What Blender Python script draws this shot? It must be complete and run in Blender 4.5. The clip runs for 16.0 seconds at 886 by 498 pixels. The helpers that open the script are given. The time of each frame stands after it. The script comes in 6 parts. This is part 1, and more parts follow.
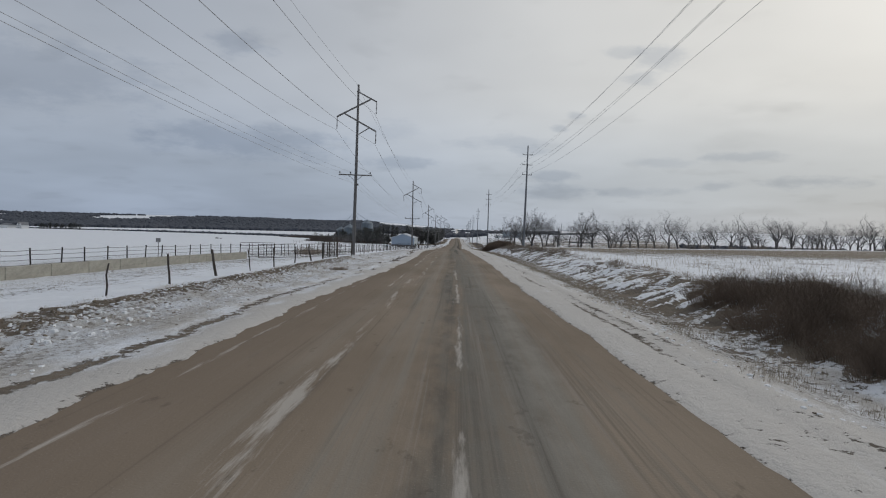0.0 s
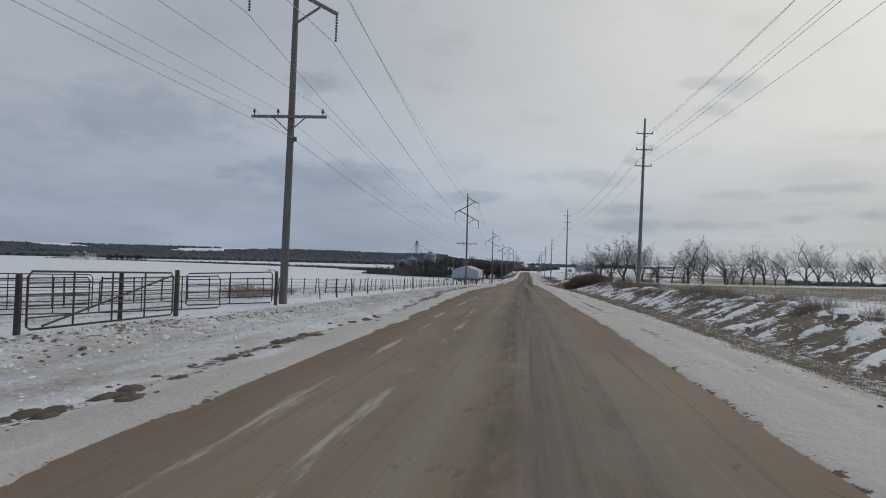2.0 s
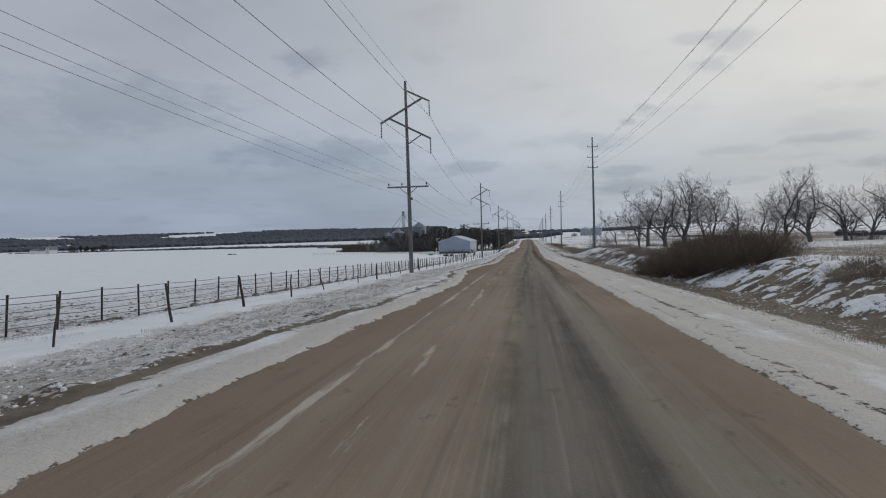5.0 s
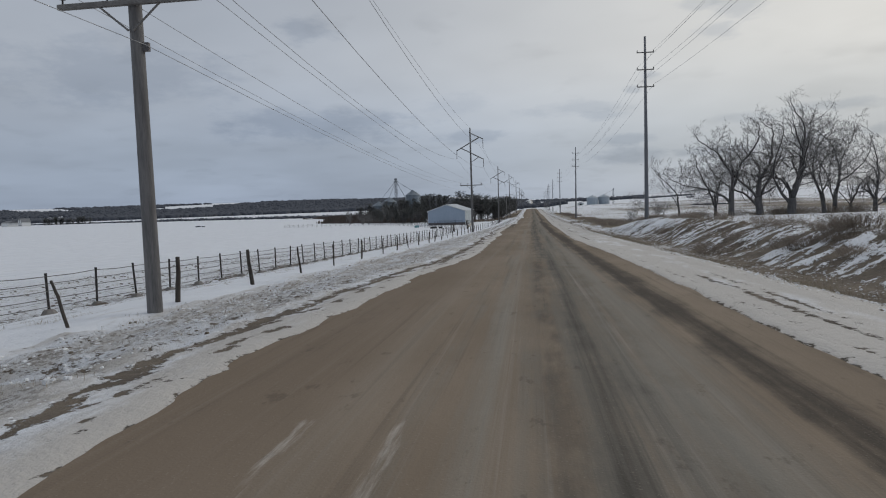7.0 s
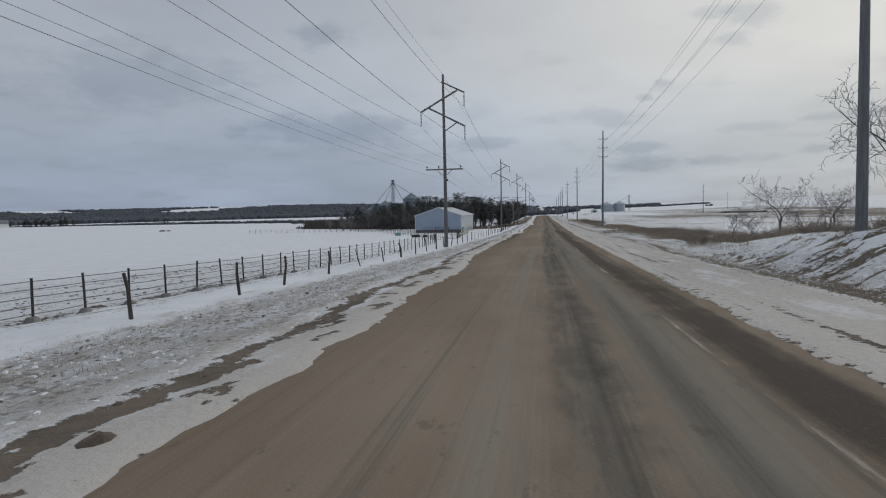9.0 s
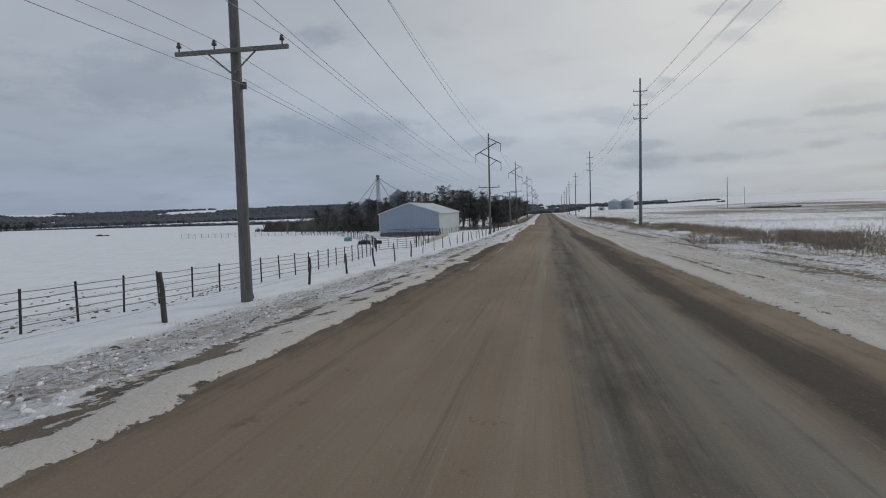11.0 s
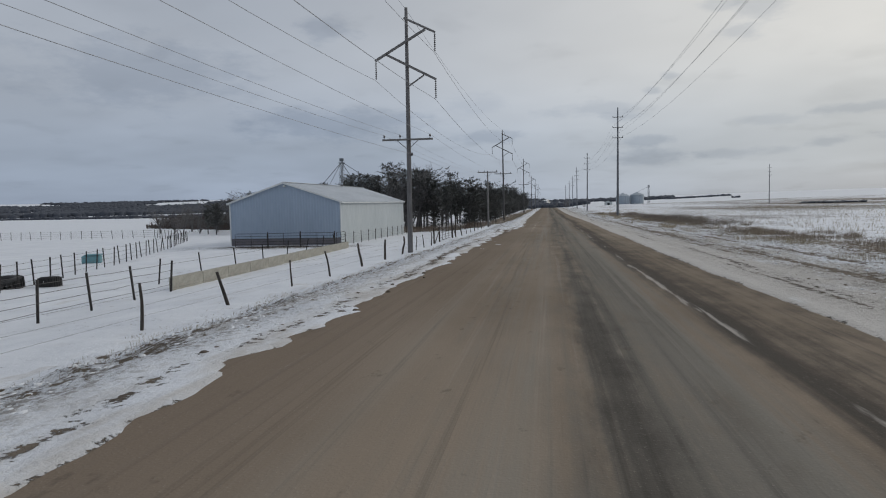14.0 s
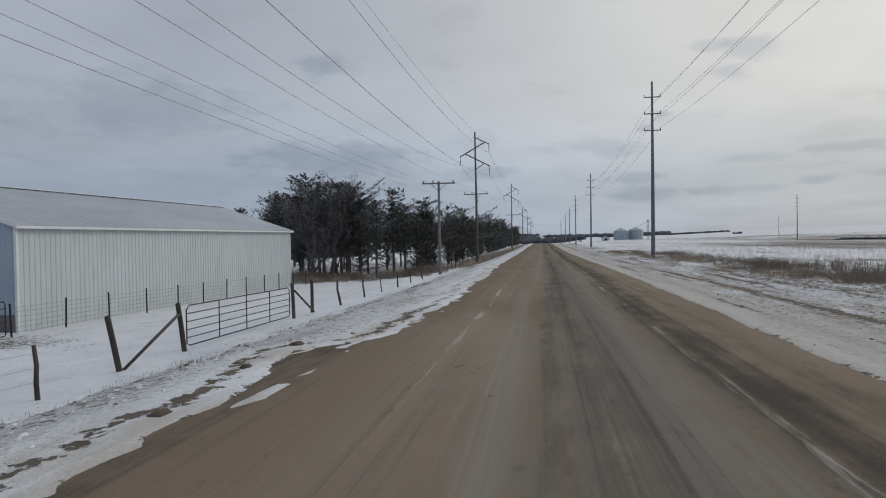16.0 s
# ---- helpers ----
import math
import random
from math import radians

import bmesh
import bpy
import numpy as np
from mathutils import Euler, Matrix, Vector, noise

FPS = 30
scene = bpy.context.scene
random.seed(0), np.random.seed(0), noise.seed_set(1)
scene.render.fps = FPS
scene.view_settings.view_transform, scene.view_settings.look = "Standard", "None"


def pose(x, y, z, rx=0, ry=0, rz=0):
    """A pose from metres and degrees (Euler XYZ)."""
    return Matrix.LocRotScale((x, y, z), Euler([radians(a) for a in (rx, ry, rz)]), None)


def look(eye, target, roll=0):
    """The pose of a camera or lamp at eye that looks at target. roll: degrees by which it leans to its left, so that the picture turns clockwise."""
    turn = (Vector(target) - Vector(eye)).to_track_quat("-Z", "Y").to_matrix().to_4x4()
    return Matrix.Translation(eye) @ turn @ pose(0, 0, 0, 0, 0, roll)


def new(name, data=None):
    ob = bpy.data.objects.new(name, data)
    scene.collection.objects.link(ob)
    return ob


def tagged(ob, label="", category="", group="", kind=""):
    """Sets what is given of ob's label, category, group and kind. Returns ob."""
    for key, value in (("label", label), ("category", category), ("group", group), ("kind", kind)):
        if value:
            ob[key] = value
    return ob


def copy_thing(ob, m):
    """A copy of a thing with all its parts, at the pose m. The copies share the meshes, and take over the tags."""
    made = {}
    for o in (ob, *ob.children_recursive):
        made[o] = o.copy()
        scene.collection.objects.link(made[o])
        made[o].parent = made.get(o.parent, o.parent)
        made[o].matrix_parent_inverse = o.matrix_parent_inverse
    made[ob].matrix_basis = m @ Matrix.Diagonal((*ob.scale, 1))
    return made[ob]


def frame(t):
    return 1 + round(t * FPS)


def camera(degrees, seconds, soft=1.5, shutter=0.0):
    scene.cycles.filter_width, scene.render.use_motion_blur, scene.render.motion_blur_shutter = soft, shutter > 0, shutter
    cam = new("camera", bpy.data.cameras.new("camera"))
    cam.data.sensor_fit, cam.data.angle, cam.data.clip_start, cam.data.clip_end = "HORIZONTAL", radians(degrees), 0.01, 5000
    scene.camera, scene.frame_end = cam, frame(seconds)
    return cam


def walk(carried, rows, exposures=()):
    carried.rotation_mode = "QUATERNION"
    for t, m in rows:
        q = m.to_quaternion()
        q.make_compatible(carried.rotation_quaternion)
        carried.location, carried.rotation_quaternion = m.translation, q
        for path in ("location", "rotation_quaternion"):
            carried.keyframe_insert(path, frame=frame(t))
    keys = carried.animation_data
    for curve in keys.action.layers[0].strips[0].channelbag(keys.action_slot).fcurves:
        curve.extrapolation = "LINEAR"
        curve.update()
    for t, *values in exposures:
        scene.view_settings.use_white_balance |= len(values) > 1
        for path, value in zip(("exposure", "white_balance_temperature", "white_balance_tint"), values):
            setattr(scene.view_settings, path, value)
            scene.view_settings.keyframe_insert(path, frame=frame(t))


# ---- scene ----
cam = camera(68.1, 16.0, 1.1)
PATH = [
    (0, (0.672, 1.008, 5.074), (0.632, 3.007, 5.012), 1.6),
    (0.5, (0.472, 10.824, 4.797), (0.414, 12.823, 4.792), 2.6),
    (1, (0.624, 21.111, 4.544), (0.484, 23.105, 4.59), 2.6),
    (1.5, (0.61, 30.514, 4.371), (0.372, 32.499, 4.44), 1.9),
    (2, (0.622, 40.552, 4.259), (0.368, 42.535, 4.293), 1.8),
    (2.5, (0.556, 50.465, 4.061), (0.268, 52.444, 4.074), 1.7),
    (3, (0.259, 59.934, 4.072), (-0.048, 61.91, 4.081), 1.0),
    (3.5, (0.317, 69.403, 4.178), (0.005, 71.378, 4.19), 1.2),
    (3.7, (0.335, 73.24, 4.135), (0.026, 75.215, 4.142), 0.8),
    (5.8, (-0.345, 113.66, 2.982), (-0.588, 115.644, 2.915), -2.0),
    (6, (-0.403, 117.434, 2.927), (-0.647, 119.418, 2.861), -1.9),
    (6.5, (-0.652, 127.156, 2.78), (-0.914, 129.135, 2.662), -1.9),
    (7, (-0.759, 136.899, 2.485), (-1.027, 138.876, 2.344), -1.8),
    (7.5, (-0.936, 146.773, 2.164), (-1.215, 148.748, 2.017), -0.6),
    (8, (-0.886, 156.881, 1.898), (-1.173, 158.854, 1.748), -0.0),
    (8.5, (-0.902, 166.493, 1.685), (-1.194, 168.467, 1.545), -0.3),
    (9, (-0.866, 176.528, 1.354), (-1.165, 178.502, 1.233), -1.2),
    (9.5, (-1.073, 187.078, 1.161), (-1.382, 189.05, 1.047), -1.9),
    (9.7, (-1.115, 191.2, 1.12), (-1.434, 193.17, 1.01), -2.2),
    (11.8, (-0.887, 234.965, -0.099), (-1.199, 236.936, -0.227), -1.1),
    (12, (-0.864, 239.08, -0.16), (-1.178, 241.051, -0.289), -0.9),
    (12.5, (-0.77, 249.344, -0.268), (-1.07, 251.316, -0.405), -1.0),
    (13, (-0.67, 259.568, -0.365), (-0.98, 261.539, -0.502), -0.8),
    (13.5, (-0.702, 269.77, -0.549), (-1.018, 271.74, -0.689), -1.1),
    (14, (-0.666, 280.166, -0.622), (-0.983, 282.135, -0.762), -1.2),
    (14.5, (-0.703, 290.536, -0.795), (-1.012, 292.507, -0.938), -1.2),
    (15, (-0.687, 300.131, -0.904), (-0.994, 302.103, -1.019), -1.1),
    (15.5, (-0.722, 310.381, -1.058), (-1.025, 312.357, -1.137), -1.0),
    (16, (-0.425, 320.643, -1.056), (-0.724, 322.62, -1.09), -0.9),
]
walk(cam, [(t, look(e, g, r)) for t, e, g, r in PATH], [(0.0, 0.0, 6300, 10), (16.0, 0.0, 6300, 10)])

# ---- light ----
SUN_AZ, SUN_EL = radians(48), radians(30)          # to the right of the road's line, ahead
world = bpy.data.worlds.new("overcast")
scene.world = world
world.use_nodes = True
wt = world.node_tree
wt.nodes.clear()


def dress(node, operation=None, interpolation_type=None, data_type=None, sky_type=None, use_clamp=None, attribute_name=None):
    """Sets those settings of a shader node that are given."""
    if operation is not None:
        node.operation = operation
    if interpolation_type is not None:
        node.interpolation_type = interpolation_type
    if data_type is not None:
        node.data_type = data_type
    if sky_type is not None:
        node.sky_type = sky_type
    if use_clamp is not None:
        node.use_clamp = use_clamp
    if attribute_name is not None:
        node.attribute_name = attribute_name
    return node


def wn(kind, **settings):
    return dress(wt.nodes.new(kind), **settings)


def wmath(op, a, b=None, c=None):
    node = wn("ShaderNodeMath", operation=op)
    for i, v in enumerate((a, b, c)):
        if v is None:
            continue
        if isinstance(v, (int, float)):
            node.inputs[i].default_value = v
        else:
            wt.links.new(v, node.inputs[i])
    return node.outputs[0]


tc = wn("ShaderNodeTexCoord")
sp = wn("ShaderNodeSeparateXYZ")
wt.links.new(tc.outputs["Generated"], sp.inputs[0])
zz = wmath("ADD", wmath("MAXIMUM", sp.outputs[2], 0.0), 0.17)
cx, cy = wmath("DIVIDE", sp.outputs[0], zz), wmath("DIVIDE", sp.outputs[1], zz)
cb = wn("ShaderNodeCombineXYZ")
wt.links.new(cx, cb.inputs[0])
wt.links.new(cy, cb.inputs[1])


def cloud(scale, detail, rough, lo, hi, shift):
    mp = wn("ShaderNodeMapping")
    mp.inputs["Location"].default_value = (shift, shift * 0.7, 0)
    wt.links.new(cb.outputs[0], mp.inputs["Vector"])
    n = wn("ShaderNodeTexNoise")
    n.inputs["Scale"].default_value = scale
    n.inputs["Detail"].default_value = detail
    n.inputs["Roughness"].default_value = rough
    wt.links.new(mp.outputs[0], n.inputs["Vector"])
    r = wn("ShaderNodeMapRange", interpolation_type="SMOOTHSTEP")
    r.inputs["From Min"].default_value, r.inputs["From Max"].default_value = lo, hi
    wt.links.new(n.outputs["Fac"], r.inputs["Value"])
    return r.outputs[0]


broad = cloud(0.42, 4, 0.55, 0.30, 0.72, 3.1)      # wide soft sheets
flecks = cloud(1.45, 4, 0.5, 0.56, 0.76, 8.7)      # small dark scud
dot = wn("ShaderNodeVectorMath", operation="DOT_PRODUCT")
wt.links.new(tc.outputs["Generated"], dot.inputs[0])
dot.inputs[1].default_value = (math.sin(SUN_AZ) * math.cos(SUN_EL), math.cos(SUN_AZ) * math.cos(SUN_EL), math.sin(SUN_EL))
near_sun = wn("ShaderNodeMapRange", interpolation_type="SMOOTHSTEP")
near_sun.inputs["From Min"].default_value, near_sun.inputs["From Max"].default_value = 0.30, 1.02
wt.links.new(dot.outputs["Value"], near_sun.inputs["Value"])
high = wn("ShaderNodeMapRange", interpolation_type="SMOOTHSTEP")
high.inputs["From Min"].default_value, high.inputs["From Max"].default_value = 0.0, 0.30
wt.links.new(sp.outputs[2], high.inputs["Value"])
bright = wmath("ADD", wmath("MULTIPLY", near_sun.outputs[0], wmath("MULTIPLY_ADD", high.outputs[0], 0.125, 0.135)), wmath("MULTIPLY_ADD", broad, 0.15, 0.41))
low = wn("ShaderNodeMapRange", interpolation_type="SMOOTHSTEP")
low.inputs["From Min"].default_value, low.inputs["From Max"].default_value = 0.0, 0.22
wt.links.new(sp.outputs[2], low.inputs["Value"])
bright = wmath("MULTIPLY", bright, wmath("MULTIPLY_ADD", low.outputs[0], 0.18, 0.82))
scud = cloud(2.9, 3, 0.5, 0.57, 0.72, 17.3)
bright = wmath("MULTIPLY", bright, wmath("SUBTRACT", 1.0, wmath("MULTIPLY", flecks, 0.09)))
bright = wmath("MULTIPLY", bright, wmath("SUBTRACT", 1.0, wmath("MULTIPLY", scud, 0.07)))
# low cloud banks ahead: bearing and height above the horizon, half width and half height in degrees, depth of grey
BANKS = [(-18, 6.9, 9.0, 1.8, .15), (-5, 5.5, 3.4, 0.7, .13), (-18.6, 14.5, 2.6, 1.3, .13), (-33, 10.6, 9.5, 3.0, .11), (15, 12.7, 2.0, 0.8, .11), (13.7, 14.8, 1.8, 0.6, .09),
         (10, 9.8, 1.0, 0.45, .12), (8.6, 8.8, 0.9, 0.45, .12), (6.4, 6.9, 2.4, 0.55, .11), (16.7, 14.2, 2.6, 1.1, .12), (22.9, 6.3, 3.8, 0.5, .12), (28.3, 4.3, 3.6, 0.6, .16),
         (21.2, 4.0, 1.8, 0.45, .12), (17.5, 5.9, 3.2, 0.5, .08), (8, 4.8, 2.6, 0.5, .14), (8.4, 3.4, 3.8, 0.8, .14), (15, 3.5, 4.2, 0.45, .10), (4.2, 7.5, 4.8, 0.7, .09), (-6.5, 8.3, 3.5, 1.0, .06)]
bearing, rise = wmath("ARCTAN2", sp.outputs[0], sp.outputs[1]), wmath("ARCSINE", sp.outputs[2])
sky_plane = wn("ShaderNodeCombineXYZ")
wt.links.new(bearing, sky_plane.inputs[0])
wt.links.new(wmath("MULTIPLY", rise, 2.6), sky_plane.inputs[1])
ragged = wn("ShaderNodeTexNoise")
ragged.inputs["Scale"].default_value, ragged.inputs["Detail"].default_value, ragged.inputs["Roughness"].default_value = 17.0, 5.0, 0.62
wt.links.new(sky_plane.outputs[0], ragged.inputs["Vector"])
tatter = wmath("MULTIPLY", wmath("SUBTRACT", ragged.outputs["Fac"], 0.5), 2.2)
left_bright = bright
for az, el, half_w, half_h, grey in BANKS:
    across = wmath("DIVIDE", wmath("SUBTRACT", bearing, radians(az)), radians(half_w))
    above = wmath("DIVIDE", wmath("SUBTRACT", rise, radians(el)), radians(half_h))
    far_out = wmath("ADD", wmath("SQRT", wmath("MULTIPLY_ADD", across, across, wmath("MULTIPLY", above, above))), tatter)
    body = wn("ShaderNodeMapRange", interpolation_type="SMOOTHSTEP")
    for slot, value in enumerate((1.15, 0.25, 0.0, grey * 1.35)):
        body.inputs[slot + 1].default_value = value
    wt.links.new(far_out, body.inputs[0])
    bright = wmath("MULTIPLY", bright, wmath("SUBTRACT", 1.0, body.outputs[0]))
tint = wn("ShaderNodeMix", data_type="RGBA")
wt.links.new(near_sun.outputs[0], tint.inputs[0])
tint.inputs[6].default_value = (0.90, 0.972, 1.085, 1)
tint.inputs[7].default_value = (1.035, 1.0, 0.915, 1)
hazy = wn("ShaderNodeMix", data_type="RGBA")
wt.links.new(low.outputs[0], hazy.inputs[0])
hazy.inputs[6].default_value = (0.89, 0.968, 1.085, 1)
hazy.inputs[7].default_value = (1.01, 1.0, 0.985, 1)
toned = wn("ShaderNodeVectorMath", operation="MULTIPLY")
wt.links.new(tint.outputs[2], toned.inputs[0])
wt.links.new(hazy.outputs[2], toned.inputs[1])
shade = wn("ShaderNodeVectorMath", operation="SCALE")
wt.links.new(toned.outputs[0], shade.inputs[0])
wt.links.new(bright, shade.inputs["Scale"])
under = wn("ShaderNodeMix", data_type="RGBA")
wt.links.new(wmath("MULTIPLY", wmath("SUBTRACT", 1.0, wmath("DIVIDE", bright, left_bright)), 4.0), under.inputs[0])
under.inputs[6].default_value, under.inputs[7].default_value = (1, 1, 1, 1), (0.945, 0.985, 1.05, 1)
cool = wn("ShaderNodeVectorMath", operation="MULTIPLY")
wt.links.new(toned.outputs[0], cool.inputs[0])
wt.links.new(under.outputs[2], cool.inputs[1])
wt.links.new(cool.outputs[0], shade.inputs[0])
sky = wn("ShaderNodeTexSky", sky_type="NISHITA")
sky.sun_disc = False
sky.sun_elevation, sky.sun_rotation = SUN_EL, SUN_AZ
sky.air_density, sky.dust_density = 1.0, 1.5
blue = wn("ShaderNodeVectorMath", operation="SCALE")
wt.links.new(sky.outputs[0], blue.inputs[0])
blue.inputs["Scale"].default_value = 0.07
veil = wn("ShaderNodeMix", data_type="RGBA")
veil.inputs[0].default_value = 0.90                 # how much of the sky the clouds cover
wt.links.new(blue.outputs[0], veil.inputs[6])
wt.links.new(shade.outputs[0], veil.inputs[7])
bg = wn("ShaderNodeBackground")
bg.inputs["Strength"].default_value = 1.0
wt.links.new(veil.outputs[2], bg.inputs["Color"])
wo = wn("ShaderNodeOutputWorld")
wt.links.new(bg.outputs[0], wo.inputs[0])

sun = new("sun", bpy.data.lights.new("sun", "SUN"))
sun.data.energy, sun.data.angle, sun.data.color = 0.75, radians(14), (1.0, 0.965, 0.91)
sun.matrix_world = look((0, 0, 0), (-math.sin(SUN_AZ) * math.cos(SUN_EL), -math.cos(SUN_AZ) * math.cos(SUN_EL), -math.sin(SUN_EL)))


# ---- materials ----
class Nodes:
    """A small builder for node materials."""

    def __init__(self, name):
        self.mat = bpy.data.materials.new(name)
        self.mat.use_nodes = True
        self.t = self.mat.node_tree
        self.bsdf = self.t.nodes["Principled BSDF"]
        self.pos = None

    def add(self, kind, **settings):
        return dress(self.t.nodes.new(kind), **settings)

    def put(self, value, socket):
        if isinstance(value, (int, float)):
            socket.default_value = value
        elif isinstance(value, tuple):
            socket.default_value = value if len(value) == 4 or socket.type == "VECTOR" else (*value, 1)
        else:
            self.t.links.new(value, socket)

    def math(self, op, a, b=0.0, c=0.0, clamp=False):
        node = self.add("ShaderNodeMath", operation=op, use_clamp=clamp)
        for i, v in enumerate((a, b, c)):
            self.put(v, node.inputs[i])
        return node.outputs[0]

    def where(self):
        if self.pos is None:
            self.pos = self.add("ShaderNodeTexCoord").outputs["Object"]
        return self.pos

    def noise(self, scale, detail=3, rough=0.55, stretch=(1, 1, 1), turn=0.0, shift=0.0):
        mp = self.add("ShaderNodeMapping")
        mp.inputs["Scale"].default_value = stretch
        mp.inputs["Location"].default_value = (shift, shift, shift)
        src = self.where()
        if turn:
            first = self.add("ShaderNodeMapping")
            first.inputs["Rotation"].default_value = (0, 0, turn)
            self.put(src, first.inputs["Vector"])
            src = first.outputs[0]
        self.put(src, mp.inputs["Vector"])
        n = self.add("ShaderNodeTexNoise")
        n.inputs["Scale"].default_value, n.inputs["Detail"].default_value, n.inputs["Roughness"].default_value = scale, detail, rough
        self.put(mp.outputs[0], n.inputs["Vector"])
        return n.outputs["Fac"]

    def ramp(self, v, lo, hi, a=0.0, b=1.0):
        r = self.add("ShaderNodeMapRange", interpolation_type="SMOOTHSTEP")
        for i, q in enumerate((lo, hi, a, b)):
            r.inputs[i + 1].default_value = q
        self.put(v, r.inputs[0])
        return r.outputs[0]

    def mix(self, f, a, b):
        m = self.add("ShaderNodeMix", data_type="RGBA")
        self.put(f, m.inputs[0])
        self.put(a, m.inputs[6])
        self.put(b, m.inputs[7])
        return m.outputs[2]

    def attr(self, name):
        return self.add("ShaderNodeAttribute", attribute_name=name).outputs["Fac"]

    def random(self):
        return self.add("ShaderNodeObjectInfo").outputs["Random"]

    def done(self, color, rough=0.8, bump=None, strength=0.3, dist=0.02, metal=0.0, spec=None):
        self.put(color, self.bsdf.inputs["Base Color"])
        self.put(rough, self.bsdf.inputs["Roughness"])
        self.put(metal, self.bsdf.inputs["Metallic"])
        if spec is not None:
            self.put(spec, self.bsdf.inputs["Specular IOR Level"])
        if bump is not None:
            b = self.add("ShaderNodeBump")
            b.inputs["Strength"].default_value, b.inputs["Distance"].default_value = strength, dist
            self.put(bump, b.inputs["Height"])
            self.t.links.new(b.outputs[0], self.bsdf.inputs["Normal"])
        return self.mat


def mottled(name, a, b, scale, rough=0.85, stretch=(1, 1, 1), strength=0.3, dist=0.01, metal=0.0, vary=0.0, detail=5):
    """Two tones mixed by a coarse and a fine noise, with fine relief."""
    n = Nodes(name)
    coarse, fine = n.noise(scale, detail, 0.6, stretch), n.noise(scale * 7, 3, 0.6, stretch, shift=4.0)
    f = n.ramp(n.math("ADD", n.math("MULTIPLY", coarse, 0.65), n.math("MULTIPLY", fine, 0.35)), 0.32, 0.68)
    col = n.mix(f, a, b)
    if vary:
        k = n.math("MULTIPLY_ADD", n.random(), vary, 1 - vary / 2)
        s = n.add("ShaderNodeVectorMath", operation="SCALE")
        n.put(col, s.inputs[0])
        n.put(k, s.inputs["Scale"])
        col = s.outputs[0]
    return n.done(col, rough, fine, strength, dist, metal)


def ground_material():
    n = Nodes("snowy_ground")
    cover, streak, straw = n.attr("cover"), n.attr("streak"), n.attr("straw")
    clump = n.noise(0.55, 5, 0.62, (1, 0.7, 1))
    fine = n.noise(5.6, 6, 0.72, (1, 0.8, 1), shift=3.0)
    grit = n.noise(16, 3, 0.6, shift=9.0)
    drift = n.noise(1.0, 4, 0.66, (0.5, 2.6, 0.5), -0.5, 5.0)
    mixed = n.math("ADD", n.math("MULTIPLY", clump, 0.34), n.math("ADD", n.math("MULTIPLY", fine, 0.82), n.math("MULTIPLY", grit, 0.22)))
    mixed = n.math("SUBTRACT", mixed, 0.69)
    rutted = n.math("MULTIPLY", n.math("SUBTRACT", n.noise(1.0, 4, 0.6, (2.4, 0.22, 1), shift=41.0), 0.5), 2.3)
    lined = n.math("MULTIPLY", n.math("SUBTRACT", drift, 0.5), 5.4)
    value = n.math("ADD", cover, n.math("ADD", n.math("MULTIPLY", mixed, 3.0), n.math("ADD", n.math("MULTIPLY", lined, streak), n.math("MULTIPLY", rutted, n.attr("ruts")))))
    snow = n.ramp(value, 0.47, 0.60)
    tone = n.noise(0.9, 4, 0.6, shift=21.0)
    soil = n.mix(n.ramp(tone, 0.3, 0.7), (0.070, 0.058, 0.048), (0.150, 0.124, 0.096))
    grass = n.mix(n.ramp(fine, 0.3, 0.7), (0.160, 0.130, 0.101), (0.285, 0.239, 0.188))
    bare = n.mix(n.math("ADD", n.math("MULTIPLY", straw, 0.8), n.math("MULTIPLY", tone, 0.25)), soil, grass)
    white = n.mix(n.ramp(clump, 0.25, 0.75), (0.625, 0.648, 0.690), (0.735, 0.755, 0.788))
    worn = n.attr("soiled")
    dirty = n.ramp(n.math("ADD", n.noise(1.4, 4, 0.65, (1, 0.25, 1), shift=14.0), n.math("MULTIPLY", worn, 0.46)), 0.56, 0.88)
    white = n.mix(n.math("MULTIPLY", dirty, 0.78), white, (0.40, 0.365, 0.32))
    lump = n.noise(8.4, 6, 0.76, (1, 0.75, 1), shift=33.0)
    # shade between snow lumps, painted as dark flecks over the white
    broken = n.math("MULTIPLY", n.ramp(n.math("ADD", lump, n.math("MULTIPLY", n.math("SUBTRACT", clump, 0.5), 0.35)), 0.525, 0.575), n.attr("lump_relief_shade"))
    white = n.mix(n.math("MULTIPLY", broken, 0.80), white, (0.205, 0.180, 0.153))
    col = n.mix(snow, bare, white)
    relief = n.math("ADD", n.math("MULTIPLY", snow, 0.6), n.math("ADD", n.math("MULTIPLY", fine, 0.4), n.math("MULTIPLY", lump, n.math("MULTIPLY_ADD", n.attr("lump_relief_shade"), 0.85, 0.12))))
    return n.done(col, n.ramp(snow, 0, 1, 0.95, 0.62), relief, 0.95, 0.12, spec=0.25)


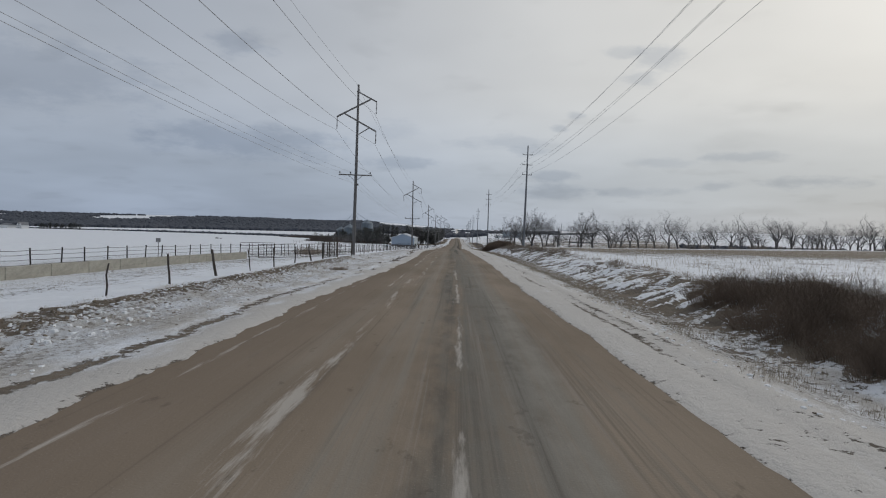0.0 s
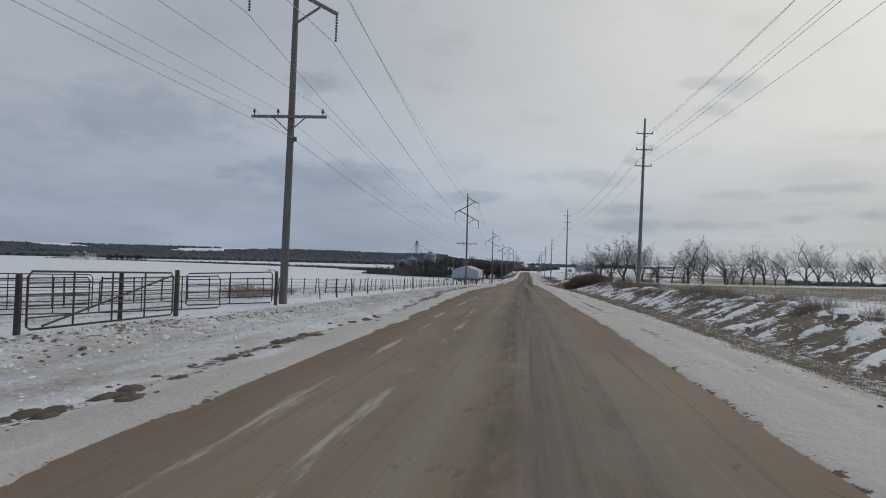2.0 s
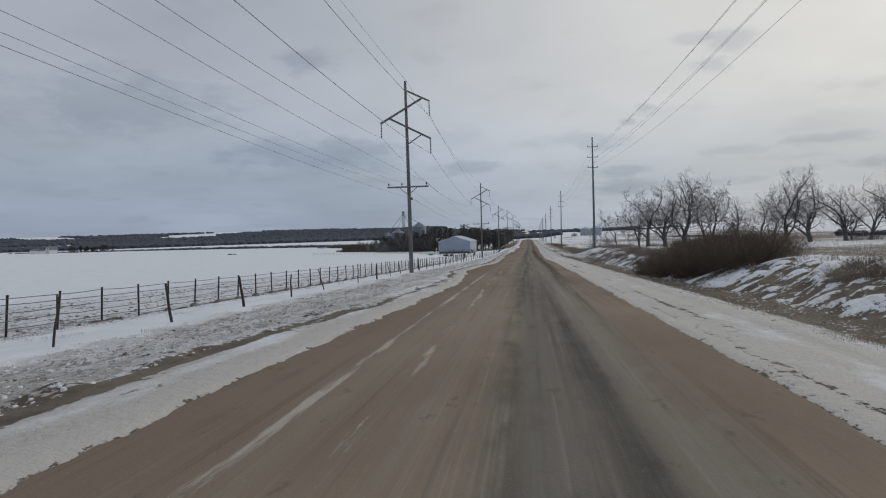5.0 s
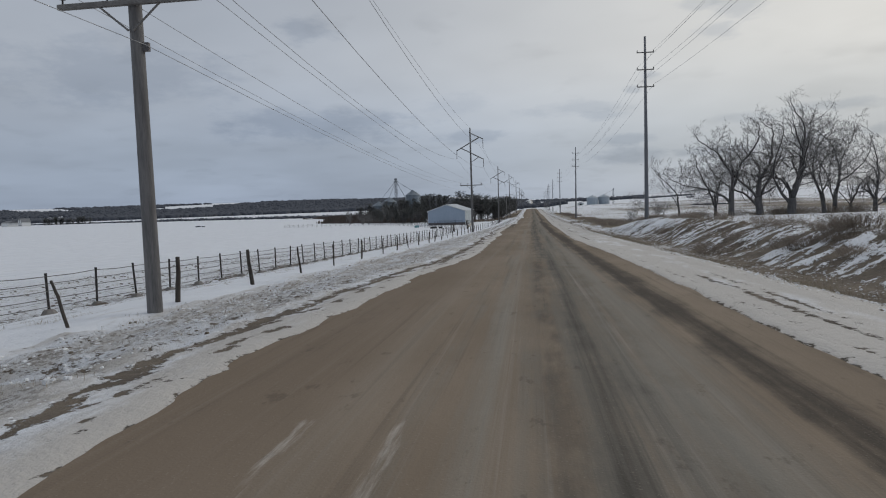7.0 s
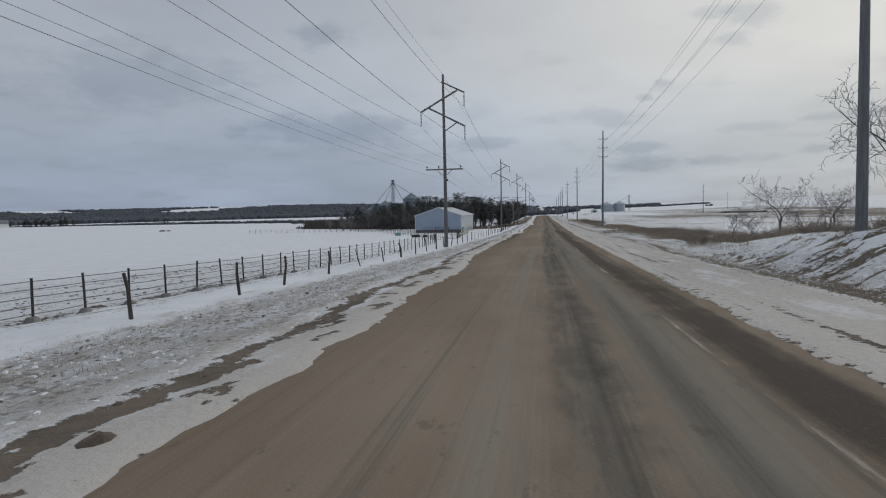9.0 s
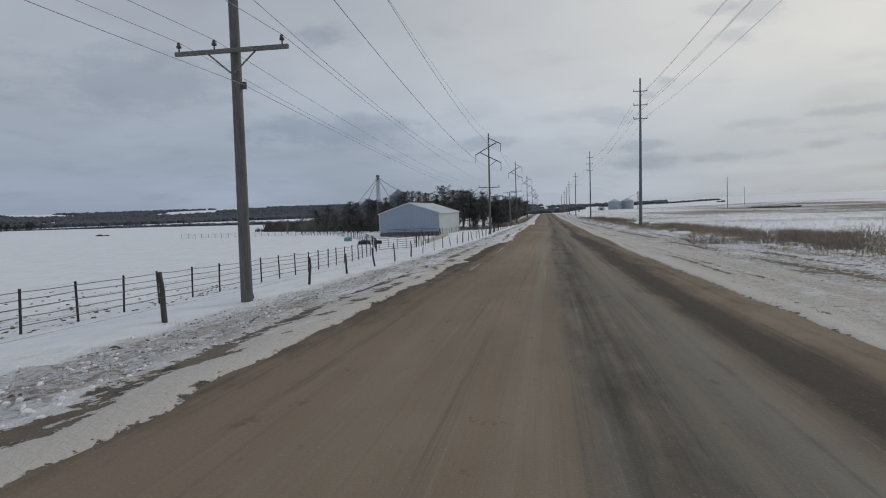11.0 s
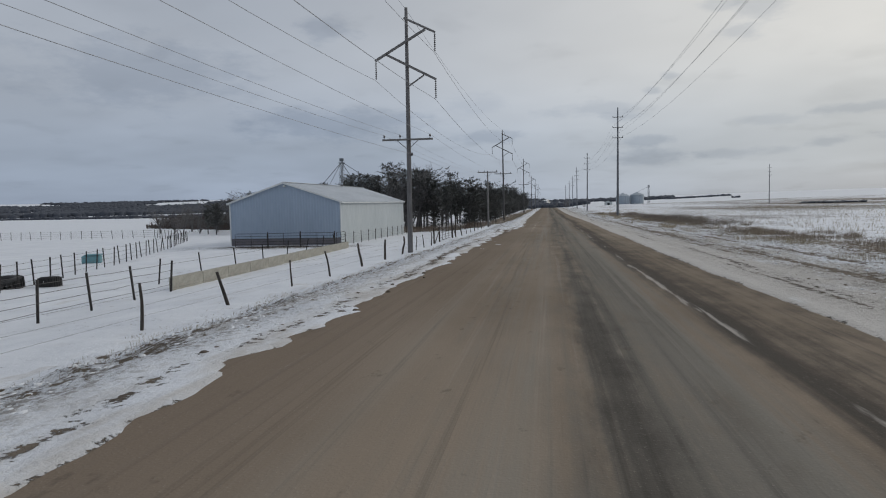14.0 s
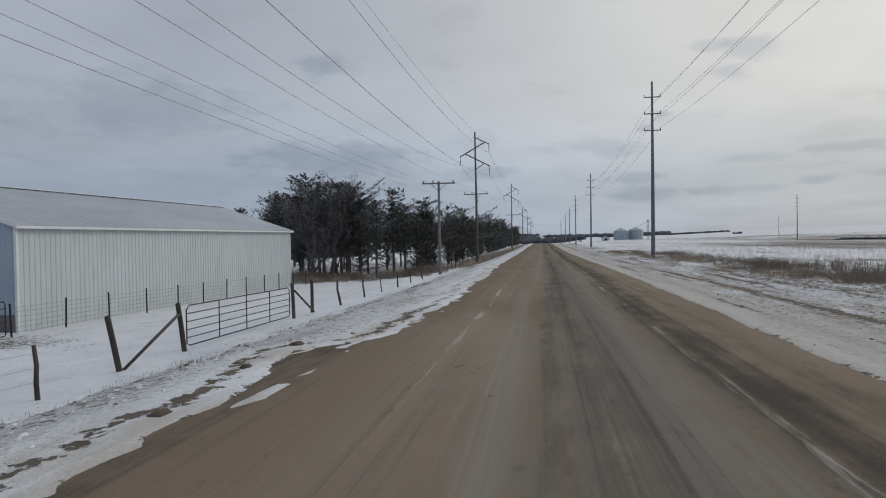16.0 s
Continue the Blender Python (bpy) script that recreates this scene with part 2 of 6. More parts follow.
def road_material():
    n = Nodes("dirty_asphalt")
    wob = n.math("MULTIPLY", n.math("SUBTRACT", n.noise(1.0, 3, 0.55, (0.12, 0.03, 1), shift=3.3), 0.5), 0.9)
    ripple = n.math("MULTIPLY", n.math("SUBTRACT", n.noise(1.0, 4, 0.6, (0.6, 0.16, 1), shift=6.1), 0.5), 0.35)
    e = n.math("ADD", n.attr("lane"), n.math("ADD", wob, ripple))
    wet = n.attr("wet")

    def band(middle, core, rim):
        """1 within the core's half width of a line along the road, 0 past the rim."""
        return n.ramp(n.math("ABSOLUTE", n.math("SUBTRACT", e, middle)), core, rim, 1.0, 0.0)

    wide = n.noise(1.0, 5, 0.62, (2.4, 0.03, 1))
    narrow = n.noise(1.0, 5, 0.64, (6.2, 0.06, 1), shift=7.0)
    hair = n.noise(1.0, 4, 0.7, (24.0, 0.16, 1), shift=19.0)
    patch = n.noise(0.35, 4, 0.6, (1, 0.3, 1), shift=12.0)
    blot = n.noise(1.6, 5, 0.7, (1, 0.4, 1), shift=23.0)
    stone = n.noise(42, 2, 0.6)
    grit = n.noise(9, 4, 0.7, (1, 0.5, 1), shift=2.0)
    dust = n.mix(n.ramp(patch, 0.3, 0.7), (0.184, 0.146, 0.109), (0.256, 0.209, 0.161))
    tar = n.mix(n.ramp(blot, 0.3, 0.7), (0.130, 0.120, 0.103), (0.215, 0.200, 0.173))
    drawn = n.math("ADD", n.math("MULTIPLY", wide, 0.5), n.math("ADD", n.math("MULTIPLY", narrow, 0.26), n.math("ADD", n.math("MULTIPLY", hair, 0.06), n.math("MULTIPLY", blot, 0.18))))
    worn = n.math("ADD", n.math("MULTIPLY", band(0.75, 0.2, 1.9), 0.24), n.math("MULTIPLY", band(-1.1, 0.2, 0.8), 0.10))
    col = n.mix(n.ramp(n.math("ADD", drawn, worn), 0.56, 0.80), dust, tar)
    # thin dark and pale lines drawn out by wheels
    col = n.mix(n.math("MULTIPLY", n.ramp(n.math("ADD", n.math("MULTIPLY", narrow, 0.6), n.math("MULTIPLY", hair, 0.4)), 0.52, 0.64), 0.42), col, (0.100, 0.084, 0.069))
    pale = n.ramp(n.math("ADD", n.math("MULTIPLY", n.noise(1.0, 5, 0.66, (6.0, 0.045, 1), shift=37.0), 0.62), n.math("MULTIPLY", hair, 0.38)), 0.53, 0.66)
    col = n.mix(n.math("MULTIPLY", pale, n.math("MULTIPLY_ADD", band(0.2, 0.6, 2.4), 0.26, 0.20)), col, (0.31, 0.275, 0.235))
    # dust swept pale beside the wheel tracks, and the browner outer lanes
    swept = n.math("ADD", n.math("MULTIPLY", band(-0.65, 0.05, 0.42), 0.75), n.math("ADD", n.math("MULTIPLY", band(1.3, 0.04, 0.34), 0.8), n.math("MULTIPLY", band(-1.9, 0.05, 0.40), 0.4)))
    col = n.mix(n.math("MULTIPLY", swept, n.ramp(n.math("ADD", n.math("MULTIPLY", wide, 0.6), n.math("MULTIPLY", narrow, 0.4)), 0.36, 0.62, 0.0, 0.62)), col, (0.285, 0.262, 0.222))
    col = n.mix(n.math("MULTIPLY", n.ramp(e, -3.4, -1.2, 1.0, 0.0), n.ramp(patch, 0.25, 0.65, 0.15, 0.6)), col, (0.150, 0.116, 0.089))
    col = n.mix(n.math("MULTIPLY", band(0.15, 0.05, 0.95), n.ramp(blot, 0.35, 0.65, 0.0, 0.42)), col, (0.098, 0.090, 0.077))
    # the broken seam along the middle, and damp bands
    seam = n.math("MULTIPLY", band(-0.05, 0.05, 0.24), n.ramp(n.noise(1.0, 4, 0.65, (2.5, 0.5, 1), shift=44.0), 0.40, 0.64))
    col = n.mix(n.math("MULTIPLY", seam, 0.42), col, (0.060, 0.053, 0.046))
    damp = n.ramp(n.math("ADD", wet, n.math("MULTIPLY", n.math("SUBTRACT", n.math("ADD", n.math("MULTIPLY", drawn, 0.75), n.math("MULTIPLY", blot, 0.25)), 0.5), 2.3)), 0.16, 0.78)
    col = n.mix(n.math("MULTIPLY", damp, 0.88), col, (0.050, 0.044, 0.038))
    spots = n.ramp(n.noise(3.2, 4, 0.7, (1, 0.45, 1), shift=71.0), 0.62, 0.70)
    col = n.mix(n.math("MULTIPLY", spots, 0.4), col, (0.085, 0.070, 0.056))
    chips = n.ramp(stone, 0.62, 0.72)
    col = n.mix(n.math("MULTIPLY", chips, 0.22), col, (0.36, 0.32, 0.27))
    line = n.attr("paint")
    show = n.ramp(n.math("ADD", line, n.math("MULTIPLY", n.math("SUBTRACT", n.noise(2.0, 5, 0.72, (2.2, 0.16, 1), shift=17.0), 0.5), 2.0)), 0.36, 0.74)
    col = n.mix(n.math("MULTIPLY", show, 0.72), col, (0.44, 0.41, 0.37))
    rough = n.math("SUBTRACT", 0.9, n.math("MULTIPLY", damp, 0.05))
    relief = n.math("ADD", n.math("MULTIPLY", stone, 0.5), n.math("ADD", n.math("MULTIPLY", grit, 0.6), n.math("MULTIPLY", narrow, 0.8)))
    return n.done(col, rough, relief, 0.5, 0.02, spec=0.06)


GROUND, ROAD = ground_material(), road_material()
POLE_WOOD = mottled("weathered_pole_wood", (0.084, 0.082, 0.083), (0.172, 0.166, 0.165), 3.0, 0.85, (3, 3, 0.25), 0.5, 0.01, vary=0.25)
GREY_POLE = mottled("bluish_weathered_pole", (0.108, 0.114, 0.126), (0.195, 0.203, 0.220), 3.0, 0.8, (3, 3, 0.25), 0.5, 0.01, vary=0.25)
ARM_WOOD = mottled("grey_arm_wood", (0.115, 0.110, 0.107), (0.205, 0.195, 0.188), 4.0, 0.85, (1, 1, 1), 0.4, 0.006)
POST_WOOD = mottled("old_post_wood", (0.030, 0.025, 0.022), (0.082, 0.068, 0.058), 5.0, 0.9, (2, 2, 0.3), 0.5, 0.01, vary=0.5)
STEEL_POST = mottled("rusty_steel", (0.012, 0.011, 0.011), (0.036, 0.029, 0.026), 6.0, 0.7, vary=0.4)
RUST_PIPE = mottled("rusty_pipe", (0.024, 0.021, 0.021), (0.066, 0.049, 0.040), 5.0, 0.7, vary=0.2)
GREY_PIPE = mottled("grey_pipe", (0.20, 0.20, 0.20), (0.33, 0.32, 0.31), 4.0, 0.55, metal=0.3)
INSULATOR = mottled("dark_glazed_insulator", (0.05, 0.045, 0.045), (0.10, 0.09, 0.09), 9.0, 0.35)
WIRE = mottled("weathered_aluminium_wire", (0.24, 0.25, 0.265), (0.34, 0.345, 0.355), 2.0, 0.6)
FENCE_WIRE = mottled("fence_wire", (0.060, 0.057, 0.056), (0.11, 0.10, 0.095), 2.0, 0.6)
CONCRETE = mottled("stained_concrete", (0.25, 0.24, 0.205), (0.39, 0.375, 0.325), 1.3, 0.9, (1, 1, 2), 0.35, 0.01)
BARK = mottled("grey_brown_bark", (0.068, 0.066, 0.068), (0.150, 0.142, 0.140), 4.0, 0.9, (1, 1, 0.4), 0.5, 0.01, vary=0.3)
TWIG = mottled("brown_twigs", (0.085, 0.062, 0.046), (0.18, 0.135, 0.10), 2.0, 0.9, vary=0.4)
CEDAR = mottled("dark_cedar_foliage", (0.050, 0.056, 0.056), (0.112, 0.113, 0.104), 1.1, 0.85, vary=0.35)
THICKET = mottled("pale_brown_thicket", (0.155, 0.128, 0.104), (0.32, 0.27, 0.22), 2.0, 0.9, vary=0.4)
CROWN = mottled("grey_brown_twigs", (0.105, 0.100, 0.102), (0.190, 0.180, 0.176), 2.0, 0.9, vary=0.3)
FOOTING = mottled("crusted_concrete_footing", (0.13, 0.12, 0.11), (0.26, 0.245, 0.23), 5.0, 0.95)
BRUSH = mottled("brown_bare_brush", (0.062, 0.050, 0.043), (0.125, 0.102, 0.086), 0.35, 0.95)
# the blue-grey of distant haze is mixed into this base colour
HAZED_WOODS = mottled("haze_tinted_woods", (0.050, 0.057, 0.073), (0.078, 0.086, 0.104), 0.02, 0.95)
GRASS = mottled("dead_grass", (0.20, 0.165, 0.12), (0.40, 0.34, 0.25), 1.5, 0.9)
STALK = mottled("corn_stubble", (0.27, 0.22, 0.14), (0.46, 0.39, 0.27), 1.0, 0.9)
CLOD = mottled("frozen_mud", (0.05, 0.040, 0.032), (0.13, 0.10, 0.075), 6.0, 0.95)
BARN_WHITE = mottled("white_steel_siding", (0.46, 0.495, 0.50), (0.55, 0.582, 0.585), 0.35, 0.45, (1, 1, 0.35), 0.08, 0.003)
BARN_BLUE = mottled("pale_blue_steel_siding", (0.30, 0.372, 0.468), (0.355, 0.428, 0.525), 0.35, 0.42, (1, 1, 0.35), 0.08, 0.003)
BARN_ROOF = mottled("galvanised_roof", (0.33, 0.365, 0.41), (0.44, 0.475, 0.52), 0.5, 0.40, (1, 0.3, 1), 0.1, 0.003, metal=0.35)
TRIM = mottled("white_trim", (0.60, 0.62, 0.62), (0.72, 0.73, 0.72), 1.0, 0.45)
WAINSCOT = mottled("mud_stained_wainscot", (0.10, 0.10, 0.115), (0.17, 0.155, 0.16), 1.2, 0.8)
BIN_STEEL = mottled("galvanised_bin_steel", (0.125, 0.155, 0.185), (0.20, 0.235, 0.27), 0.4, 0.45, (1, 1, 0.2), 0.2, 0.02, metal=0.4)
PALE_STEEL = mottled("bright_galvanised_steel", (0.27, 0.32, 0.37), (0.38, 0.43, 0.48), 0.4, 0.45, (1, 1, 0.2), 0.2, 0.02, metal=0.2)
TOWER_STEEL = mottled("grey_tower_steel", (0.10, 0.115, 0.13), (0.17, 0.185, 0.20), 2.0, 0.5, metal=0.4)
RUBBER = mottled("black_rubber", (0.014, 0.014, 0.015), (0.035, 0.034, 0.034), 6.0, 0.75)
TEAL = mottled("faded_teal_plastic", (0.10, 0.23, 0.26), (0.15, 0.31, 0.34), 3.0, 0.5)
CRUST = mottled("crusted_snow", (0.60, 0.61, 0.63), (0.78, 0.79, 0.81), 3.0, 0.75, vary=0.1)
TUSSOCK = mottled("matted_dead_grass", (0.085, 0.068, 0.052), (0.24, 0.195, 0.145), 7.0, 0.95, strength=0.8, dist=0.03)
WEED = mottled("brown_winter_weeds", (0.185, 0.148, 0.112), (0.36, 0.30, 0.228), 1.2, 0.9)
HOUSE_WALL = mottled("white_clapboard", (0.62, 0.62, 0.62), (0.74, 0.74, 0.73), 1.0, 0.7)
HOUSE_ROOF = mottled("grey_shingle", (0.13, 0.14, 0.15), (0.22, 0.22, 0.23), 1.0, 0.9)
DARK_GLASS = mottled("dark_window_pane", (0.02, 0.025, 0.03), (0.04, 0.045, 0.05), 1.0, 0.15)


# ---- building blocks ----
class Shape:
    """Gathers vertices and faces for one mesh."""

    def __init__(self):
        self.v, self.f = [], []

    def add(self, verts, faces):
        k = len(self.v)
        self.v.extend(verts)
        self.f.extend([tuple(i + k for i in face) for face in faces])
        return self

    def box(self, x0, x1, y0, y1, z0, z1, m=None, bevel=0.0):
        if bevel:
            e = bevel
            ring = lambda z, s: [(x0 + s, y0 + e + s * 0, z), (x0 + e, y0 + s, z), (x1 - e, y0 + s, z), (x1 - s, y0 + e, z), (x1 - s, y1 - e, z), (x1 - e, y1 - s, z), (x0 + e, y1 - s, z), (x0 + s, y1 - e, z)]
            vs = ring(z0, e) + ring(z0 + e, 0) + ring(z1 - e, 0) + ring(z1, e)
            fs = [tuple(range(7, -1, -1)), tuple(range(24, 32))]
            for r in range(3):
                for i in range(8):
                    fs.append((r * 8 + i, r * 8 + (i + 1) % 8, r * 8 + 8 + (i + 1) % 8, r * 8 + 8 + i))
        else:
            vs = [(x, y, z) for z in (z0, z1) for y in (y0, y1) for x in (x0, x1)]
            fs = [(0, 2, 3, 1), (4, 5, 7, 6), (0, 1, 5, 4), (2, 6, 7, 3), (0, 4, 6, 2), (1, 3, 7, 5)]
        if m is not None:
            vs = [tuple(m @ Vector(p)) for p in vs]
        return self.add(vs, fs)

    def tube(self, a, b, ra, rb=None, sides=6, caps=True):
        rb = ra if rb is None else rb
        a, b = Vector(a), Vector(b)
        d = b - a
        if d.length < 1e-6:
            return self
        d.normalize()
        s = d.cross(Vector((0, 0, 1)) if abs(d.z) < 0.9 else Vector((1, 0, 0))).normalized()
        u = s.cross(d)
        vs = []
        for p, r in ((a, ra), (b, rb)):
            for i in range(sides):
                w = 2 * math.pi * i / sides
                q = p + s * (r * math.cos(w)) + u * (r * math.sin(w))
                vs.append((q.x, q.y, q.z))
        fs = [(i, (i + 1) % sides, sides + (i + 1) % sides, sides + i) for i in range(sides)]
        if caps:
            fs += [tuple(range(sides - 1, -1, -1)), tuple(range(sides, 2 * sides))]
        return self.add(vs, fs)

    def path(self, pts, radii, sides=6):
        """A tube through several points."""
        ring0 = None
        k = len(self.v)
        n = len(pts)
        for j, p in enumerate(pts):
            p = Vector(p)
            d = (Vector(pts[min(j + 1, n - 1)]) - Vector(pts[max(j - 1, 0)])).normalized()
            s = d.cross(Vector((0, 0, 1)) if abs(d.z) < 0.9 else Vector((1, 0, 0))).normalized()
            u = s.cross(d)
            r = radii[j] if isinstance(radii, (list, tuple)) else radii
            for i in range(sides):
                w = 2 * math.pi * i / sides
                q = p + s * (r * math.cos(w)) + u * (r * math.sin(w))
                self.v.append((q.x, q.y, q.z))
        for j in range(n - 1):
            for i in range(sides):
                self.f.append((k + j * sides + i, k + j * sides + (i + 1) % sides, k + (j + 1) * sides + (i + 1) % sides, k + (j + 1) * sides + i))
        if sides > 3:
            self.f.append(tuple(k + i for i in range(sides - 1, -1, -1)))
            self.f.append(tuple(k + (n - 1) * sides + i for i in range(sides)))
        return self

    def lathe(self, profile, cx=0, cy=0, sides=16):
        """A turned body; profile: (radius, z) from below."""
        k = len(self.v)
        for r, z in profile:
            for i in range(sides):
                w = 2 * math.pi * i / sides
                self.v.append((cx + r * math.cos(w), cy + r * math.sin(w), z))
        for j in range(len(profile) - 1):
            for i in range(sides):
                self.f.append((k + j * sides + i, k + j * sides + (i + 1) % sides, k + (j + 1) * sides + (i + 1) % sides, k + (j + 1) * sides + i))
        self.f.append(tuple(k + i for i in range(sides - 1, -1, -1)))
        self.f.append(tuple(k + (len(profile) - 1) * sides + i for i in range(sides)))
        return self

    def mesh(self, name, material, smooth=False):
        me = bpy.data.meshes.new(name)
        me.from_pydata(self.v, [], self.f)
        me.materials.append(material)
        if smooth:
            me.polygons.foreach_set("use_smooth", [True] * len(me.polygons))
        me.update()
        return me


def part(name, shape, material, parent, label="", smooth=False, at=None):
    """Links a shape (or a ready mesh) as one mesh object under a thing or under a part."""
    me = shape if isinstance(shape, bpy.types.Mesh) else shape.mesh(name, material, smooth)
    ob = new(name, me)
    ob.parent = parent
    if at is not None:
        ob.matrix_basis = at
    if label:
        ob["label"] = label
    return ob


def thing(name, label, category, m=None, group="", kind="", mesh=None):
    ob = tagged(new(name, mesh), label, category, group, kind)
    if m is not None:
        ob.matrix_basis = m
    return ob


# ---- the lie of the land ----
ROAD_Z = [(-400, 5.9), (-150, 4.9), (-60, 3.9), (0, 3.22), (50, 2.70), (100, 1.75), (150, 0.52), (200, -0.70), (250, -1.72), (300, -2.41),
          (350, -2.93), (420, -3.52), (520, -3.86), (600, -4.02), (700, -4.9), (1000, -6.6), (1600, -7.4), (3000, -8.0), (6000, -8.0)]
POLE_DROP = [(-50, -.25), (100, -.33), (151, -.37), (236, -.73), (323, -1.25), (380, -1.2), (450, -.8), (700, -.5)]
FIELD_DROP = [(-50, -.6), (60, -.7), (175, -1.15), (300, -1.75), (345, -1.78), (450, -1.85), (700, -1.4)]
BANK = [(-50, .45), (20, .34), (40, .32), (52, .36), (63, .5), (76, .68), (88, .68), (106, .76), (130, .8), (160, .88), (185, 1.08), (199, 1.05), (208, .72), (217, .08), (240, .05), (300, 0.03), (400, 0.1), (900, .2)]
CENTRE = [(-60, .45), (20, .45), (80, .05), (140, -.35), (200, -.6), (260, -.45), (330, -.15), (500, -.1), (900, 0)]


def curve(tab, v):
    """A smooth curve through a short table."""
    if v <= tab[0][0]:
        return tab[0][1]
    if v >= tab[-1][0]:
        return tab[-1][1]
    n = len(tab)
    for i in range(n - 1):
        (a, p), (b, q) = tab[i], tab[i + 1]
        if v <= b:
            m0 = (q - tab[i - 1][1]) / (b - tab[i - 1][0]) if i else (q - p) / (b - a)
            m1 = (tab[i + 2][1] - p) / (tab[i + 2][0] - a) if i + 2 < n else (q - p) / (b - a)
            h = b - a
            s = (v - a) / h
            return (2 * s**3 - 3 * s**2 + 1) * p + (s**3 - 2 * s**2 + s) * h * m0 + (3 * s**2 - 2 * s**3) * q + (s**3 - s**2) * h * m1


def step(a, b, v):
    s = min(1.0, max(0.0, (v - a) / (b - a)))
    return s * s * (3 - 2 * s)


rows_at = {}


def row(y):
    """What the land does along one line across the road, remembered."""
    k = round(y, 3)
    if k not in rows_at:
        rows_at[k] = (curve(ROAD_Z, y), curve(POLE_DROP, y), curve(FIELD_DROP, y), curve(BANK, y), curve(CENTRE, y))
    return rows_at[k]


def n3(x, y, z=0.0):
    return noise.noise(Vector((x, y, z)))


LEFT_EDGE = [(-60, 3.7), (15, 3.75), (22, 3.65), (28, 3.45), (40, 3.15), (48, 3.0), (58, 3.0), (66, 3.25), (75, 3.35), (84, 3.7), (106, 3.6), (126, 3.0), (133, 3.12), (139, 3.5), (144, 4.05), (150, 3.85), (156, 3.6),
             (163, 3.0), (168, 2.8), (182, 2.85), (192, 3.0), (197, 2.9), (208, 3.5), (232, 3.7), (244, 3.65), (256, 3.75), (264, 3.0), (273, 3.3), (289, 3.5), (314, 3.55), (322, 3.5), (327, 3.55), (330.7, 3.95), (331.7, 3.05), (336, 2.95), (339, 2.8), (346, 3.0), (400, 3.8), (900, 4.0)]
RIGHT_EDGE = [(-60, 2.8), (12, 2.85), (30, 2.62), (50, 2.72), (76, 2.68), (100, 2.85), (147, 3.02), (160, 3.1), (177, 2.82), (192, 2.75), (205, 3.0), (222, 3.1), (248, 3.17), (262, 3.35), (280, 3.35), (300, 3.45), (330, 3.58), (345, 3.7), (420, 3.6), (900, 3.6)]
edge_at = {}


def edges(y):
    """Where the snow meets the asphalt, from the road's middle: left, right; and how far past the left edge the mud track runs."""
    k = round(y, 3)
    if k not in edge_at:
        left = curve(LEFT_EDGE, y) + 0.16 * n3(y * 0.16, 7.7) + 0.20 * n3(y * 0.55, 2.2) + 0.13 * n3(y * 1.9, 4.2) + step(225, 240, y) * (0.22 * n3(y * 0.8, 12.2) + 0.16 * n3(y * 1.4, 22.0))
        right = curve(RIGHT_EDGE, y) + 0.10 * n3(y * 0.07, 5.3) + 0.10 * n3(y * 0.4, 9.1) + 0.06 * n3(y * 1.6, 3.2)
        mud = 0.95 + 0.55 * step(76, 86, y) * (1 - step(108, 120, y)) + 0.30 * n3(y * 0.07, 14.0) + 0.12 * n3(y * 0.45, 3.0) - 0.5 * step(258, 270, y)
        edge_at[k] = (left, right, mud)
    return edge_at[k]


def dip(y):
    """How far the road drops out of sight past its last crest."""
    return -(0.9 * step(615, 710, y) + 3.6 * step(690, 1000, y)) * (1 - step(1500, 2200, y))


def base_height(x, y):
    """The land without its small relief."""
    zr, p, f, b, c = row(y)
    if x < 0:
        u = -x
        d = -0.03 * step(0, 4, u) + (p + 0.03) * step(4.4, 9.6, u)
        d += 0.28 * math.exp(-((u - 7.2) / 1.1) ** 2) * (1 - step(50, 64, y))
        d += (f - p) * step(9.9, 17, u)
        z = zr + d
        k = step(22, 110, u)
        z = z * (1 - k) + (0.4 * zr - 4.0) * k - 2.5 * step(150, 900, u)
    else:
        if x > 11 and 190 < y < 240:
            b = curve(BANK, y - 6 * step(11, 15, x))
        d = -0.03 * step(0, 4, x) - 0.26 * step(4.6, 6.3, x) * step(0.02, 0.3, b) + (b + 0.26 * step(0.02, 0.3, b)) * step(6.3, 10.5, x)
        z = zr + d + 0.25 * step(12, 60, x) * (1 - 0.7 * step(200, 212, y)) + 1.3 * step(40, 120, x) * (1 - step(215, 260, y))
    if y > 610:
        z += dip(y) * (1 - step(18, 70, abs(x)))
    r = math.hypot(x, y - 150)
    if r > 300:
        side = step(30, 400, abs(x))
        if x < 0:
            z += 36 * step(1250, 2700, r) * (0.35 + 0.65 * side) + 10 * step(900, 2600, r) * n3(x * 0.0011, y * 0.0011, 3.0) * side
        else:
            z += 17 * step(420, 1700, r) * step(0.02, 0.40, x / r) + 12 * step(1500, 3200, r)
    return z


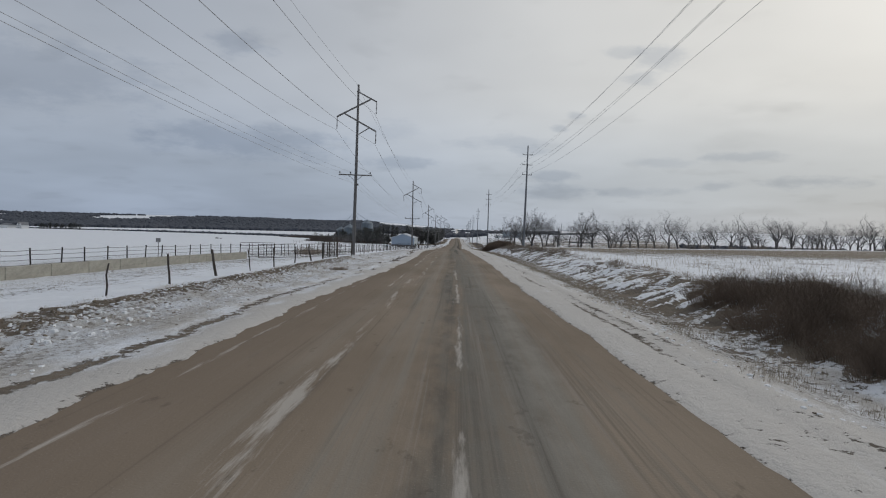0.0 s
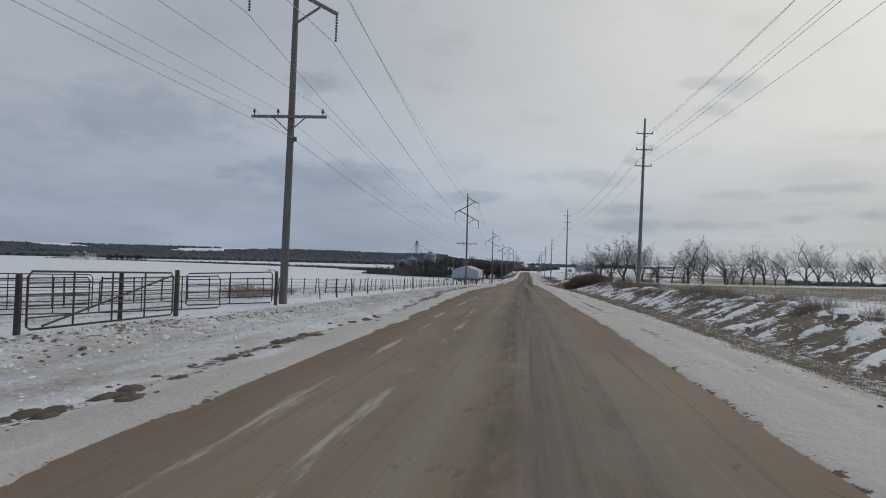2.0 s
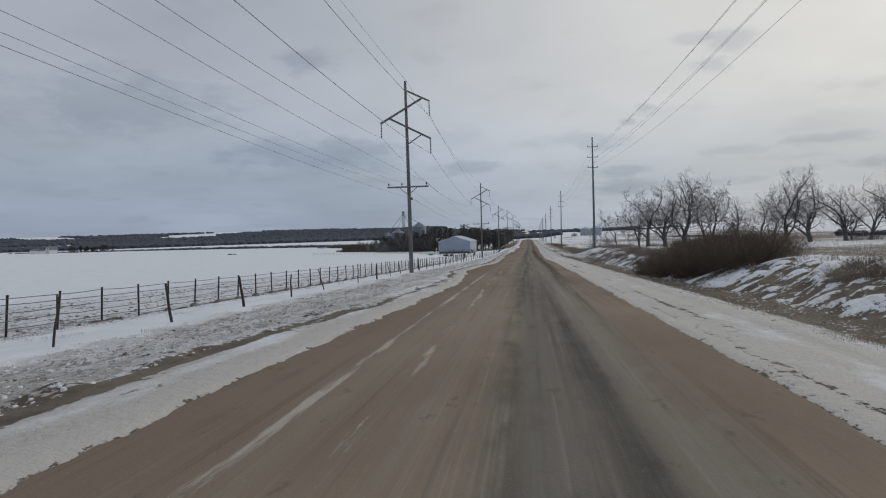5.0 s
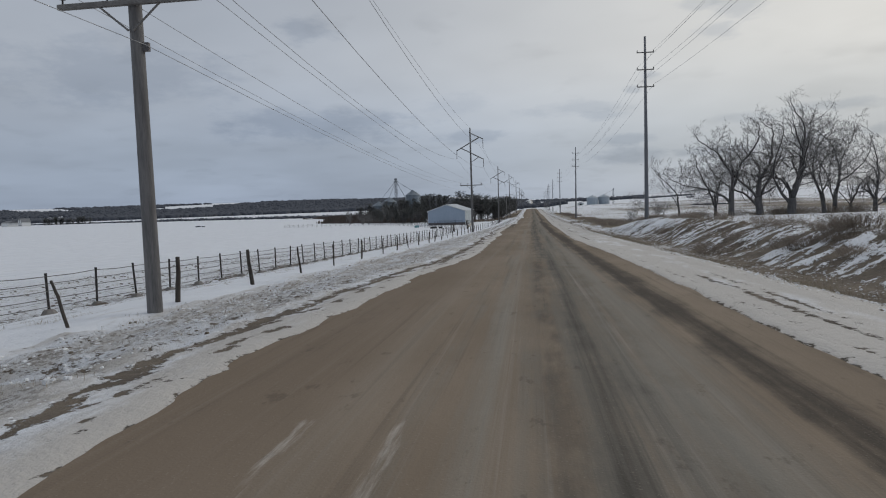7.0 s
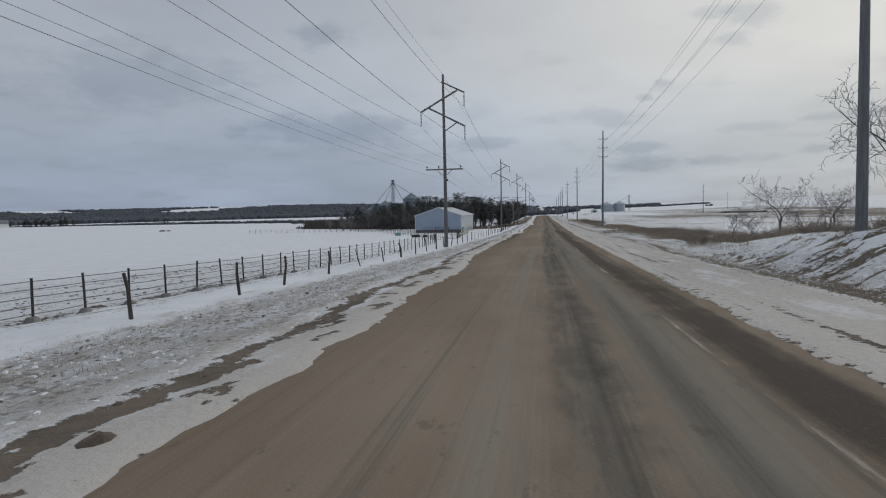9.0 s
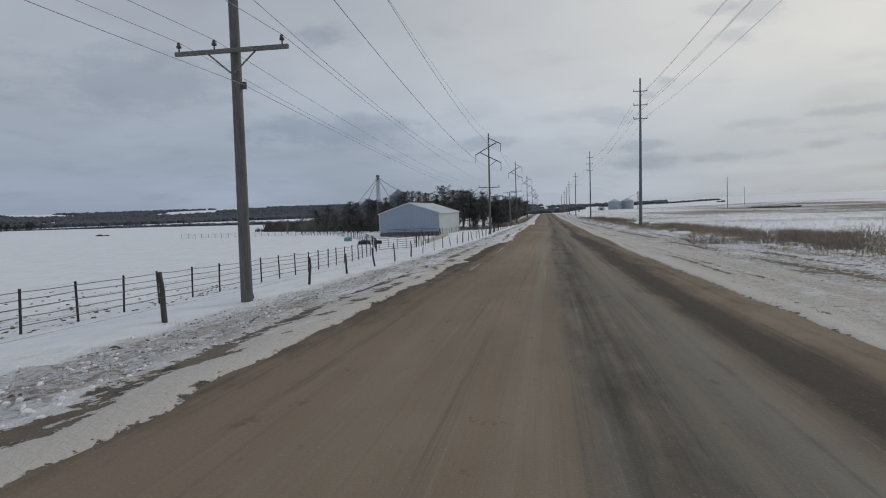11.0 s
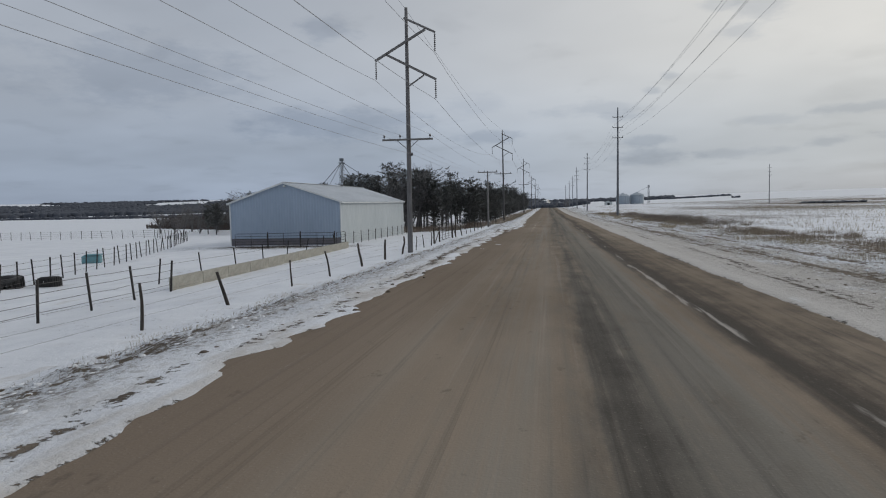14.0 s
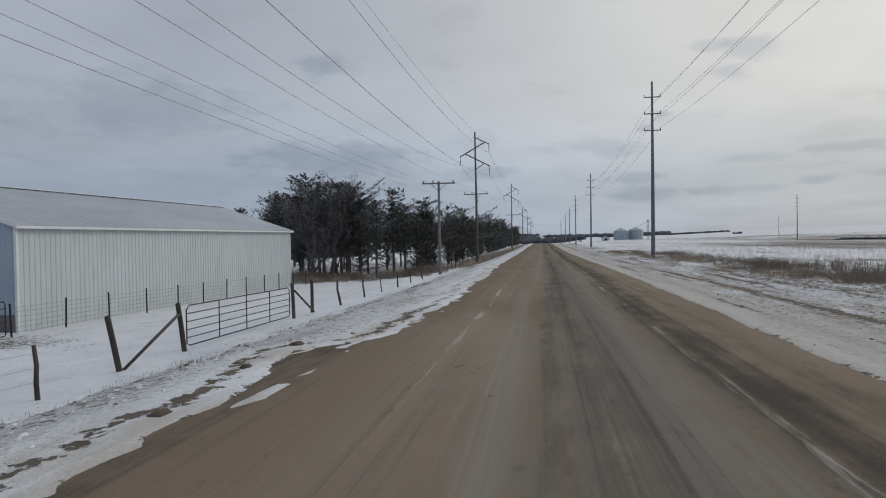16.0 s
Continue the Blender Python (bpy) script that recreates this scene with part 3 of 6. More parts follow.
def height(x, y):
    z = base_height(x, y)
    if -30 < x < 40 and -60 < y < 420:
        c = row(y)[4]
        if x < c:
            u = -x
            left, right, mud = edges(y)
            amp = 0.11 * step(4.9, 6.0, u) * (1 - step(9, 10.5, u)) + 0.03 * step(8, 11, u)
            z += amp * (n3(x * 1.3, y * 1.1) + 0.6 * n3(x * 3.1, y * 2.7, 4.0))
            z -= 0.05 * math.exp(-((c - x - left - mud) / 0.28) ** 2) * (0.6 + 0.6 * n3(y * 0.12, 11.0))
        else:
            bank = step(6.5, 7.4, x) * (1 - step(10.6, 12.5, x)) * (1 - step(202, 216, y))
            z += bank * (0.30 * ribs(x, y) + 0.10 * n3(x * 0.8, y * 0.35, 8.0))
            z += 0.045 * step(5.4, 6.5, x) * (n3(x * 1.3, y * 1.1) + 0.6 * n3(x * 3.1, y * 2.7, 4.0))
            z -= 0.035 * (math.exp(-((x - 4.25) / 0.16) ** 2) + math.exp(-((x - 5.0) / 0.2) ** 2)) * (0.6 + 0.5 * n3(y * 0.1, 2.5))
    return z


def ribs(x, y):
    """Snow ribs that the wind has laid slantwise down the bank."""
    k = step(112, 126, y)
    a, c = 0.66 + 0.31 * k, 0.75 - 0.51 * k
    s, l = (x - 9.2) * c - y * a, (x - 9.2) * a + y * c
    if 112 < y < 126:
        s, l = (x - 9.2) * 0.5 - y * 0.85, (x - 9.2) * 0.85 + y * 0.5
    q = 1.5 - 0.45 * k
    return 0.60 * n3(s * 1.35 * q, l * 0.24 * q, 6.0) + 0.5 * n3(s * 2.7 * q, l * 0.4 * q, 2.0)


def laid(x, y):
    """The height at which things rest."""
    return height(x, y)


def cover_at(x, y):
    """Snow cover, streaks of drift, straw, dirt in the snow, ruts, and lumps with painted shade."""
    zr, p, f, b, c = row(y)
    streak = straw = soiled = ruts = lump_relief_shade = 0.0
    left, right, mud = edges(y)
    if x < c:
        u = -x
        e = c - x
        track = (0.75 + 0.8 * n3(y * 0.045, 3.3) + 0.3 * n3(y * 0.2, 8.8)) * (1 - 0.2 * step(250, 268, y))
        d = e - left
        churn = 0.9 * step(66, 78, y) * (1 - step(116, 130, y)) + 0.35 * step(130, 142, y) * (1 - step(240, 256, y)) + 0.12
        cov = 1.16 - 0.85 * max(0, track) * math.exp(-((d - mud) / (0.17 + 0.12 * step(76, 86, y) * (1 - step(108, 120, y)))) ** 2)
        cov -= 0.75 * step(0.10, 0.28, n3(e * 2.6, y * 1.0, 21.0) + 0.6 * n3(e * 6.0, y * 2.2, 4.0)) * step(0.05, 0.3, d) * (1 - step(mud, mud + 0.35, d)) * step(118, 132, y) * (1 - step(250, 266, y))
        cov -= 0.42 * churn * math.exp(-((d - mud - 0.25) / 0.55) ** 2)
        cov -= 1.0 * (1 - step(-0.16, 0.08, d))
        soiled = (1.0 - 0.5 * step(0.1, 1.0, d)) * (1 - 0.55 * step(252, 268, y))
        verge = step(0.3, 0.8, d) * (1 - step(2.0, 2.6, d))
        ruts = (0.25 + 0.6 * churn) * verge
        lump_relief_shade = (0.25 + 0.75 * step(0.5, 1.1, d - mud + 0.3)) * step(0.2, 0.6, d) * (1 - step(8.0, 9.4, u))
        lump_relief_shade *= 1 - 0.5 * step(40, 50, y) * (1 - step(60, 72, y))
        if y > 262:
            lump_relief_shade *= 1 - step(2.4, 3.2, d)
        mottle = step(4.7, 5.3, u) * (1 - step(7.6, 8.6, u)) * step(240, 262, y)
        cov -= 0.26 * mottle * (0.9 + 0.7 * n3(y * 0.11, u * 0.5, 3.0))
        ruts += 0.35 * mottle
        berm = step(1.3, 1.9, d - mud + 0.95) * (1 - step(8.8, 9.7, u)) if y > 64 else (0.35 * step(4.7, 5.3, u) + 0.65 * step(5.9, 6.6, u)) * (1 - step(8.8, 9.7, u)) * (1 - step(50, 62, y))
        if y < 64:
            crest = math.exp(-((u - 7.5) / 0.9) ** 2)
            cov -= berm * (0.44 + 0.46 * crest + 0.34 * (1 - step(38, 48, y))) * (0.85 + 0.5 * n3(y * 0.09, u * 0.4, 1.0))
        else:
            cov -= berm * (0.30 - 0.10 * step(255, 275, y)) * (0.9 + 0.45 * n3(y * 0.07, u * 0.4, 1.0))
        straw = 0.35 * berm + 0.2
        if u > 9.6:
            k = step(9.6, 10.4, u)
            far = 1.05 + 0.15 * n3(x * 0.2, y * 0.1)
            far -= 0.40 * math.exp(-((u - 16.2) / 0.8) ** 2) * step(112, 126, y) * (1 - step(206, 226, y)) * (0.75 + 0.9 * n3(y * 0.35, u * 0.8, 2.0))
            yard = step(11.5, 14, u) * (1 - step(24, 34, u))
            far -= yard * (0.30 * (1 - step(110, 135, y)) + 0.20 * step(112, 128, y) * (1 - step(225, 250, y)))
            lump_relief_shade = max(lump_relief_shade, 0.5 * yard * step(15.0, 16.2, u) * (1 - step(225, 245, y)))
            if y > 330:
                far -= 0.8 * math.exp(-((x + 27) / 9) ** 2 - ((y - 341) / 3.2) ** 2)
                far -= 0.5 * step(384, 396, y) * (1 - step(430, 450, y)) * (1 - step(30, 60, u))
            far += 0.3 * step(30, 60, u)
            cov = cov * (1 - k) + far * k
            straw = 0.35
        if y > 385:
            slope = step(385, 398, y) * (1 - step(9.5, 13, u)) * step(6.0, 7.0, u)
            cov -= 0.75 * slope
            straw = max(straw, 0.8 * slope)
        if u > 400:
            cov = 1.05 + 0.5 * n3(x * 0.004, y * 0.004, 9.0)
    else:
        e = x - c
        cov = 1.08 - 1.0 * (1 - step(-0.16, 0.08, e - right))
        soiled = 1.0 - 0.35 * step(0.2, 1.6, e - right) + 0.3 * math.exp(-((x - 4.6) / 0.5) ** 2)
        hill = 1 - step(200, 214, y)
        lump_relief_shade = (0.9 * step(4.4, 5.6, x) + 0.1 * step(0.1, 0.5, e - right)) * (1 - step(6.4, 7.0, x) * hill) * (1 - step(8.5, 9.5, x)) * (0.4 + 0.6 * step(185, 205, y))
        lump_relief_shade = max(lump_relief_shade, 0.55 * step(0.2, 0.8, e - right) * (1 - step(8, 9, x)) * step(180, 200, y))
        ruts = 0.42 * step(3.3, 3.8, x) * (1 - step(5.6, 6.4, x))
        for rut_x, deep in ((right + c + 0.36, 0.5), (right + c + 0.85, 0.8), (right + c + 1.25, 0.55)):
            cov -= deep * math.exp(-((x - rut_x - 0.12 * n3(y * 0.06, deep * 9)) / 0.10) ** 2) * step(-0.2, 0.3, n3(y * 0.09, deep * 25)) * step(0.15, 0.35, e - right)
        ditch = step(5.6, 6.1, x) * (1 - step(6.7, 7.2, x)) * hill + step(6.2, 6.9, x) * (1 - step(7.7, 8.4, x)) * (1 - hill)
        rim = step(5.0, 5.5, x) * (1 - step(5.9, 6.3, x)) * hill
        cov -= 0.22 * rim
        lump_relief_shade = max(lump_relief_shade, 0.7 * rim)
        cov -= ditch * (0.80 * hill + 0.42 * (1 - hill)) * (0.85 + 0.6 * n3(y * 0.07, 6.6))
        straw = 0.55 * ditch
        bank = step(6.6, 7.2, x) * (1 - step(10.4, 11.2, x)) * hill
        cov -= bank * (0.63 + 0.30 * n3(y * 0.03, 0.4) - 0.40 * step(180, 190, y)) + 0.06 * bank * (1 - step(85, 125, y))
        streak = 0.55 * bank
        if bank > 0:
            cov += (1.9 - 0.5 * step(120, 150, y)) * bank * ribs(x, y)
        straw += 0.1 * bank
        if x > 10.6:
            far = step(22, 48, x)
            cov = hill * (0.98 - 0.16 * step(12, 16, x) - 0.16 * far - 0.46 * step(56, 82, y) * (1 - step(150, 172, y)) * step(12, 16, x) + 0.2 * n3(x * 0.3, y * 0.04)) + (1 - hill) * cov
            straw = 0.9
        if hill < 1 and x > 5.2:
            verge = step(7.2, 8.4, x) * (1 - step(11, 16, x))
            cov2 = 1.02 - 0.22 * step(4.6, 5.4, x) * (1 - step(6.4, 8, x)) - 0.42 * verge * (0.8 + 0.8 * n3(x * 0.25, y * 0.05, 5.0)) - 0.26 * step(60, 110, x) * (1 - step(200, 300, x)) + 0.3 * n3(x * 0.05, y * 0.01, 2.0) + 0.30 * n3(x * 0.8, y * 0.02, 7.0) * step(11, 16, x) - 0.16 * step(22, 50, x)
            cov2 -= 0.26 * step(14, 22, x) * step(0.02, 0.30, n3(x * 0.012, y * 0.045, 13.0)) + 0.18 * step(14, 24, x) * step(350, 390, y) * (1 - step(540, 620, y))
            for rut_x in (5.9, 7.3):
                cov2 -= 0.75 * math.exp(-((x - rut_x - 0.35 * n3(y * 0.03, rut_x)) / 0.17) ** 2) * step(-0.3, 0.1, n3(y * 0.11, rut_x * 3))
            cov = cov * hill + cov2 * (1 - hill)
            straw = 0.7
            streak = streak * hill
            ruts = ruts + (1 - hill) * (0.75 * step(4.6, 5.4, x) * (1 - step(8, 10, x)))
        if x > 330:
            cov = 1.15
    soiled *= 1 - 0.92 * (step(8.6, 10.2, -x) if x < c else step(6.0, 8.0, x))
    if y > 1000:
        cov = max(cov, 1.05)
    return max(-0.2, min(1.5, cov)), streak, straw, min(1.0, soiled), ruts, lump_relief_shade


def spread(lo, hi, fine, grow, far_lo, far_hi):
    """Grid lines: even between lo and hi, then ever wider apart."""
    out = list(np.arange(lo, hi + 1e-6, fine))
    s, v = fine, hi
    while v < far_hi:
        s *= grow
        v += s
        out.append(v)
    s, v = fine, lo
    while v > far_lo:
        s *= grow
        v -= s
        out.insert(0, v)
    return [float(q) for q in out]


def island(x, y, e, left):
    """How far a thin cake of packed snow lies on the asphalt just inside its left edge."""
    d = left + e
    if e > -2.4 or d < 0.1 or d > 1.3 or not 304 < y < 345:
        return 0.0
    here = 0.8 * n3(x * 1.9, y * 0.9, 77.0) + 0.4 * n3(x * 4.5, y * 1.7, 31.0) - 0.22 * d + 0.14 * step(226, 240, y)
    return step(0.41, 0.50, here)


def build_ground():
    xs = [x for x in spread(-14, 14, 0.35, 1.16, -5200, 5200)]
    xs += [float(v) for v in np.arange(2.4, 6.0, 0.12)] + [float(-v) for v in np.arange(3.0, 9.4, 0.13)] + [float(v) for v in np.arange(6.0, 11.4, 0.15)]
    xs = sorted(set(round(v, 3) for v in xs))
    xs = [v for i, v in enumerate(xs) if i == 0 or v - xs[i - 1] > 0.06]
    ys = spread(-8, 352, 0.34, 1.09, -900, 6500)
    verts, cov, stk, stw, soil, rut, lmp = [], [], [], [], [], [], []
    for y in ys:
        zr, p, f, b, c = row(y)
        left, right, mud = edges(y)
        for x in xs:
            z = height(x, y)
            e = x - c
            isle = island(x, y, e, left)
            if isle > 0:
                z += -0.10 + 0.118 * isle
            elif e < 0:
                z += -0.10 + 0.135 * step(left - 0.38, left + 0.12, -e) if -e < 6 else 0.035
            else:
                z += -0.10 + 0.13 * step(right - 0.38, right + 0.12, e) if e < 6 else 0.03
            verts.append((x, y, z))
            a = list(cover_at(x, y))
            a[0] = max(a[0], 1.05 * isle)
            cov.append(a[0]); stk.append(a[1]); stw.append(a[2]); soil.append(a[3]); rut.append(a[4]); lmp.append(a[5])
    w = len(xs)
    faces = [(j * w + i, j * w + i + 1, (j + 1) * w + i + 1, (j + 1) * w + i) for j in range(len(ys) - 1) for i in range(w - 1)]
    me = bpy.data.meshes.new("ground")
    me.from_pydata(verts, [], faces)
    me.materials.append(GROUND)
    me.polygons.foreach_set("use_smooth", [True] * len(me.polygons))
    for name, data in (("cover", cov), ("streak", stk), ("straw", stw), ("soiled", soil), ("ruts", rut), ("lump_relief_shade", lmp)):
        me.attributes.new(name, "FLOAT", "POINT").data.foreach_set("value", data)
    return tagged(new("ground", me), "snow-covered farmland with dead grass showing through", "ground", kind="structure")


def build_road():
    es = [float(v) for v in np.arange(-4.9, 4.65, 0.1)]
    ys = spread(-8, 352, 0.6, 1.08, -700, 1150)
    verts, lane, wet, paint = [], [], [], []
    for y in ys:
        zr, p, f, b, c = row(y)
        left, right, mud = edges(y)
        for e in es:
            x = e + c
            rut = -0.012 * (math.exp(-((e + 1.0) / 0.35) ** 2) + math.exp(-((e - 1.0) / 0.35) ** 2))
            sink = -0.30 * (step(left + 0.15, left + 0.55, -e) + step(right + 0.15, right + 0.55, e))
            verts.append((x, y, zr + dip(y) - 0.03 * step(0, 4, abs(x)) + rut + 0.012 * n3(e * 0.5, y * 0.08, 3.0) + sink))
            lane.append(e)
            s = step(100, 150, y)
            e += 0.30 * n3(y * 0.035, 5.0) + 0.10 * n3(y * 0.21, 15.0)
            w = s * ((0.70 - 0.18 * step(255, 290, y)) * math.exp(-((e - 1.95) / 0.42) ** 2) + 0.36 * math.exp(-((e - 0.25) / 0.28) ** 2) + 0.14 * math.exp(-((e - 2.8) / 0.6) ** 2)) + 0.34 * step(60, 95, y) * (1 - s) * math.exp(-((e - 0.7) / 0.45) ** 2) + 0.16 * math.exp(-((e - 0.9) / 0.6) ** 2)
            w += 0.38 * step(215, 242, y) * (1 - step(262, 290, y)) * step(1.6, 3.6, -e)
            w += (0.17 - 0.09 * step(285, 315, y)) * step(225, 250, y) * step(1.3, 2.4, e)
            w += 0.30 * step(312, 322, y) * (1 - step(336, 346, y)) * step(2.6, 3.6, -e)
            w += 0.16 * step(2.7, 3.6, -e) + step(165, 190, y) * (0.05 + 0.06 * step(-2.0, 1.2, e) - 0.04 * step(255, 290, y))
            wet.append(w)
            e = x - c
            q = 0.0
            if y < 37 and (y % 9.4) < 7.0:
                q = max(q, 0.62 * math.exp(-((e - 0.29) / 0.09) ** 2))
            if 24 < y < 60:
                q = max(q, 0.52 * math.exp(-((e + 2.1) / 0.10) ** 2), 0.45 * math.exp(-((e + 1.25) / 0.14) ** 2))
            if 60 <= y < 142:
                q = max(q, 0.68 * math.exp(-((e + 2.27) / 0.10) ** 2), 0.42 * math.exp(-((e + 1.45) / 0.12) ** 2))
            if y < 30:
                q = max(q, 0.5 * math.exp(-((e + 3.3) / 0.10) ** 2), 0.46 * math.exp(-((e + 1.55) / 0.2) ** 2))
            if 236 < y < 276:
                q = max(q, 0.52 * math.exp(-((e + 2.8) / 0.07) ** 2))
            if 168 < y < 225:
                q = max(q, 0.42 * math.exp(-((e - 1.6) / 0.07) ** 2))
            if 266 < y < 420:
                q = max(q, 0.74 * math.exp(-((e - 2.25 + 0.5 * step(268, 300, y)) / 0.06) ** 2) * (1 if (y % 24) < 15 else 0.75), 0.40 * math.exp(-((e + 1.7) / 0.12) ** 2) * step(318, 330, y))
            paint.append(q)
    w = len(es)
    faces = [(j * w + i, j * w + i + 1, (j + 1) * w + i + 1, (j + 1) * w + i) for j in range(len(ys) - 1) for i in range(w - 1)]
    me = bpy.data.meshes.new("road")
    me.from_pydata(verts, [], faces)
    me.materials.append(ROAD)
    me.polygons.foreach_set("use_smooth", [True] * len(me.polygons))
    for name, data in (("lane", lane), ("wet", wet), ("paint", paint)):
        me.attributes.new(name, "FLOAT", "POINT").data.foreach_set("value", data)
    return tagged(new("road", me), "straight asphalt country road coated with brown dirt", "road", kind="structure")


build_ground()
build_road()


# ---- power lines ----
LEFT_POLES = [(-9.9, -17, 20.2), (-9.88, 68.1, 19.5), (-9.47, 151.0, 15.7), (-9.56, 236.0, 13.52), (-9.8, 323.1, 12.15), (-9.32, 411.2, 13.47),
              (-8.6, 502, 13.5), (-8.2, 588, 11.0), (-7.9, 674, 10.4), (-7.7, 760, 9.9)]
RIGHT_POLES = [(12.4, 12.6, 20.3), (11.4, 106.1, 18.67), (10.15, 201.3, 17.36), (10.0, 297.9, 14.78), (10.1, 385.8, 13.54), (10.1, 466.2, 12.37),
               (10.0, 528, 11.5), (11.3, 606, 11.2), (11.4, 662, 10.5), (11.6, 745, 9.9)]


def insulator_string(length):
    prof = [(0.012, 0.0)]
    k = 9
    for i in range(k):
        z = -length * (i + 0.2) / k
        prof += [(0.03, z), (0.075, z - length * 0.35 / k), (0.03, z - length * 0.5 / k)]
    prof.append((0.02, -length))
    return Shape().lathe(prof, sides=8)


def transmission_pole(tall, drop):
    """A wooden pole with three slanting arms and a crossarm below; its foot is at the origin, with a buried end."""
    pole = thing("utility_pole", "tall weathered wooden power pole with slanting crossarms", "utility pole", group="power poles beside the pasture")
    part("pole_shaft", Shape().path([(0, 0, -1.6), (0, 0, 0), (0.02, 0, tall * 0.5), (0, 0, tall)], [0.185, 0.18, 0.145, 0.10], 14), POLE_WOOD, pole, smooth=True)
    t = tall

    def beam(name, a, b, s, label=""):
        a, b = Vector(a), Vector(b)
        d = (b - a).normalized()
        up = Vector((0, 1, 0)).cross(d)
        m = Matrix(((d.x, 0, up.x, a.x), (d.y, 1, up.y, a.y), (d.z, 0, up.z, a.z), (0, 0, 0, 1)))
        return part(name, Shape().box(0, (b - a).length, -s * 0.45, s * 0.45, -s / 2, s / 2, m, 0.012), ARM_WOOD, pole, label)

    beam("crossarm", (-0.12, -0.20, t - 0.70), (1.96, -0.20, t - 1.74), 0.13)
    beam("crossarm", (-2.10, -0.20, t - 3.36), (1.30, -0.20, t - 1.50), 0.15)
    beam("crossarm", (-1.36, -0.20, t - 2.98), (1.98, -0.20, t - 4.74), 0.15)
    beam("arm_brace", (0.04, -0.20, t - 5.16), (1.18, -0.20, t - 4.42), 0.09)
    level = part("level_crossarm", Shape().box(-1.72, 1.68, -0.24, -0.13, t - drop - 0.06, t - drop + 0.06, None, 0.01), ARM_WOOD, pole)
    for sx in (-1, 1):
        beam("crossarm_brace", (0.05 * sx, -0.19, t - drop - 0.62), (0.72 * sx, -0.19, t - drop - 0.05), 0.045)
    for x, z in ((-2.05, t - 3.42), (1.92, t - 1.80), (1.94, t - 4.80)):
        part("insulator_string", insulator_string(1.15), INSULATOR, pole, smooth=True, at=pose(x, -0.20, z))
    pin = Shape().lathe([(0.02, 0), (0.02, 0.10), (0.07, 0.11), (0.075, 0.17), (0.045, 0.19), (0.06, 0.23), (0.03, 0.27)], sides=8).mesh("pin_insulator", INSULATOR, True)
    for x in (-1.6, -0.52, 1.5):
        part("pin_insulator", pin, INSULATOR, level, at=pose(x, -0.185, t - drop + 0.06))
    part("neutral_bracket", Shape().box(0.12, 0.30, -0.05, 0.05, t - drop - 1.05, t - drop - 0.85, None, 0.01), INSULATOR, pole)
    return pole


def foot(x, y):
    return laid(x, y) - 0.02


first = None
for i, (x, y, top) in enumerate(LEFT_POLES):
    z = foot(x, y)
    if i == 1 or first is None:
        made = transmission_pole(top - z, 9.2 if i == 1 else 8.55)
        made.matrix_basis = pose(x, y, z, 0, 0.5 if i == 1 else 0, 0)
    if i == 0:
        first = made
        base_tall = top - z
    elif i != 1:
        copy_thing(first, pose(x, y, top - base_tall, 0, 0.4 * math.sin(i * 2.1), 1.5 * math.sin(i * 1.3)))


def short_arm_pole(tall):
    """A wooden pole with three short level arms near its top."""
    pole = thing("utility_pole", "tall slim wooden power pole with three short crossarms", "utility pole", group="power poles beside the cornfield")
    part("pole_shaft", Shape().path([(0, 0, -1.5), (0, 0, 0), (0.01, 0, tall * 0.5), (0, 0, tall)], [0.205, 0.20, 0.15, 0.095], 14), GREY_POLE, pole, smooth=True)
    for k in range(3):
        z = tall - 1.50 - 1.58 * k
        arm = part("crossarm", Shape().box(-0.78, 0.78, -0.20, -0.10, z - 0.045, z + 0.045, None, 0.01), ARM_WOOD, pole)
        for sx in (-1, 1):
            part("post_insulator", Shape().lathe([(0.025, 0), (0.05, 0.02), (0.03, 0.06), (0.055, 0.08), (0.03, 0.12), (0.05, 0.14), (0.02, 0.19)], sides=8), INSULATOR, arm, smooth=True, at=pose(0.74 * sx, -0.15, z + 0.04))
    return pole


right_tall = 16.8
model = None
for i, (x, y, top) in enumerate(RIGHT_POLES):
    if model is None:
        model = short_arm_pole(right_tall)
        model.matrix_basis = pose(x, y, top - right_tall)
    else:
        copy_thing(model, pose(x, y, top - right_tall, 0, (0.9 if i == 1 else 0.5 if i == 3 else 0.3 * math.sin(i * 1.7)), 2 * math.sin(i)))
for x, y in ((92.5, 578.8), (180.4, 860)):
    copy_thing(model, pose(x, y, laid(x, y) - 0.1, 0, 0, 8))


def t_pole():
    x, y = -9.55, 379.0
    pole = thing("utility_pole", "short grey wooden pole with a single level crossarm", "utility pole", pose(x, y, laid(x, y) - 0.02))
    tall = 4.05 - laid(x, y)
    part("pole_shaft", Shape().path([(0, 0, -1.2), (0, 0, 0), (0, 0, tall)], [0.15, 0.145, 0.10], 12), ARM_WOOD, pole, smooth=True)
    part("crossarm", Shape().box(-1.5, 1.5, -0.17, -0.07, tall - 0.25, tall - 0.13, None, 0.01), ARM_WOOD, pole)
    for sx in (-1, 1):
        part("crossarm_brace", Shape().tube((0.05 * sx, -0.13, tall - 0.85), (0.7 * sx, -0.13, tall - 0.22), 0.022), ARM_WOOD, pole)
    for sx in (-1.35, -0.5, 1.35):
        part("pin_insulator", Shape().lathe([(0.02, 0), (0.07, 0.08), (0.05, 0.16), (0.03, 0.22)], sides=8), INSULATOR, pole, smooth=True, at=pose(sx, -0.12, tall - 0.13))


t_pole()


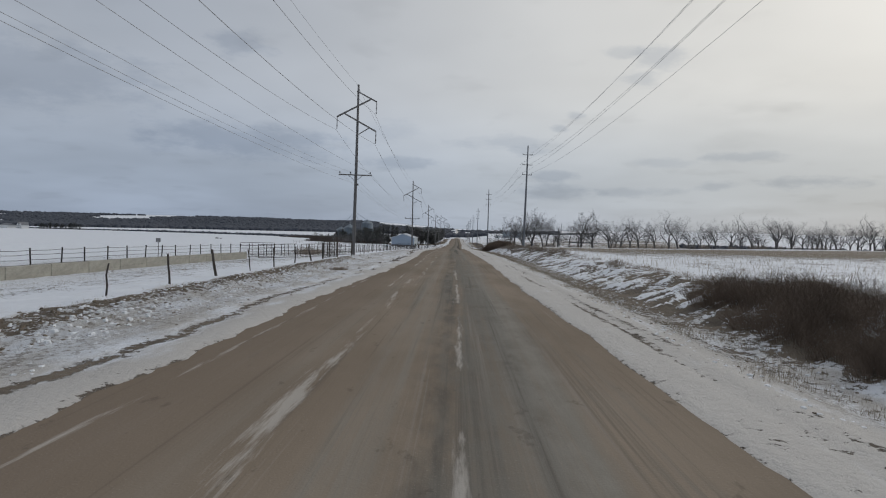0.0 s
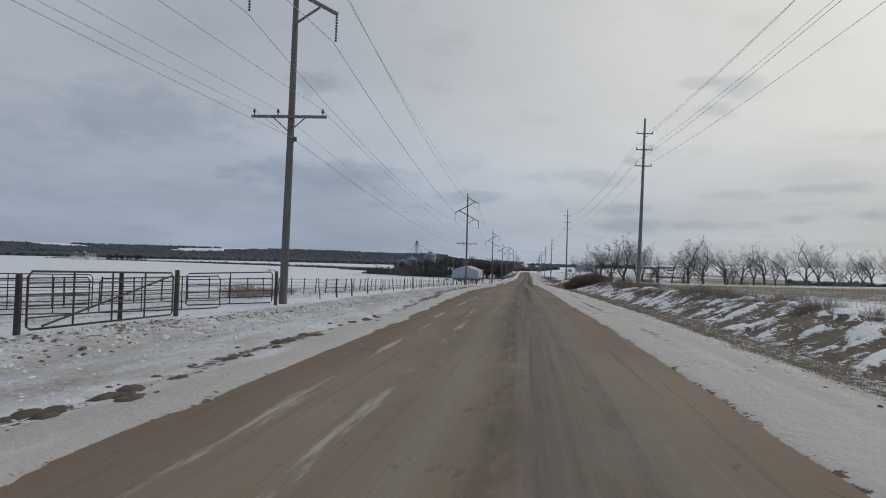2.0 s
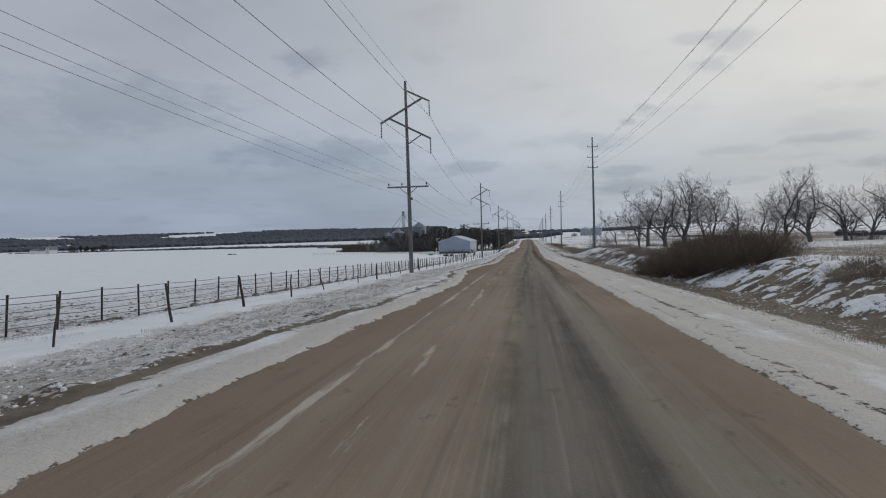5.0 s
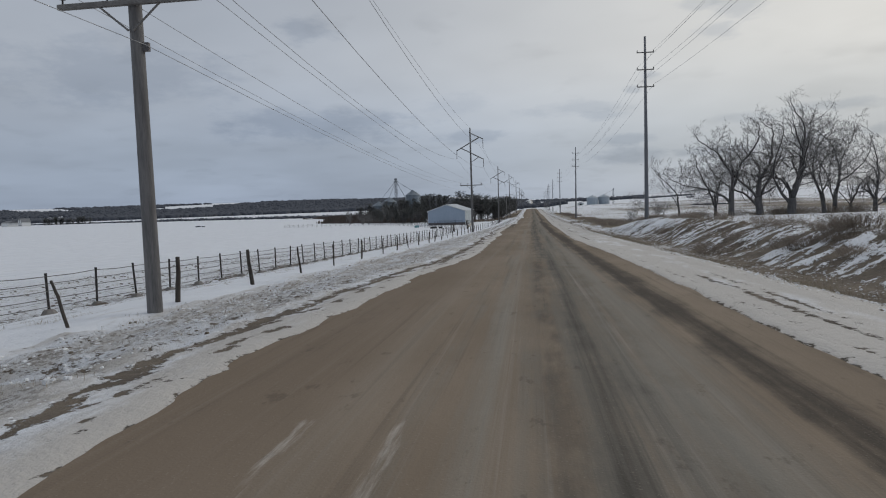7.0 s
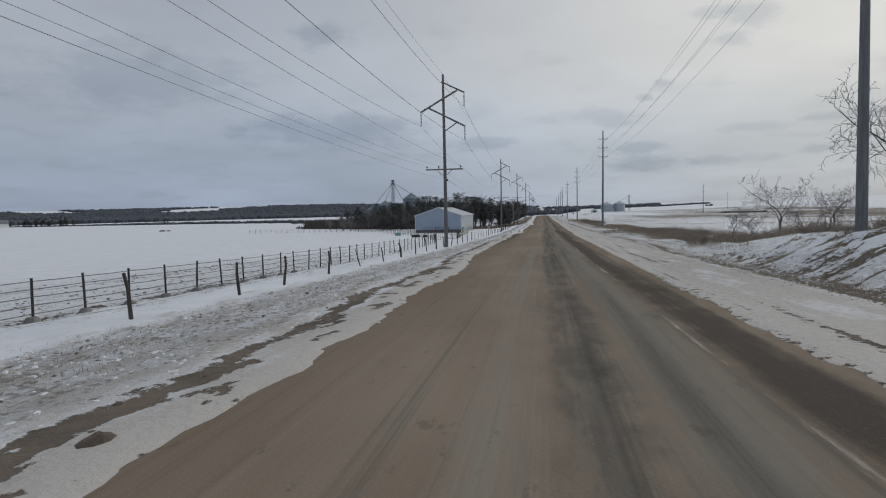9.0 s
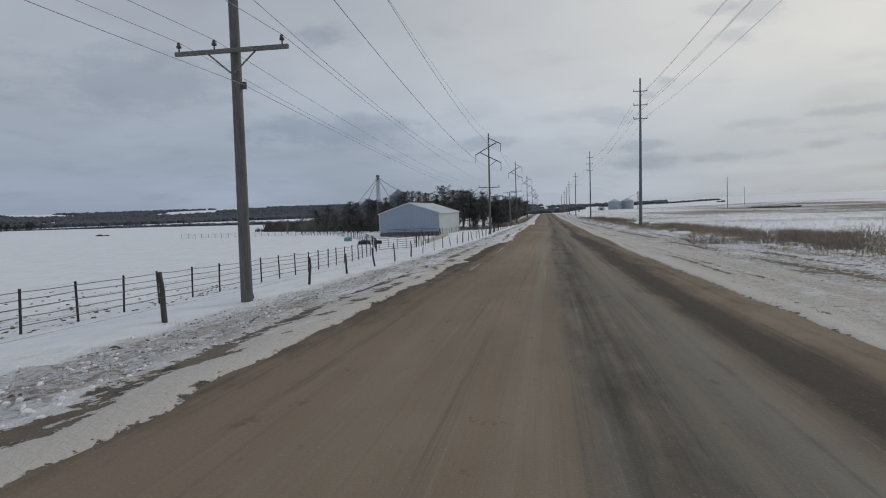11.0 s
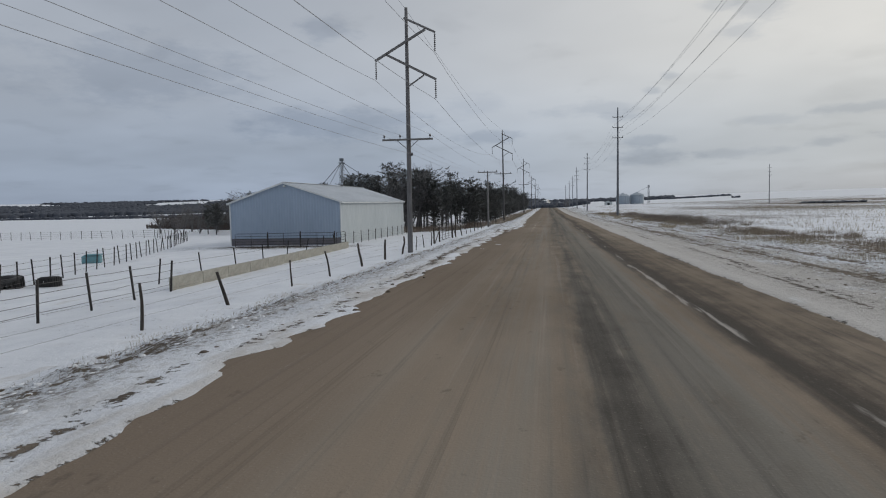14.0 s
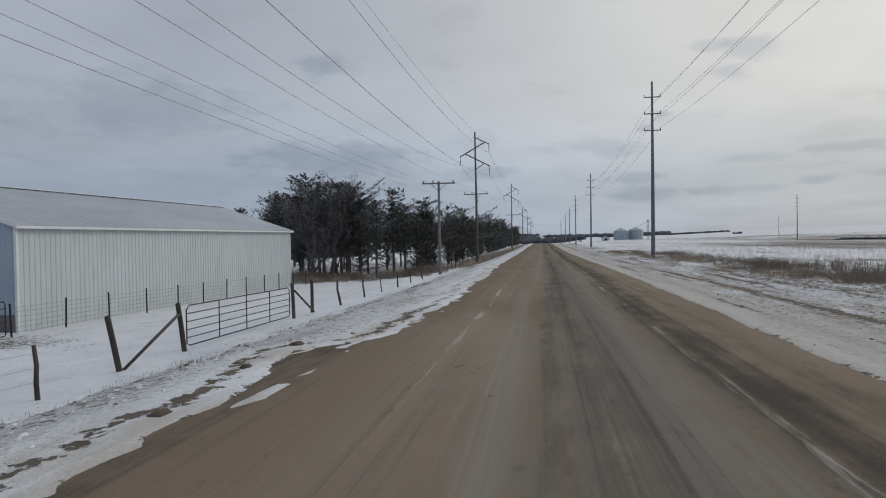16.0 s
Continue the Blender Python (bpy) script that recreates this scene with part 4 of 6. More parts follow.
def power_wire(supports, sag, r, label):
    pts = []
    for (x0, y0, z0), (x1, y1, z1) in zip(supports[:-1], supports[1:]):
        for k in range(14):
            s = k / 14
            pts.append((x0 + (x1 - x0) * s, y0 + (y1 - y0) * s, z0 + (z1 - z0) * s - 4 * sag * s * (1 - s)))
    pts.append(supports[-1])
    return thing("power_line", label, "power line", group="power lines", mesh=Shape().path(pts, r, 5).mesh("power_line", WIRE, True))


def along_left(dx, dz):
    out = []
    for i, (x, y, top) in enumerate(LEFT_POLES):
        low = dz - (0.65 if i == 1 and dz < -7 else 0.0)
        out.append((x + dx, y - 0.20, top + low))
    return out


for dx, dz, sag, r in ((0.0, 0.03, 1.1, 0.011), (-2.05, -4.60, 1.6, 0.014), (1.92, -2.98, 1.6, 0.014), (1.94, -5.98, 1.6, 0.014)):
    power_wire(along_left(dx, dz), sag, r, "bare aluminium conductor slung between tall wooden poles")
for dx, dz, sag, r in ((-1.6, -8.22, 1.0, 0.008), (-0.52, -8.22, 1.05, 0.008), (1.5, -8.22, 1.0, 0.008), (0.28, -9.50, 0.8, 0.008)):
    power_wire(along_left(dx, dz), sag, r, "thin distribution wire on a lower crossarm")
for k in range(3):
    for sx in (-1, 1):
        if k == 0 and sx == -1:
            continue
        power_wire([(x + 0.74 * sx, y - 0.15, top - 1.50 - 1.58 * k + 0.23) for x, y, top in RIGHT_POLES], 1.35, 0.010, "bare conductor on short arms above the roadside bank")


# ---- fences, gates and pens ----
def crooked_post(seed, tall, r):
    rng = random.Random(seed)
    b = rng.uniform(-0.14, 0.14)
    pts = [(0, 0, -0.25), (0, 0, 0), (b * 0.4, rng.uniform(-.02, .02), tall * 0.35), (b, rng.uniform(-.03, .03), tall * 0.65), (b * rng.uniform(0.2, 1.3), rng.uniform(-.03, .03), tall)]
    return Shape().path(pts, [r * 1.05, r * 1.05, r, r * 0.9, r * 0.8], 7)


wood_posts = [crooked_post(40 + i, 1.04 + 0.06 * (i % 4), (0.030, 0.052, 0.040, 0.060, 0.034, 0.048, 0.026, 0.066)[i]).mesh("post", POST_WOOD, True) for i in range(8)]


def roadside_fence():
    fence = thing("roadside_fence", "crooked old wooden posts of a sagging roadside wire fence", "fence")
    rng = random.Random(5)
    ys = [20.6, 25.1, 29.8, 34.6, 39.1, 44.0, 48.5, 73.5, 76.5, 79.6, 83.8, 88.2, 92.4] + [97.0 + 4.62 * k for k in range(8)]
    ys += [135.7, 140.4, 144.8, 148.7, 152.7, 157.4, 162.0, 166.4, 171.4, 176.5, 180.7, 185.3, 189.8, 195.0, 198.4, 203.4, 208.3, 213.2, 218.0, 222.9, 227.6, 232.4, 237.2, 242.0, 246.8]
    ys += [251.7, 256.3, 260.8, 265.5, 270.2, 274.9, 279.7, 284.0, 288.8, 293.8, 297.9, 302.8, 307.0, 311.9, 316.6, 321.1, 325.5, 328.7, 331.7, 350.6, 355.0, 358.5, 363.0, 367.5, 372.0]
    tops = []
    for i, y in enumerate(ys):
        x = -9.9 + rng.uniform(-0.05, 0.05)
        z = laid(x, y)
        back = rng.uniform(-4, 6) if y < 100 else rng.uniform(4, 16) if y < 200 else rng.choice((9, 22, 28, 12, 5, 30)) * rng.uniform(0.8, 1.1) if y < 292 else rng.uniform(-2, 16)
        part("post", wood_posts[rng.randrange(8)], POST_WOOD, fence, at=pose(x, y, z, back, rng.uniform(-6, 6), 0) @ pose(0, 0, 0, 0, 0, rng.uniform(0, 360)))
        tops.append((x, y, z))
    for h in (0.38, 0.66, 0.92):
        run = []
        for q in tops:
            if run and q[1] - run[-1][1] > 9:
                part("wire", Shape().path(run, 0.0025, 4), FENCE_WIRE, fence)
                run = []
            run.append((q[0] + 0.06, q[1], q[2] + h + rng.uniform(-.05, .05)))
        part("wire", Shape().path(run, 0.0025, 4), FENCE_WIRE, fence)


roadside_fence()


def steel_post(tall, r=0.038):
    s = Shape().box(-r, r, -0.008, 0.008, -0.2, tall)
    s.box(-0.008, 0.008, 0.0, r * 1.5, -0.2, tall)
    s.box(-r * 1.1, r * 1.1, -0.012, 0.012, tall * 0.96, tall)
    return s


def strung_fence(name, label, line, gap, tall, heights, post_mesh, wire_r, seed, lean=4, pads=False):
    """Posts along a broken line with strands between them."""
    fence = thing(name, label, "fence")
    rng = random.Random(seed)
    pts = []
    for (x0, y0), (x1, y1) in zip(line[:-1], line[1:]):
        n = max(1, round(math.hypot(x1 - x0, y1 - y0) / gap))
        pts += [(x0 + (x1 - x0) * k / n, y0 + (y1 - y0) * k / n) for k in range(n)]
    pts.append(line[-1])
    ends = []
    for x, y in pts:
        x, y = x + rng.uniform(-.04, .04), y + rng.uniform(-.06, .06)
        z = laid(x, y)
        tip = -9 if pads and 92 < y < 133 else 0
        part("post", post_mesh, STEEL_POST, fence, at=pose(x, y, z, tip + rng.uniform(-lean, lean), rng.uniform(-lean, lean), rng.uniform(-20, 20)))
        if pads and 124 < y < 216:
            part("footing", footing_mesh, FOOTING, fence, at=pose(x, y, z, 0, 0, rng.uniform(0, 90)) @ Matrix.Scale(rng.uniform(0.8, 1.25), 4))
        ends.append((x + 0.03, y, z))
    for h in heights:
        run = []
        for a, b in zip(ends[:-1], ends[1:]):
            run.append((a[0], a[1], a[2] + h + rng.uniform(-.02, .02)))
            run.append(((a[0] + b[0]) / 2, (a[1] + b[1]) / 2, (a[2] + b[2]) / 2 + h - rng.uniform(0, 0.03)))
        run.append((ends[-1][0], ends[-1][1], ends[-1][2] + h))
        part("cable", Shape().path(run, wire_r, 4), FENCE_WIRE, fence)
    return fence


footing_mesh = Shape().lathe([(0.20, -0.1), (0.22, 0.03), (0.15, 0.14), (0.11, 0.17), (0.02, 0.18)], sides=7).mesh("footing", FOOTING)
t_post = steel_post(1.32, 0.036).mesh("post", STEEL_POST)
pipe_post = Shape().tube((0, 0, -0.2), (0, 0, 1.38), 0.045, 0.045, 8).mesh("post", STEEL_POST, True)
strung_fence("pasture_fence", "dark steel posts strung with cables round a snowy pasture", [(-20, 14), (-19.6, 62), (-17.6, 90), (-16.1, 103), (-15.5, 136.4), (-15.45, 155.0), (-15.4, 202.3), (-15.7, 257.3), (-16.4, 270.8), (-17.3, 278), (-18.2, 283.5), (-19.4, 288), (-20.8, 293), (-24, 303.5)],
             2.28, 1.32, (0.28, 0.52, 0.76, 1.0, 1.22), t_post, 0.012, 11, 3, True)
strung_fence("pen_fence", "steel posts with four cables beside a concrete feed bunk", [(-15.95, 293.4), (-16.3, 298), (-16.9, 306.2)], 2.9, 1.38, (0.35, 0.65, 0.95, 1.25), pipe_post, 0.009, 12)
strung_fence("back_fence", "steel post fence leading back round a cattle yard", [(-24.1, 303.9), (-30, 320.7), (-38, 340), (-47, 359), (-60, 372), (-92, 372)], 1.75, 1.32, (0.3, 0.6, 0.9, 1.2), t_post, 0.008, 13, 6)
strung_fence("bunk_fence", "thin bent stakes and one cable behind the feed bunk", [(-19.2, 309), (-20.3, 339)], 4.6, 1.0, (0.95,), t_post, 0.008, 14, 12)
strung_fence("barn_fence", "steel posts with wires along a white barn wall", [(-20.6, 343), (-20.7, 375)], 2.9, 1.25, (0.2, 0.4, 0.6, 0.8, 1.0, 1.18), t_post, 0.005, 15, 2)
strung_fence("far_fence", "thin posts of a fence far out by the farmstead", [(-9.7, 385), (-9.8, 398)], 3.2, 1.2, (0.4, 0.7, 1.0), t_post, 0.006, 16)


def pipe_gate(name, label, a, b, tall, bars, r, material, stiles=3, clear=0.18, diagonal=False):
    """A pipe gate or panel from a to b: outer frame, bars, uprights."""
    ax, ay = a
    bx, by = b
    za, zb = laid(ax, ay), laid(bx, by)
    gate = thing(name, label, "gate")

    def at(s, h):
        return (ax + (bx - ax) * s, ay + (by - ay) * s, za + (zb - za) * s + clear + h)

    e = 0.02
    part("frame", Shape().path([at(e, 0), at(0, 0.06), at(0, tall - 0.12), at(e, tall), at(1 - e, tall), at(1, tall - 0.12), at(1, 0.06), at(1 - e, 0), at(e, 0)], r, 7), material, gate, smooth=True)
    for k in range(1, bars - 1):
        part("bar", Shape().tube(at(0, tall * k / (bars - 1)), at(1, tall * k / (bars - 1)), r * 0.8, sides=6), material, gate)
    for k in range(1, stiles + 1):
        part("upright", Shape().tube(at(k / (stiles + 1), 0), at(k / (stiles + 1), tall), r * 0.9, sides=6), material, gate)
    if diagonal:
        part("brace", Shape().tube(at(0.08, 0.05), at(0.98, tall * 0.92), r, sides=6), material, gate)
    return gate


def stand_post(name, label, x, y, tall, r, material, lean=(0, 0), group=""):
    return thing(name, label, "post", pose(x, y, laid(x, y), lean[0], lean[1], 0), group, mesh=Shape().path([(0, 0, -0.3), (0, 0, 0), (0.01, 0, tall * .6), (0, 0.01, tall), (0, 0.01, tall + 0.02)], [r * 1.03, r * 1.03, r, r * .95, r * .7], 10).mesh(name, material, True))


# the corral by the first pole
pipe_gate("pipe_gate", "rusty closed pipe gate with a diagonal brace", (-9.9, 53.3), (-9.9, 59.1), 1.25, 6, 0.026, RUST_PIPE, 3, 0.12, True)
stand_post("gate_post", "stout dark wooden gate post in the snow", -9.95, 59.4, 1.42, 0.075, POST_WOOD)
stand_post("gate_post", "weathered grey gate post beside a pipe gate", -9.95, 53.1, 1.3, 0.07, POST_WOOD)
stand_post("gate_post", "stout dark gate post behind a pipe gate", -10.2, 57.0, 1.35, 0.06, POST_WOOD)
pipe_gate("pipe_gate", "rusty pipe gate swung open beside a power pole", (-13.0, 65.6), (-9.95, 67.0), 1.28, 6, 0.026, RUST_PIPE, 1, 0.15)
stand_post("gate_post", "dark wooden gate post beside a power pole", -9.9, 67.3, 1.45, 0.07, POST_WOOD)
pipe_gate("cattle_panel", "rusty pipe cattle panel standing in the snow", (-13.6, 61.0), (-10.4, 63.2), 1.15, 5, 0.022, RUST_PIPE, 2, 0.12)
pipe_gate("cattle_panel", "rusty pipe cattle panel standing in the snow", (-17.3, 60.2), (-13.9, 60.9), 1.2, 5, 0.022, RUST_PIPE, 2, 0.12)
pipe_gate("cattle_panel", "tall pipe panel at the corner of a pen", (-19.4, 61.5), (-17.4, 66.0), 1.35, 6, 0.022, RUST_PIPE, 2, 0.10)
pipe_gate("cattle_panel", "low pipe gate leaning in a pasture fence", (-16.9, 96.5), (-16.3, 101.2), 1.05, 4, 0.02, RUST_PIPE, 1, 0.12)
# the pens by the barn
pipe_gate("pipe_gate", "grey pipe gate closing a cattle pen", (-19.2, 288.5), (-16.1, 293.1), 1.2, 6, 0.024, RUST_PIPE, 3, 0.12)
stand_post("gate_post", "leaning dark wooden gate post at a pen", -15.98, 293.3, 1.35, 0.075, POST_WOOD, (0, 3))
for i, (x0, x1) in enumerate(((-30.6, -27.4), (-27.3, -24.1), (-24.0, -20.7))):
    pipe_gate("cattle_panel", "dark pipe cattle panel in front of a blue barn gable", (x0, 339.6), (x1, 339.8), 1.3, 6, 0.024, STEEL_POST, 1, 0.12)
    stand_post("pen_post", "dark steel pen post before a barn", x1 + 0.05, 339.8, 1.55, 0.06, STEEL_POST)
pipe_gate("cattle_panel", "dark pipe panel between a barn corner and a feed bunk", (-20.5, 339.9), (-20.5, 342.6), 1.3, 6, 0.024, STEEL_POST, 1, 0.12)
# the gate opposite the barn
pipe_gate("pipe_gate", "long low pipe gate beside the road ditch", (-10.25, 337.6), (-10.2, 345.0), 1.12, 6, 0.02, RUST_PIPE, 3, 0.16)
for y, lean in ((334.5, (19, 2)), (337.3, (14, 1)), (345.3, (3, -1)), (347.4, (1, 0))):
    stand_post("brace_post", "old dark fence post braced beside a pipe gate", -10.15, y, 1.42, 0.068, POST_WOOD, lean, "brace posts at the gate")
for y0, y1 in ((334.5, 337.35), (347.4, 345.3)):
    z0, z1 = laid(-10.15, y0), laid(-10.15, y1)
    thing("brace_pole", "slanting dark pole bracing two fence posts", "post", mesh=Shape().tube((-10.10, y0 + 0.08, z0 + 0.05), (-10.10, y1 - (0.34 if y1 > y0 else -0.02), z1 + 1.12), 0.04, sides=8).mesh("brace_pole", POST_WOOD, True))
thing("leaning_board", "pale board leaning out of the ditch grass", "board", pose(-8.6, 405, laid(-8.6, 405) - 0.1, 0, -38, 0), mesh=Shape().box(-0.05, 0.05, -0.12, 0.12, -0.1, 2.0, None, 0.01).mesh("leaning_board", ARM_WOOD))


def feed_bunk(a, b, tall):
    """A low concrete wall of cast panels."""
    wall = thing("feed_bunk", "low stained concrete feed bunk wall in the snow", "feed bunk", group="feed bunks")
    n = max(2, round(math.hypot(b[0] - a[0], b[1] - a[1]) / 3.05))
    rng = random.Random(3)
    for k in range(n):
        x0, y0 = a[0] + (b[0] - a[0]) * k / n, a[1] + (b[1] - a[1]) * k / n
        x1, y1 = a[0] + (b[0] - a[0]) * (k + 1) / n, a[1] + (b[1] - a[1]) * (k + 1) / n
        long = math.hypot(x1 - x0, y1 - y0)
        z = laid((x0 + x1) / 2, (y0 + y1) / 2)
        tip = math.degrees(math.atan2(laid(x1, y1) - laid(x0, y0), long))
        turn = math.degrees(math.atan2(y1 - y0, x1 - x0))
        part("panel", Shape().box(-long / 2 + 0.012, long / 2 - 0.012, -0.09, 0.09, -0.25, tall, None, 0.025), CONCRETE, wall,
             at=pose((x0 + x1) / 2, (y0 + y1) / 2, z, 0, 0, turn) @ pose(0, 0, 0, rng.uniform(-1, 1), -tip, 0))
    return wall


feed_bunk((-18.75, 16), (-18.35, 60), 0.62)
feed_bunk((-17.1, 306.6), (-19.0, 338.6), 0.62)


def tyre(x, y, r, turn, tip):
    """A big worn tractor tyre lying down, used as a trough."""
    prof = []
    for k in range(15):
        w = math.pi * (0.10 + 1.8 * k / 14)
        prof.append((r * (0.70 - 0.30 * math.cos(w - math.pi)), 0.30 + 0.27 * math.sin(w - math.pi)))
    s = Shape()
    sides = 28
    k0 = 0
    for rr, z in prof:
        for i in range(sides):
            w = 2 * math.pi * i / sides
            s.v.append((rr * math.cos(w), rr * math.sin(w), z))
    for j in range(len(prof) - 1):
        for i in range(sides):
            s.f.append((j * sides + i, j * sides + (i + 1) % sides, (j + 1) * sides + (i + 1) % sides, (j + 1) * sides + i))
    for i in range(sides):
        m = pose(0, 0, 0, 0, 0, 360 * i / sides + 4)
        s.box(r * 0.93, r * 1.035, -0.03, 0.03, 0.08, 0.52, m)
    return thing("tractor_tyre", "large black tractor tyre lying in the snow", "tyre", pose(x, y, laid(x, y) - 0.04, tip, 0, turn), "tyres in the pen", mesh=s.mesh("tractor_tyre", RUBBER, False))


tyre(-26.2, 307.4, 0.85, 10, 9)
tyre(-24.4, 308.2, 0.5, 50, -5)


def water_tank():
    x, y = -33.4, 323.0
    tank = thing("water_tank", "faded teal plastic livestock water tank beside a fence", "water tank", pose(x, y, laid(x, y), 0, 0, 25))
    part("tub", Shape().box(-0.62, 0.62, -0.4, 0.4, 0, 0.6, None, 0.08), TEAL, tank)
    part("lid", Shape().box(-0.4, 0.66, -0.43, 0.43, 0.6, 0.68, None, 0.03), TEAL, tank)


water_tank()


# ---- the barn ----
def barn():
    x0, x1, y0, y1 = -33.35, -21.4, 344.2, 373.2
    zb = laid((x0 + x1) / 2, y0) - 0.05
    eave, ridge = -0.22 - zb, 1.78 - zb
    low = min(laid(x, y) for x in (x0, x1) for y in (y0, y1)) - zb - 0.4
    b = thing("barn", "long steel-clad farm barn with white sides and a pale blue gable", "barn", pose(0, 0, zb))
    mid = (x0 + x1) / 2

    def ribbed(p0, p1, top, gap, depth):
        """Vertical ribs along the foot line p0 to p1; top(s): the wall's height there."""
        s = Shape()
        p0, p1 = Vector((*p0, 0)), Vector((*p1, 0))
        d = p1 - p0
        long = d.length
        d.normalize()
        out = Vector((d.y, -d.x, 0))
        cuts = []
        n = round(long / gap)
        for k in range(n):
            a = k * long / n
            cuts += [(a, 0), (a + 0.06, 0), (a + 0.085, depth), (a + 0.125, depth), (a + 0.15, 0)]
        cuts.append((long, 0))
        vs, fs = [], []
        for a, o in cuts:
            q = p0 + d * a + out * o
            vs += [(q.x, q.y, low), (q.x, q.y, top(a / long))]
        for k in range(len(cuts) - 1):
            fs.append((2 * k, 2 * k + 2, 2 * k + 3, 2 * k + 1))
        s.add(vs, fs)
        return s

    gable = lambda s: eave + (ridge - eave) * (1 - abs(2 * s - 1))
    flat = lambda s: eave
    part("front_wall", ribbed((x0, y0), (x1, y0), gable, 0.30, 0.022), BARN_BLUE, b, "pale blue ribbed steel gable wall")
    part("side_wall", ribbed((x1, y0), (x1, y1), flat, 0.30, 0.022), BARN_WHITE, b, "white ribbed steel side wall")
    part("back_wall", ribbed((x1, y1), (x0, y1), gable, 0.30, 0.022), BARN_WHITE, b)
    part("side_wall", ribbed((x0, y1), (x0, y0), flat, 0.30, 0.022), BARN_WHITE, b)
    for sx in (-1, 1):
        xe = mid + sx * (x1 - x0) / 2 + sx * 0.28
        ze = eave - 0.28 * (ridge - eave) / ((x1 - x0) / 2)
        s = Shape()
        n = 96
        ya, yb = y0 - 0.22, y1 + 0.22
        vs, fs = [], []
        for k in range(n + 1):
            y = ya + (yb - ya) * k / n
            up = 0.022 if k % 3 == 1 else 0.0
            vs += [(mid, y, ridge + 0.06 + up), (xe, y, ze + 0.06 + up), (xe, y, ze), (mid, y, ridge)]
        for k in range(n):
            i = 4 * k
            fs += [(i, i + 4, i + 5, i + 1), (i + 2, i + 6, i + 7, i + 3), (i + 1, i + 5, i + 6, i + 2)]
        fs += [(0, 1, 2, 3), (4 * n + 3, 4 * n + 2, 4 * n + 1, 4 * n)]
        if sx < 0:
            fs = [tuple(reversed(q)) for q in fs]
        roof = part("roof", s.add(vs, fs), BARN_ROOF, b, "galvanised ribbed roof slope")
        part("eave_trim", Shape().box(min(xe, xe - sx * 0.02) - 0.01, max(xe, xe - sx * 0.02) + 0.01, ya, yb, ze - 0.10, ze + 0.01), TRIM, roof)
        part("rake_trim", Shape().add([(mid, ya - .03, ridge + .09), (xe, ya - .03, ze + .09), (xe, ya - .03, ze - .09), (mid, ya - .03, ridge - .09), (mid, ya, ridge + .09), (xe, ya, ze + .09), (xe, ya, ze - .09), (mid, ya, ridge - .09)],
                                      [(0, 1, 2, 3), (7, 6, 5, 4), (0, 4, 5, 1), (2, 6, 7, 3), (1, 5, 6, 2), (0, 3, 7, 4)]), TRIM, roof)
    part("ridge_cap", Shape().box(mid - 0.16, mid + 0.16, y0 - 0.22, y1 + 0.22, ridge + 0.07, ridge + 0.11, None, 0.015), TRIM, b)
    for x in (x0, x1):
        for y in (y0, y1):
            part("corner_trim", Shape().box(x - 0.06, x + 0.06, y - 0.06, y + 0.06, low, eave - 0.02, None, 0.01), TRIM, b)
    part("wainscot", Shape().box(x0 + 0.07, x1 - 0.07, y0 - 0.05, y0 - 0.028, low, 0.8, None, 0.008), WAINSCOT, b, "mud-stained lower boarding")
    light = part("gable_lamp", Shape().lathe([(0.04, 0.0), (0.14, 0.02), (0.12, 0.12), (0.05, 0.18)], sides=10), TRIM, b, smooth=True, at=pose(mid + 0.1, y0 - 0.16, ridge - 0.42))
    return b


barn()


# ---- grain bins and the grain leg ----
def grain_bin(x, y, r, wall, roof, label, steel=BIN_STEEL):
    z = laid(x, y) - 0.1
    g = thing("grain_bin", label, "grain bin", pose(x, y, z), "grain bins")
    prof = []
    k = max(4, round(wall / 0.8))
    for i in range(k):
        z0 = wall * i / k
        prof += [(r, z0), (r + 0.05, z0 + wall / k * 0.25), (r, z0 + wall / k * 0.5), (r + 0.05, z0 + wall / k * 0.75)]
    prof.append((r, wall))
    part("wall", Shape().lathe(prof, sides=32), steel, g)
    top = part("roof", Shape().lathe([(r + 0.15, wall - 0.05), (r * 0.55, wall + roof * 0.48), (0.5, wall + roof * 0.95), (0.45, wall + roof), (0.05, wall + roof + 0.1)], sides=32), steel, g)
    part("roof_vent", Shape().box(-0.3, 0.3, -0.3, 0.3, 0, 0.5, None, 0.05), steel, top, at=pose(r * 0.5, -r * 0.35, wall + roof * 0.42))
    for i in range(2):
        part("ladder_rail", Shape().tube((r * 0.2 + 0.45 * i, -r * 1.02, 0), (r * 0.2 + 0.45 * i, -r * 1.02, wall), 0.04), TOWER_STEEL, g)
    return g


grain_bin(-72.5, 536, 4.6, 13.4, 3.1, "tall galvanised grain bin with a conical roof")
grain_bin(-85.5, 528, 4.3, 9.6, 2.8, "galvanised grain bin beside a grain leg")
grain_bin(-93.5, 533, 3.8, 7.6, 2.4, "lower galvanised grain bin among cedars")
for x, y, r, h in ((77, 990, 7.0, 9.0), (92, 996, 7.0, 9.6)):
    grain_bin(x, y, r, h, 3.0, "pale galvanised grain bin far across the field", PALE_STEEL)


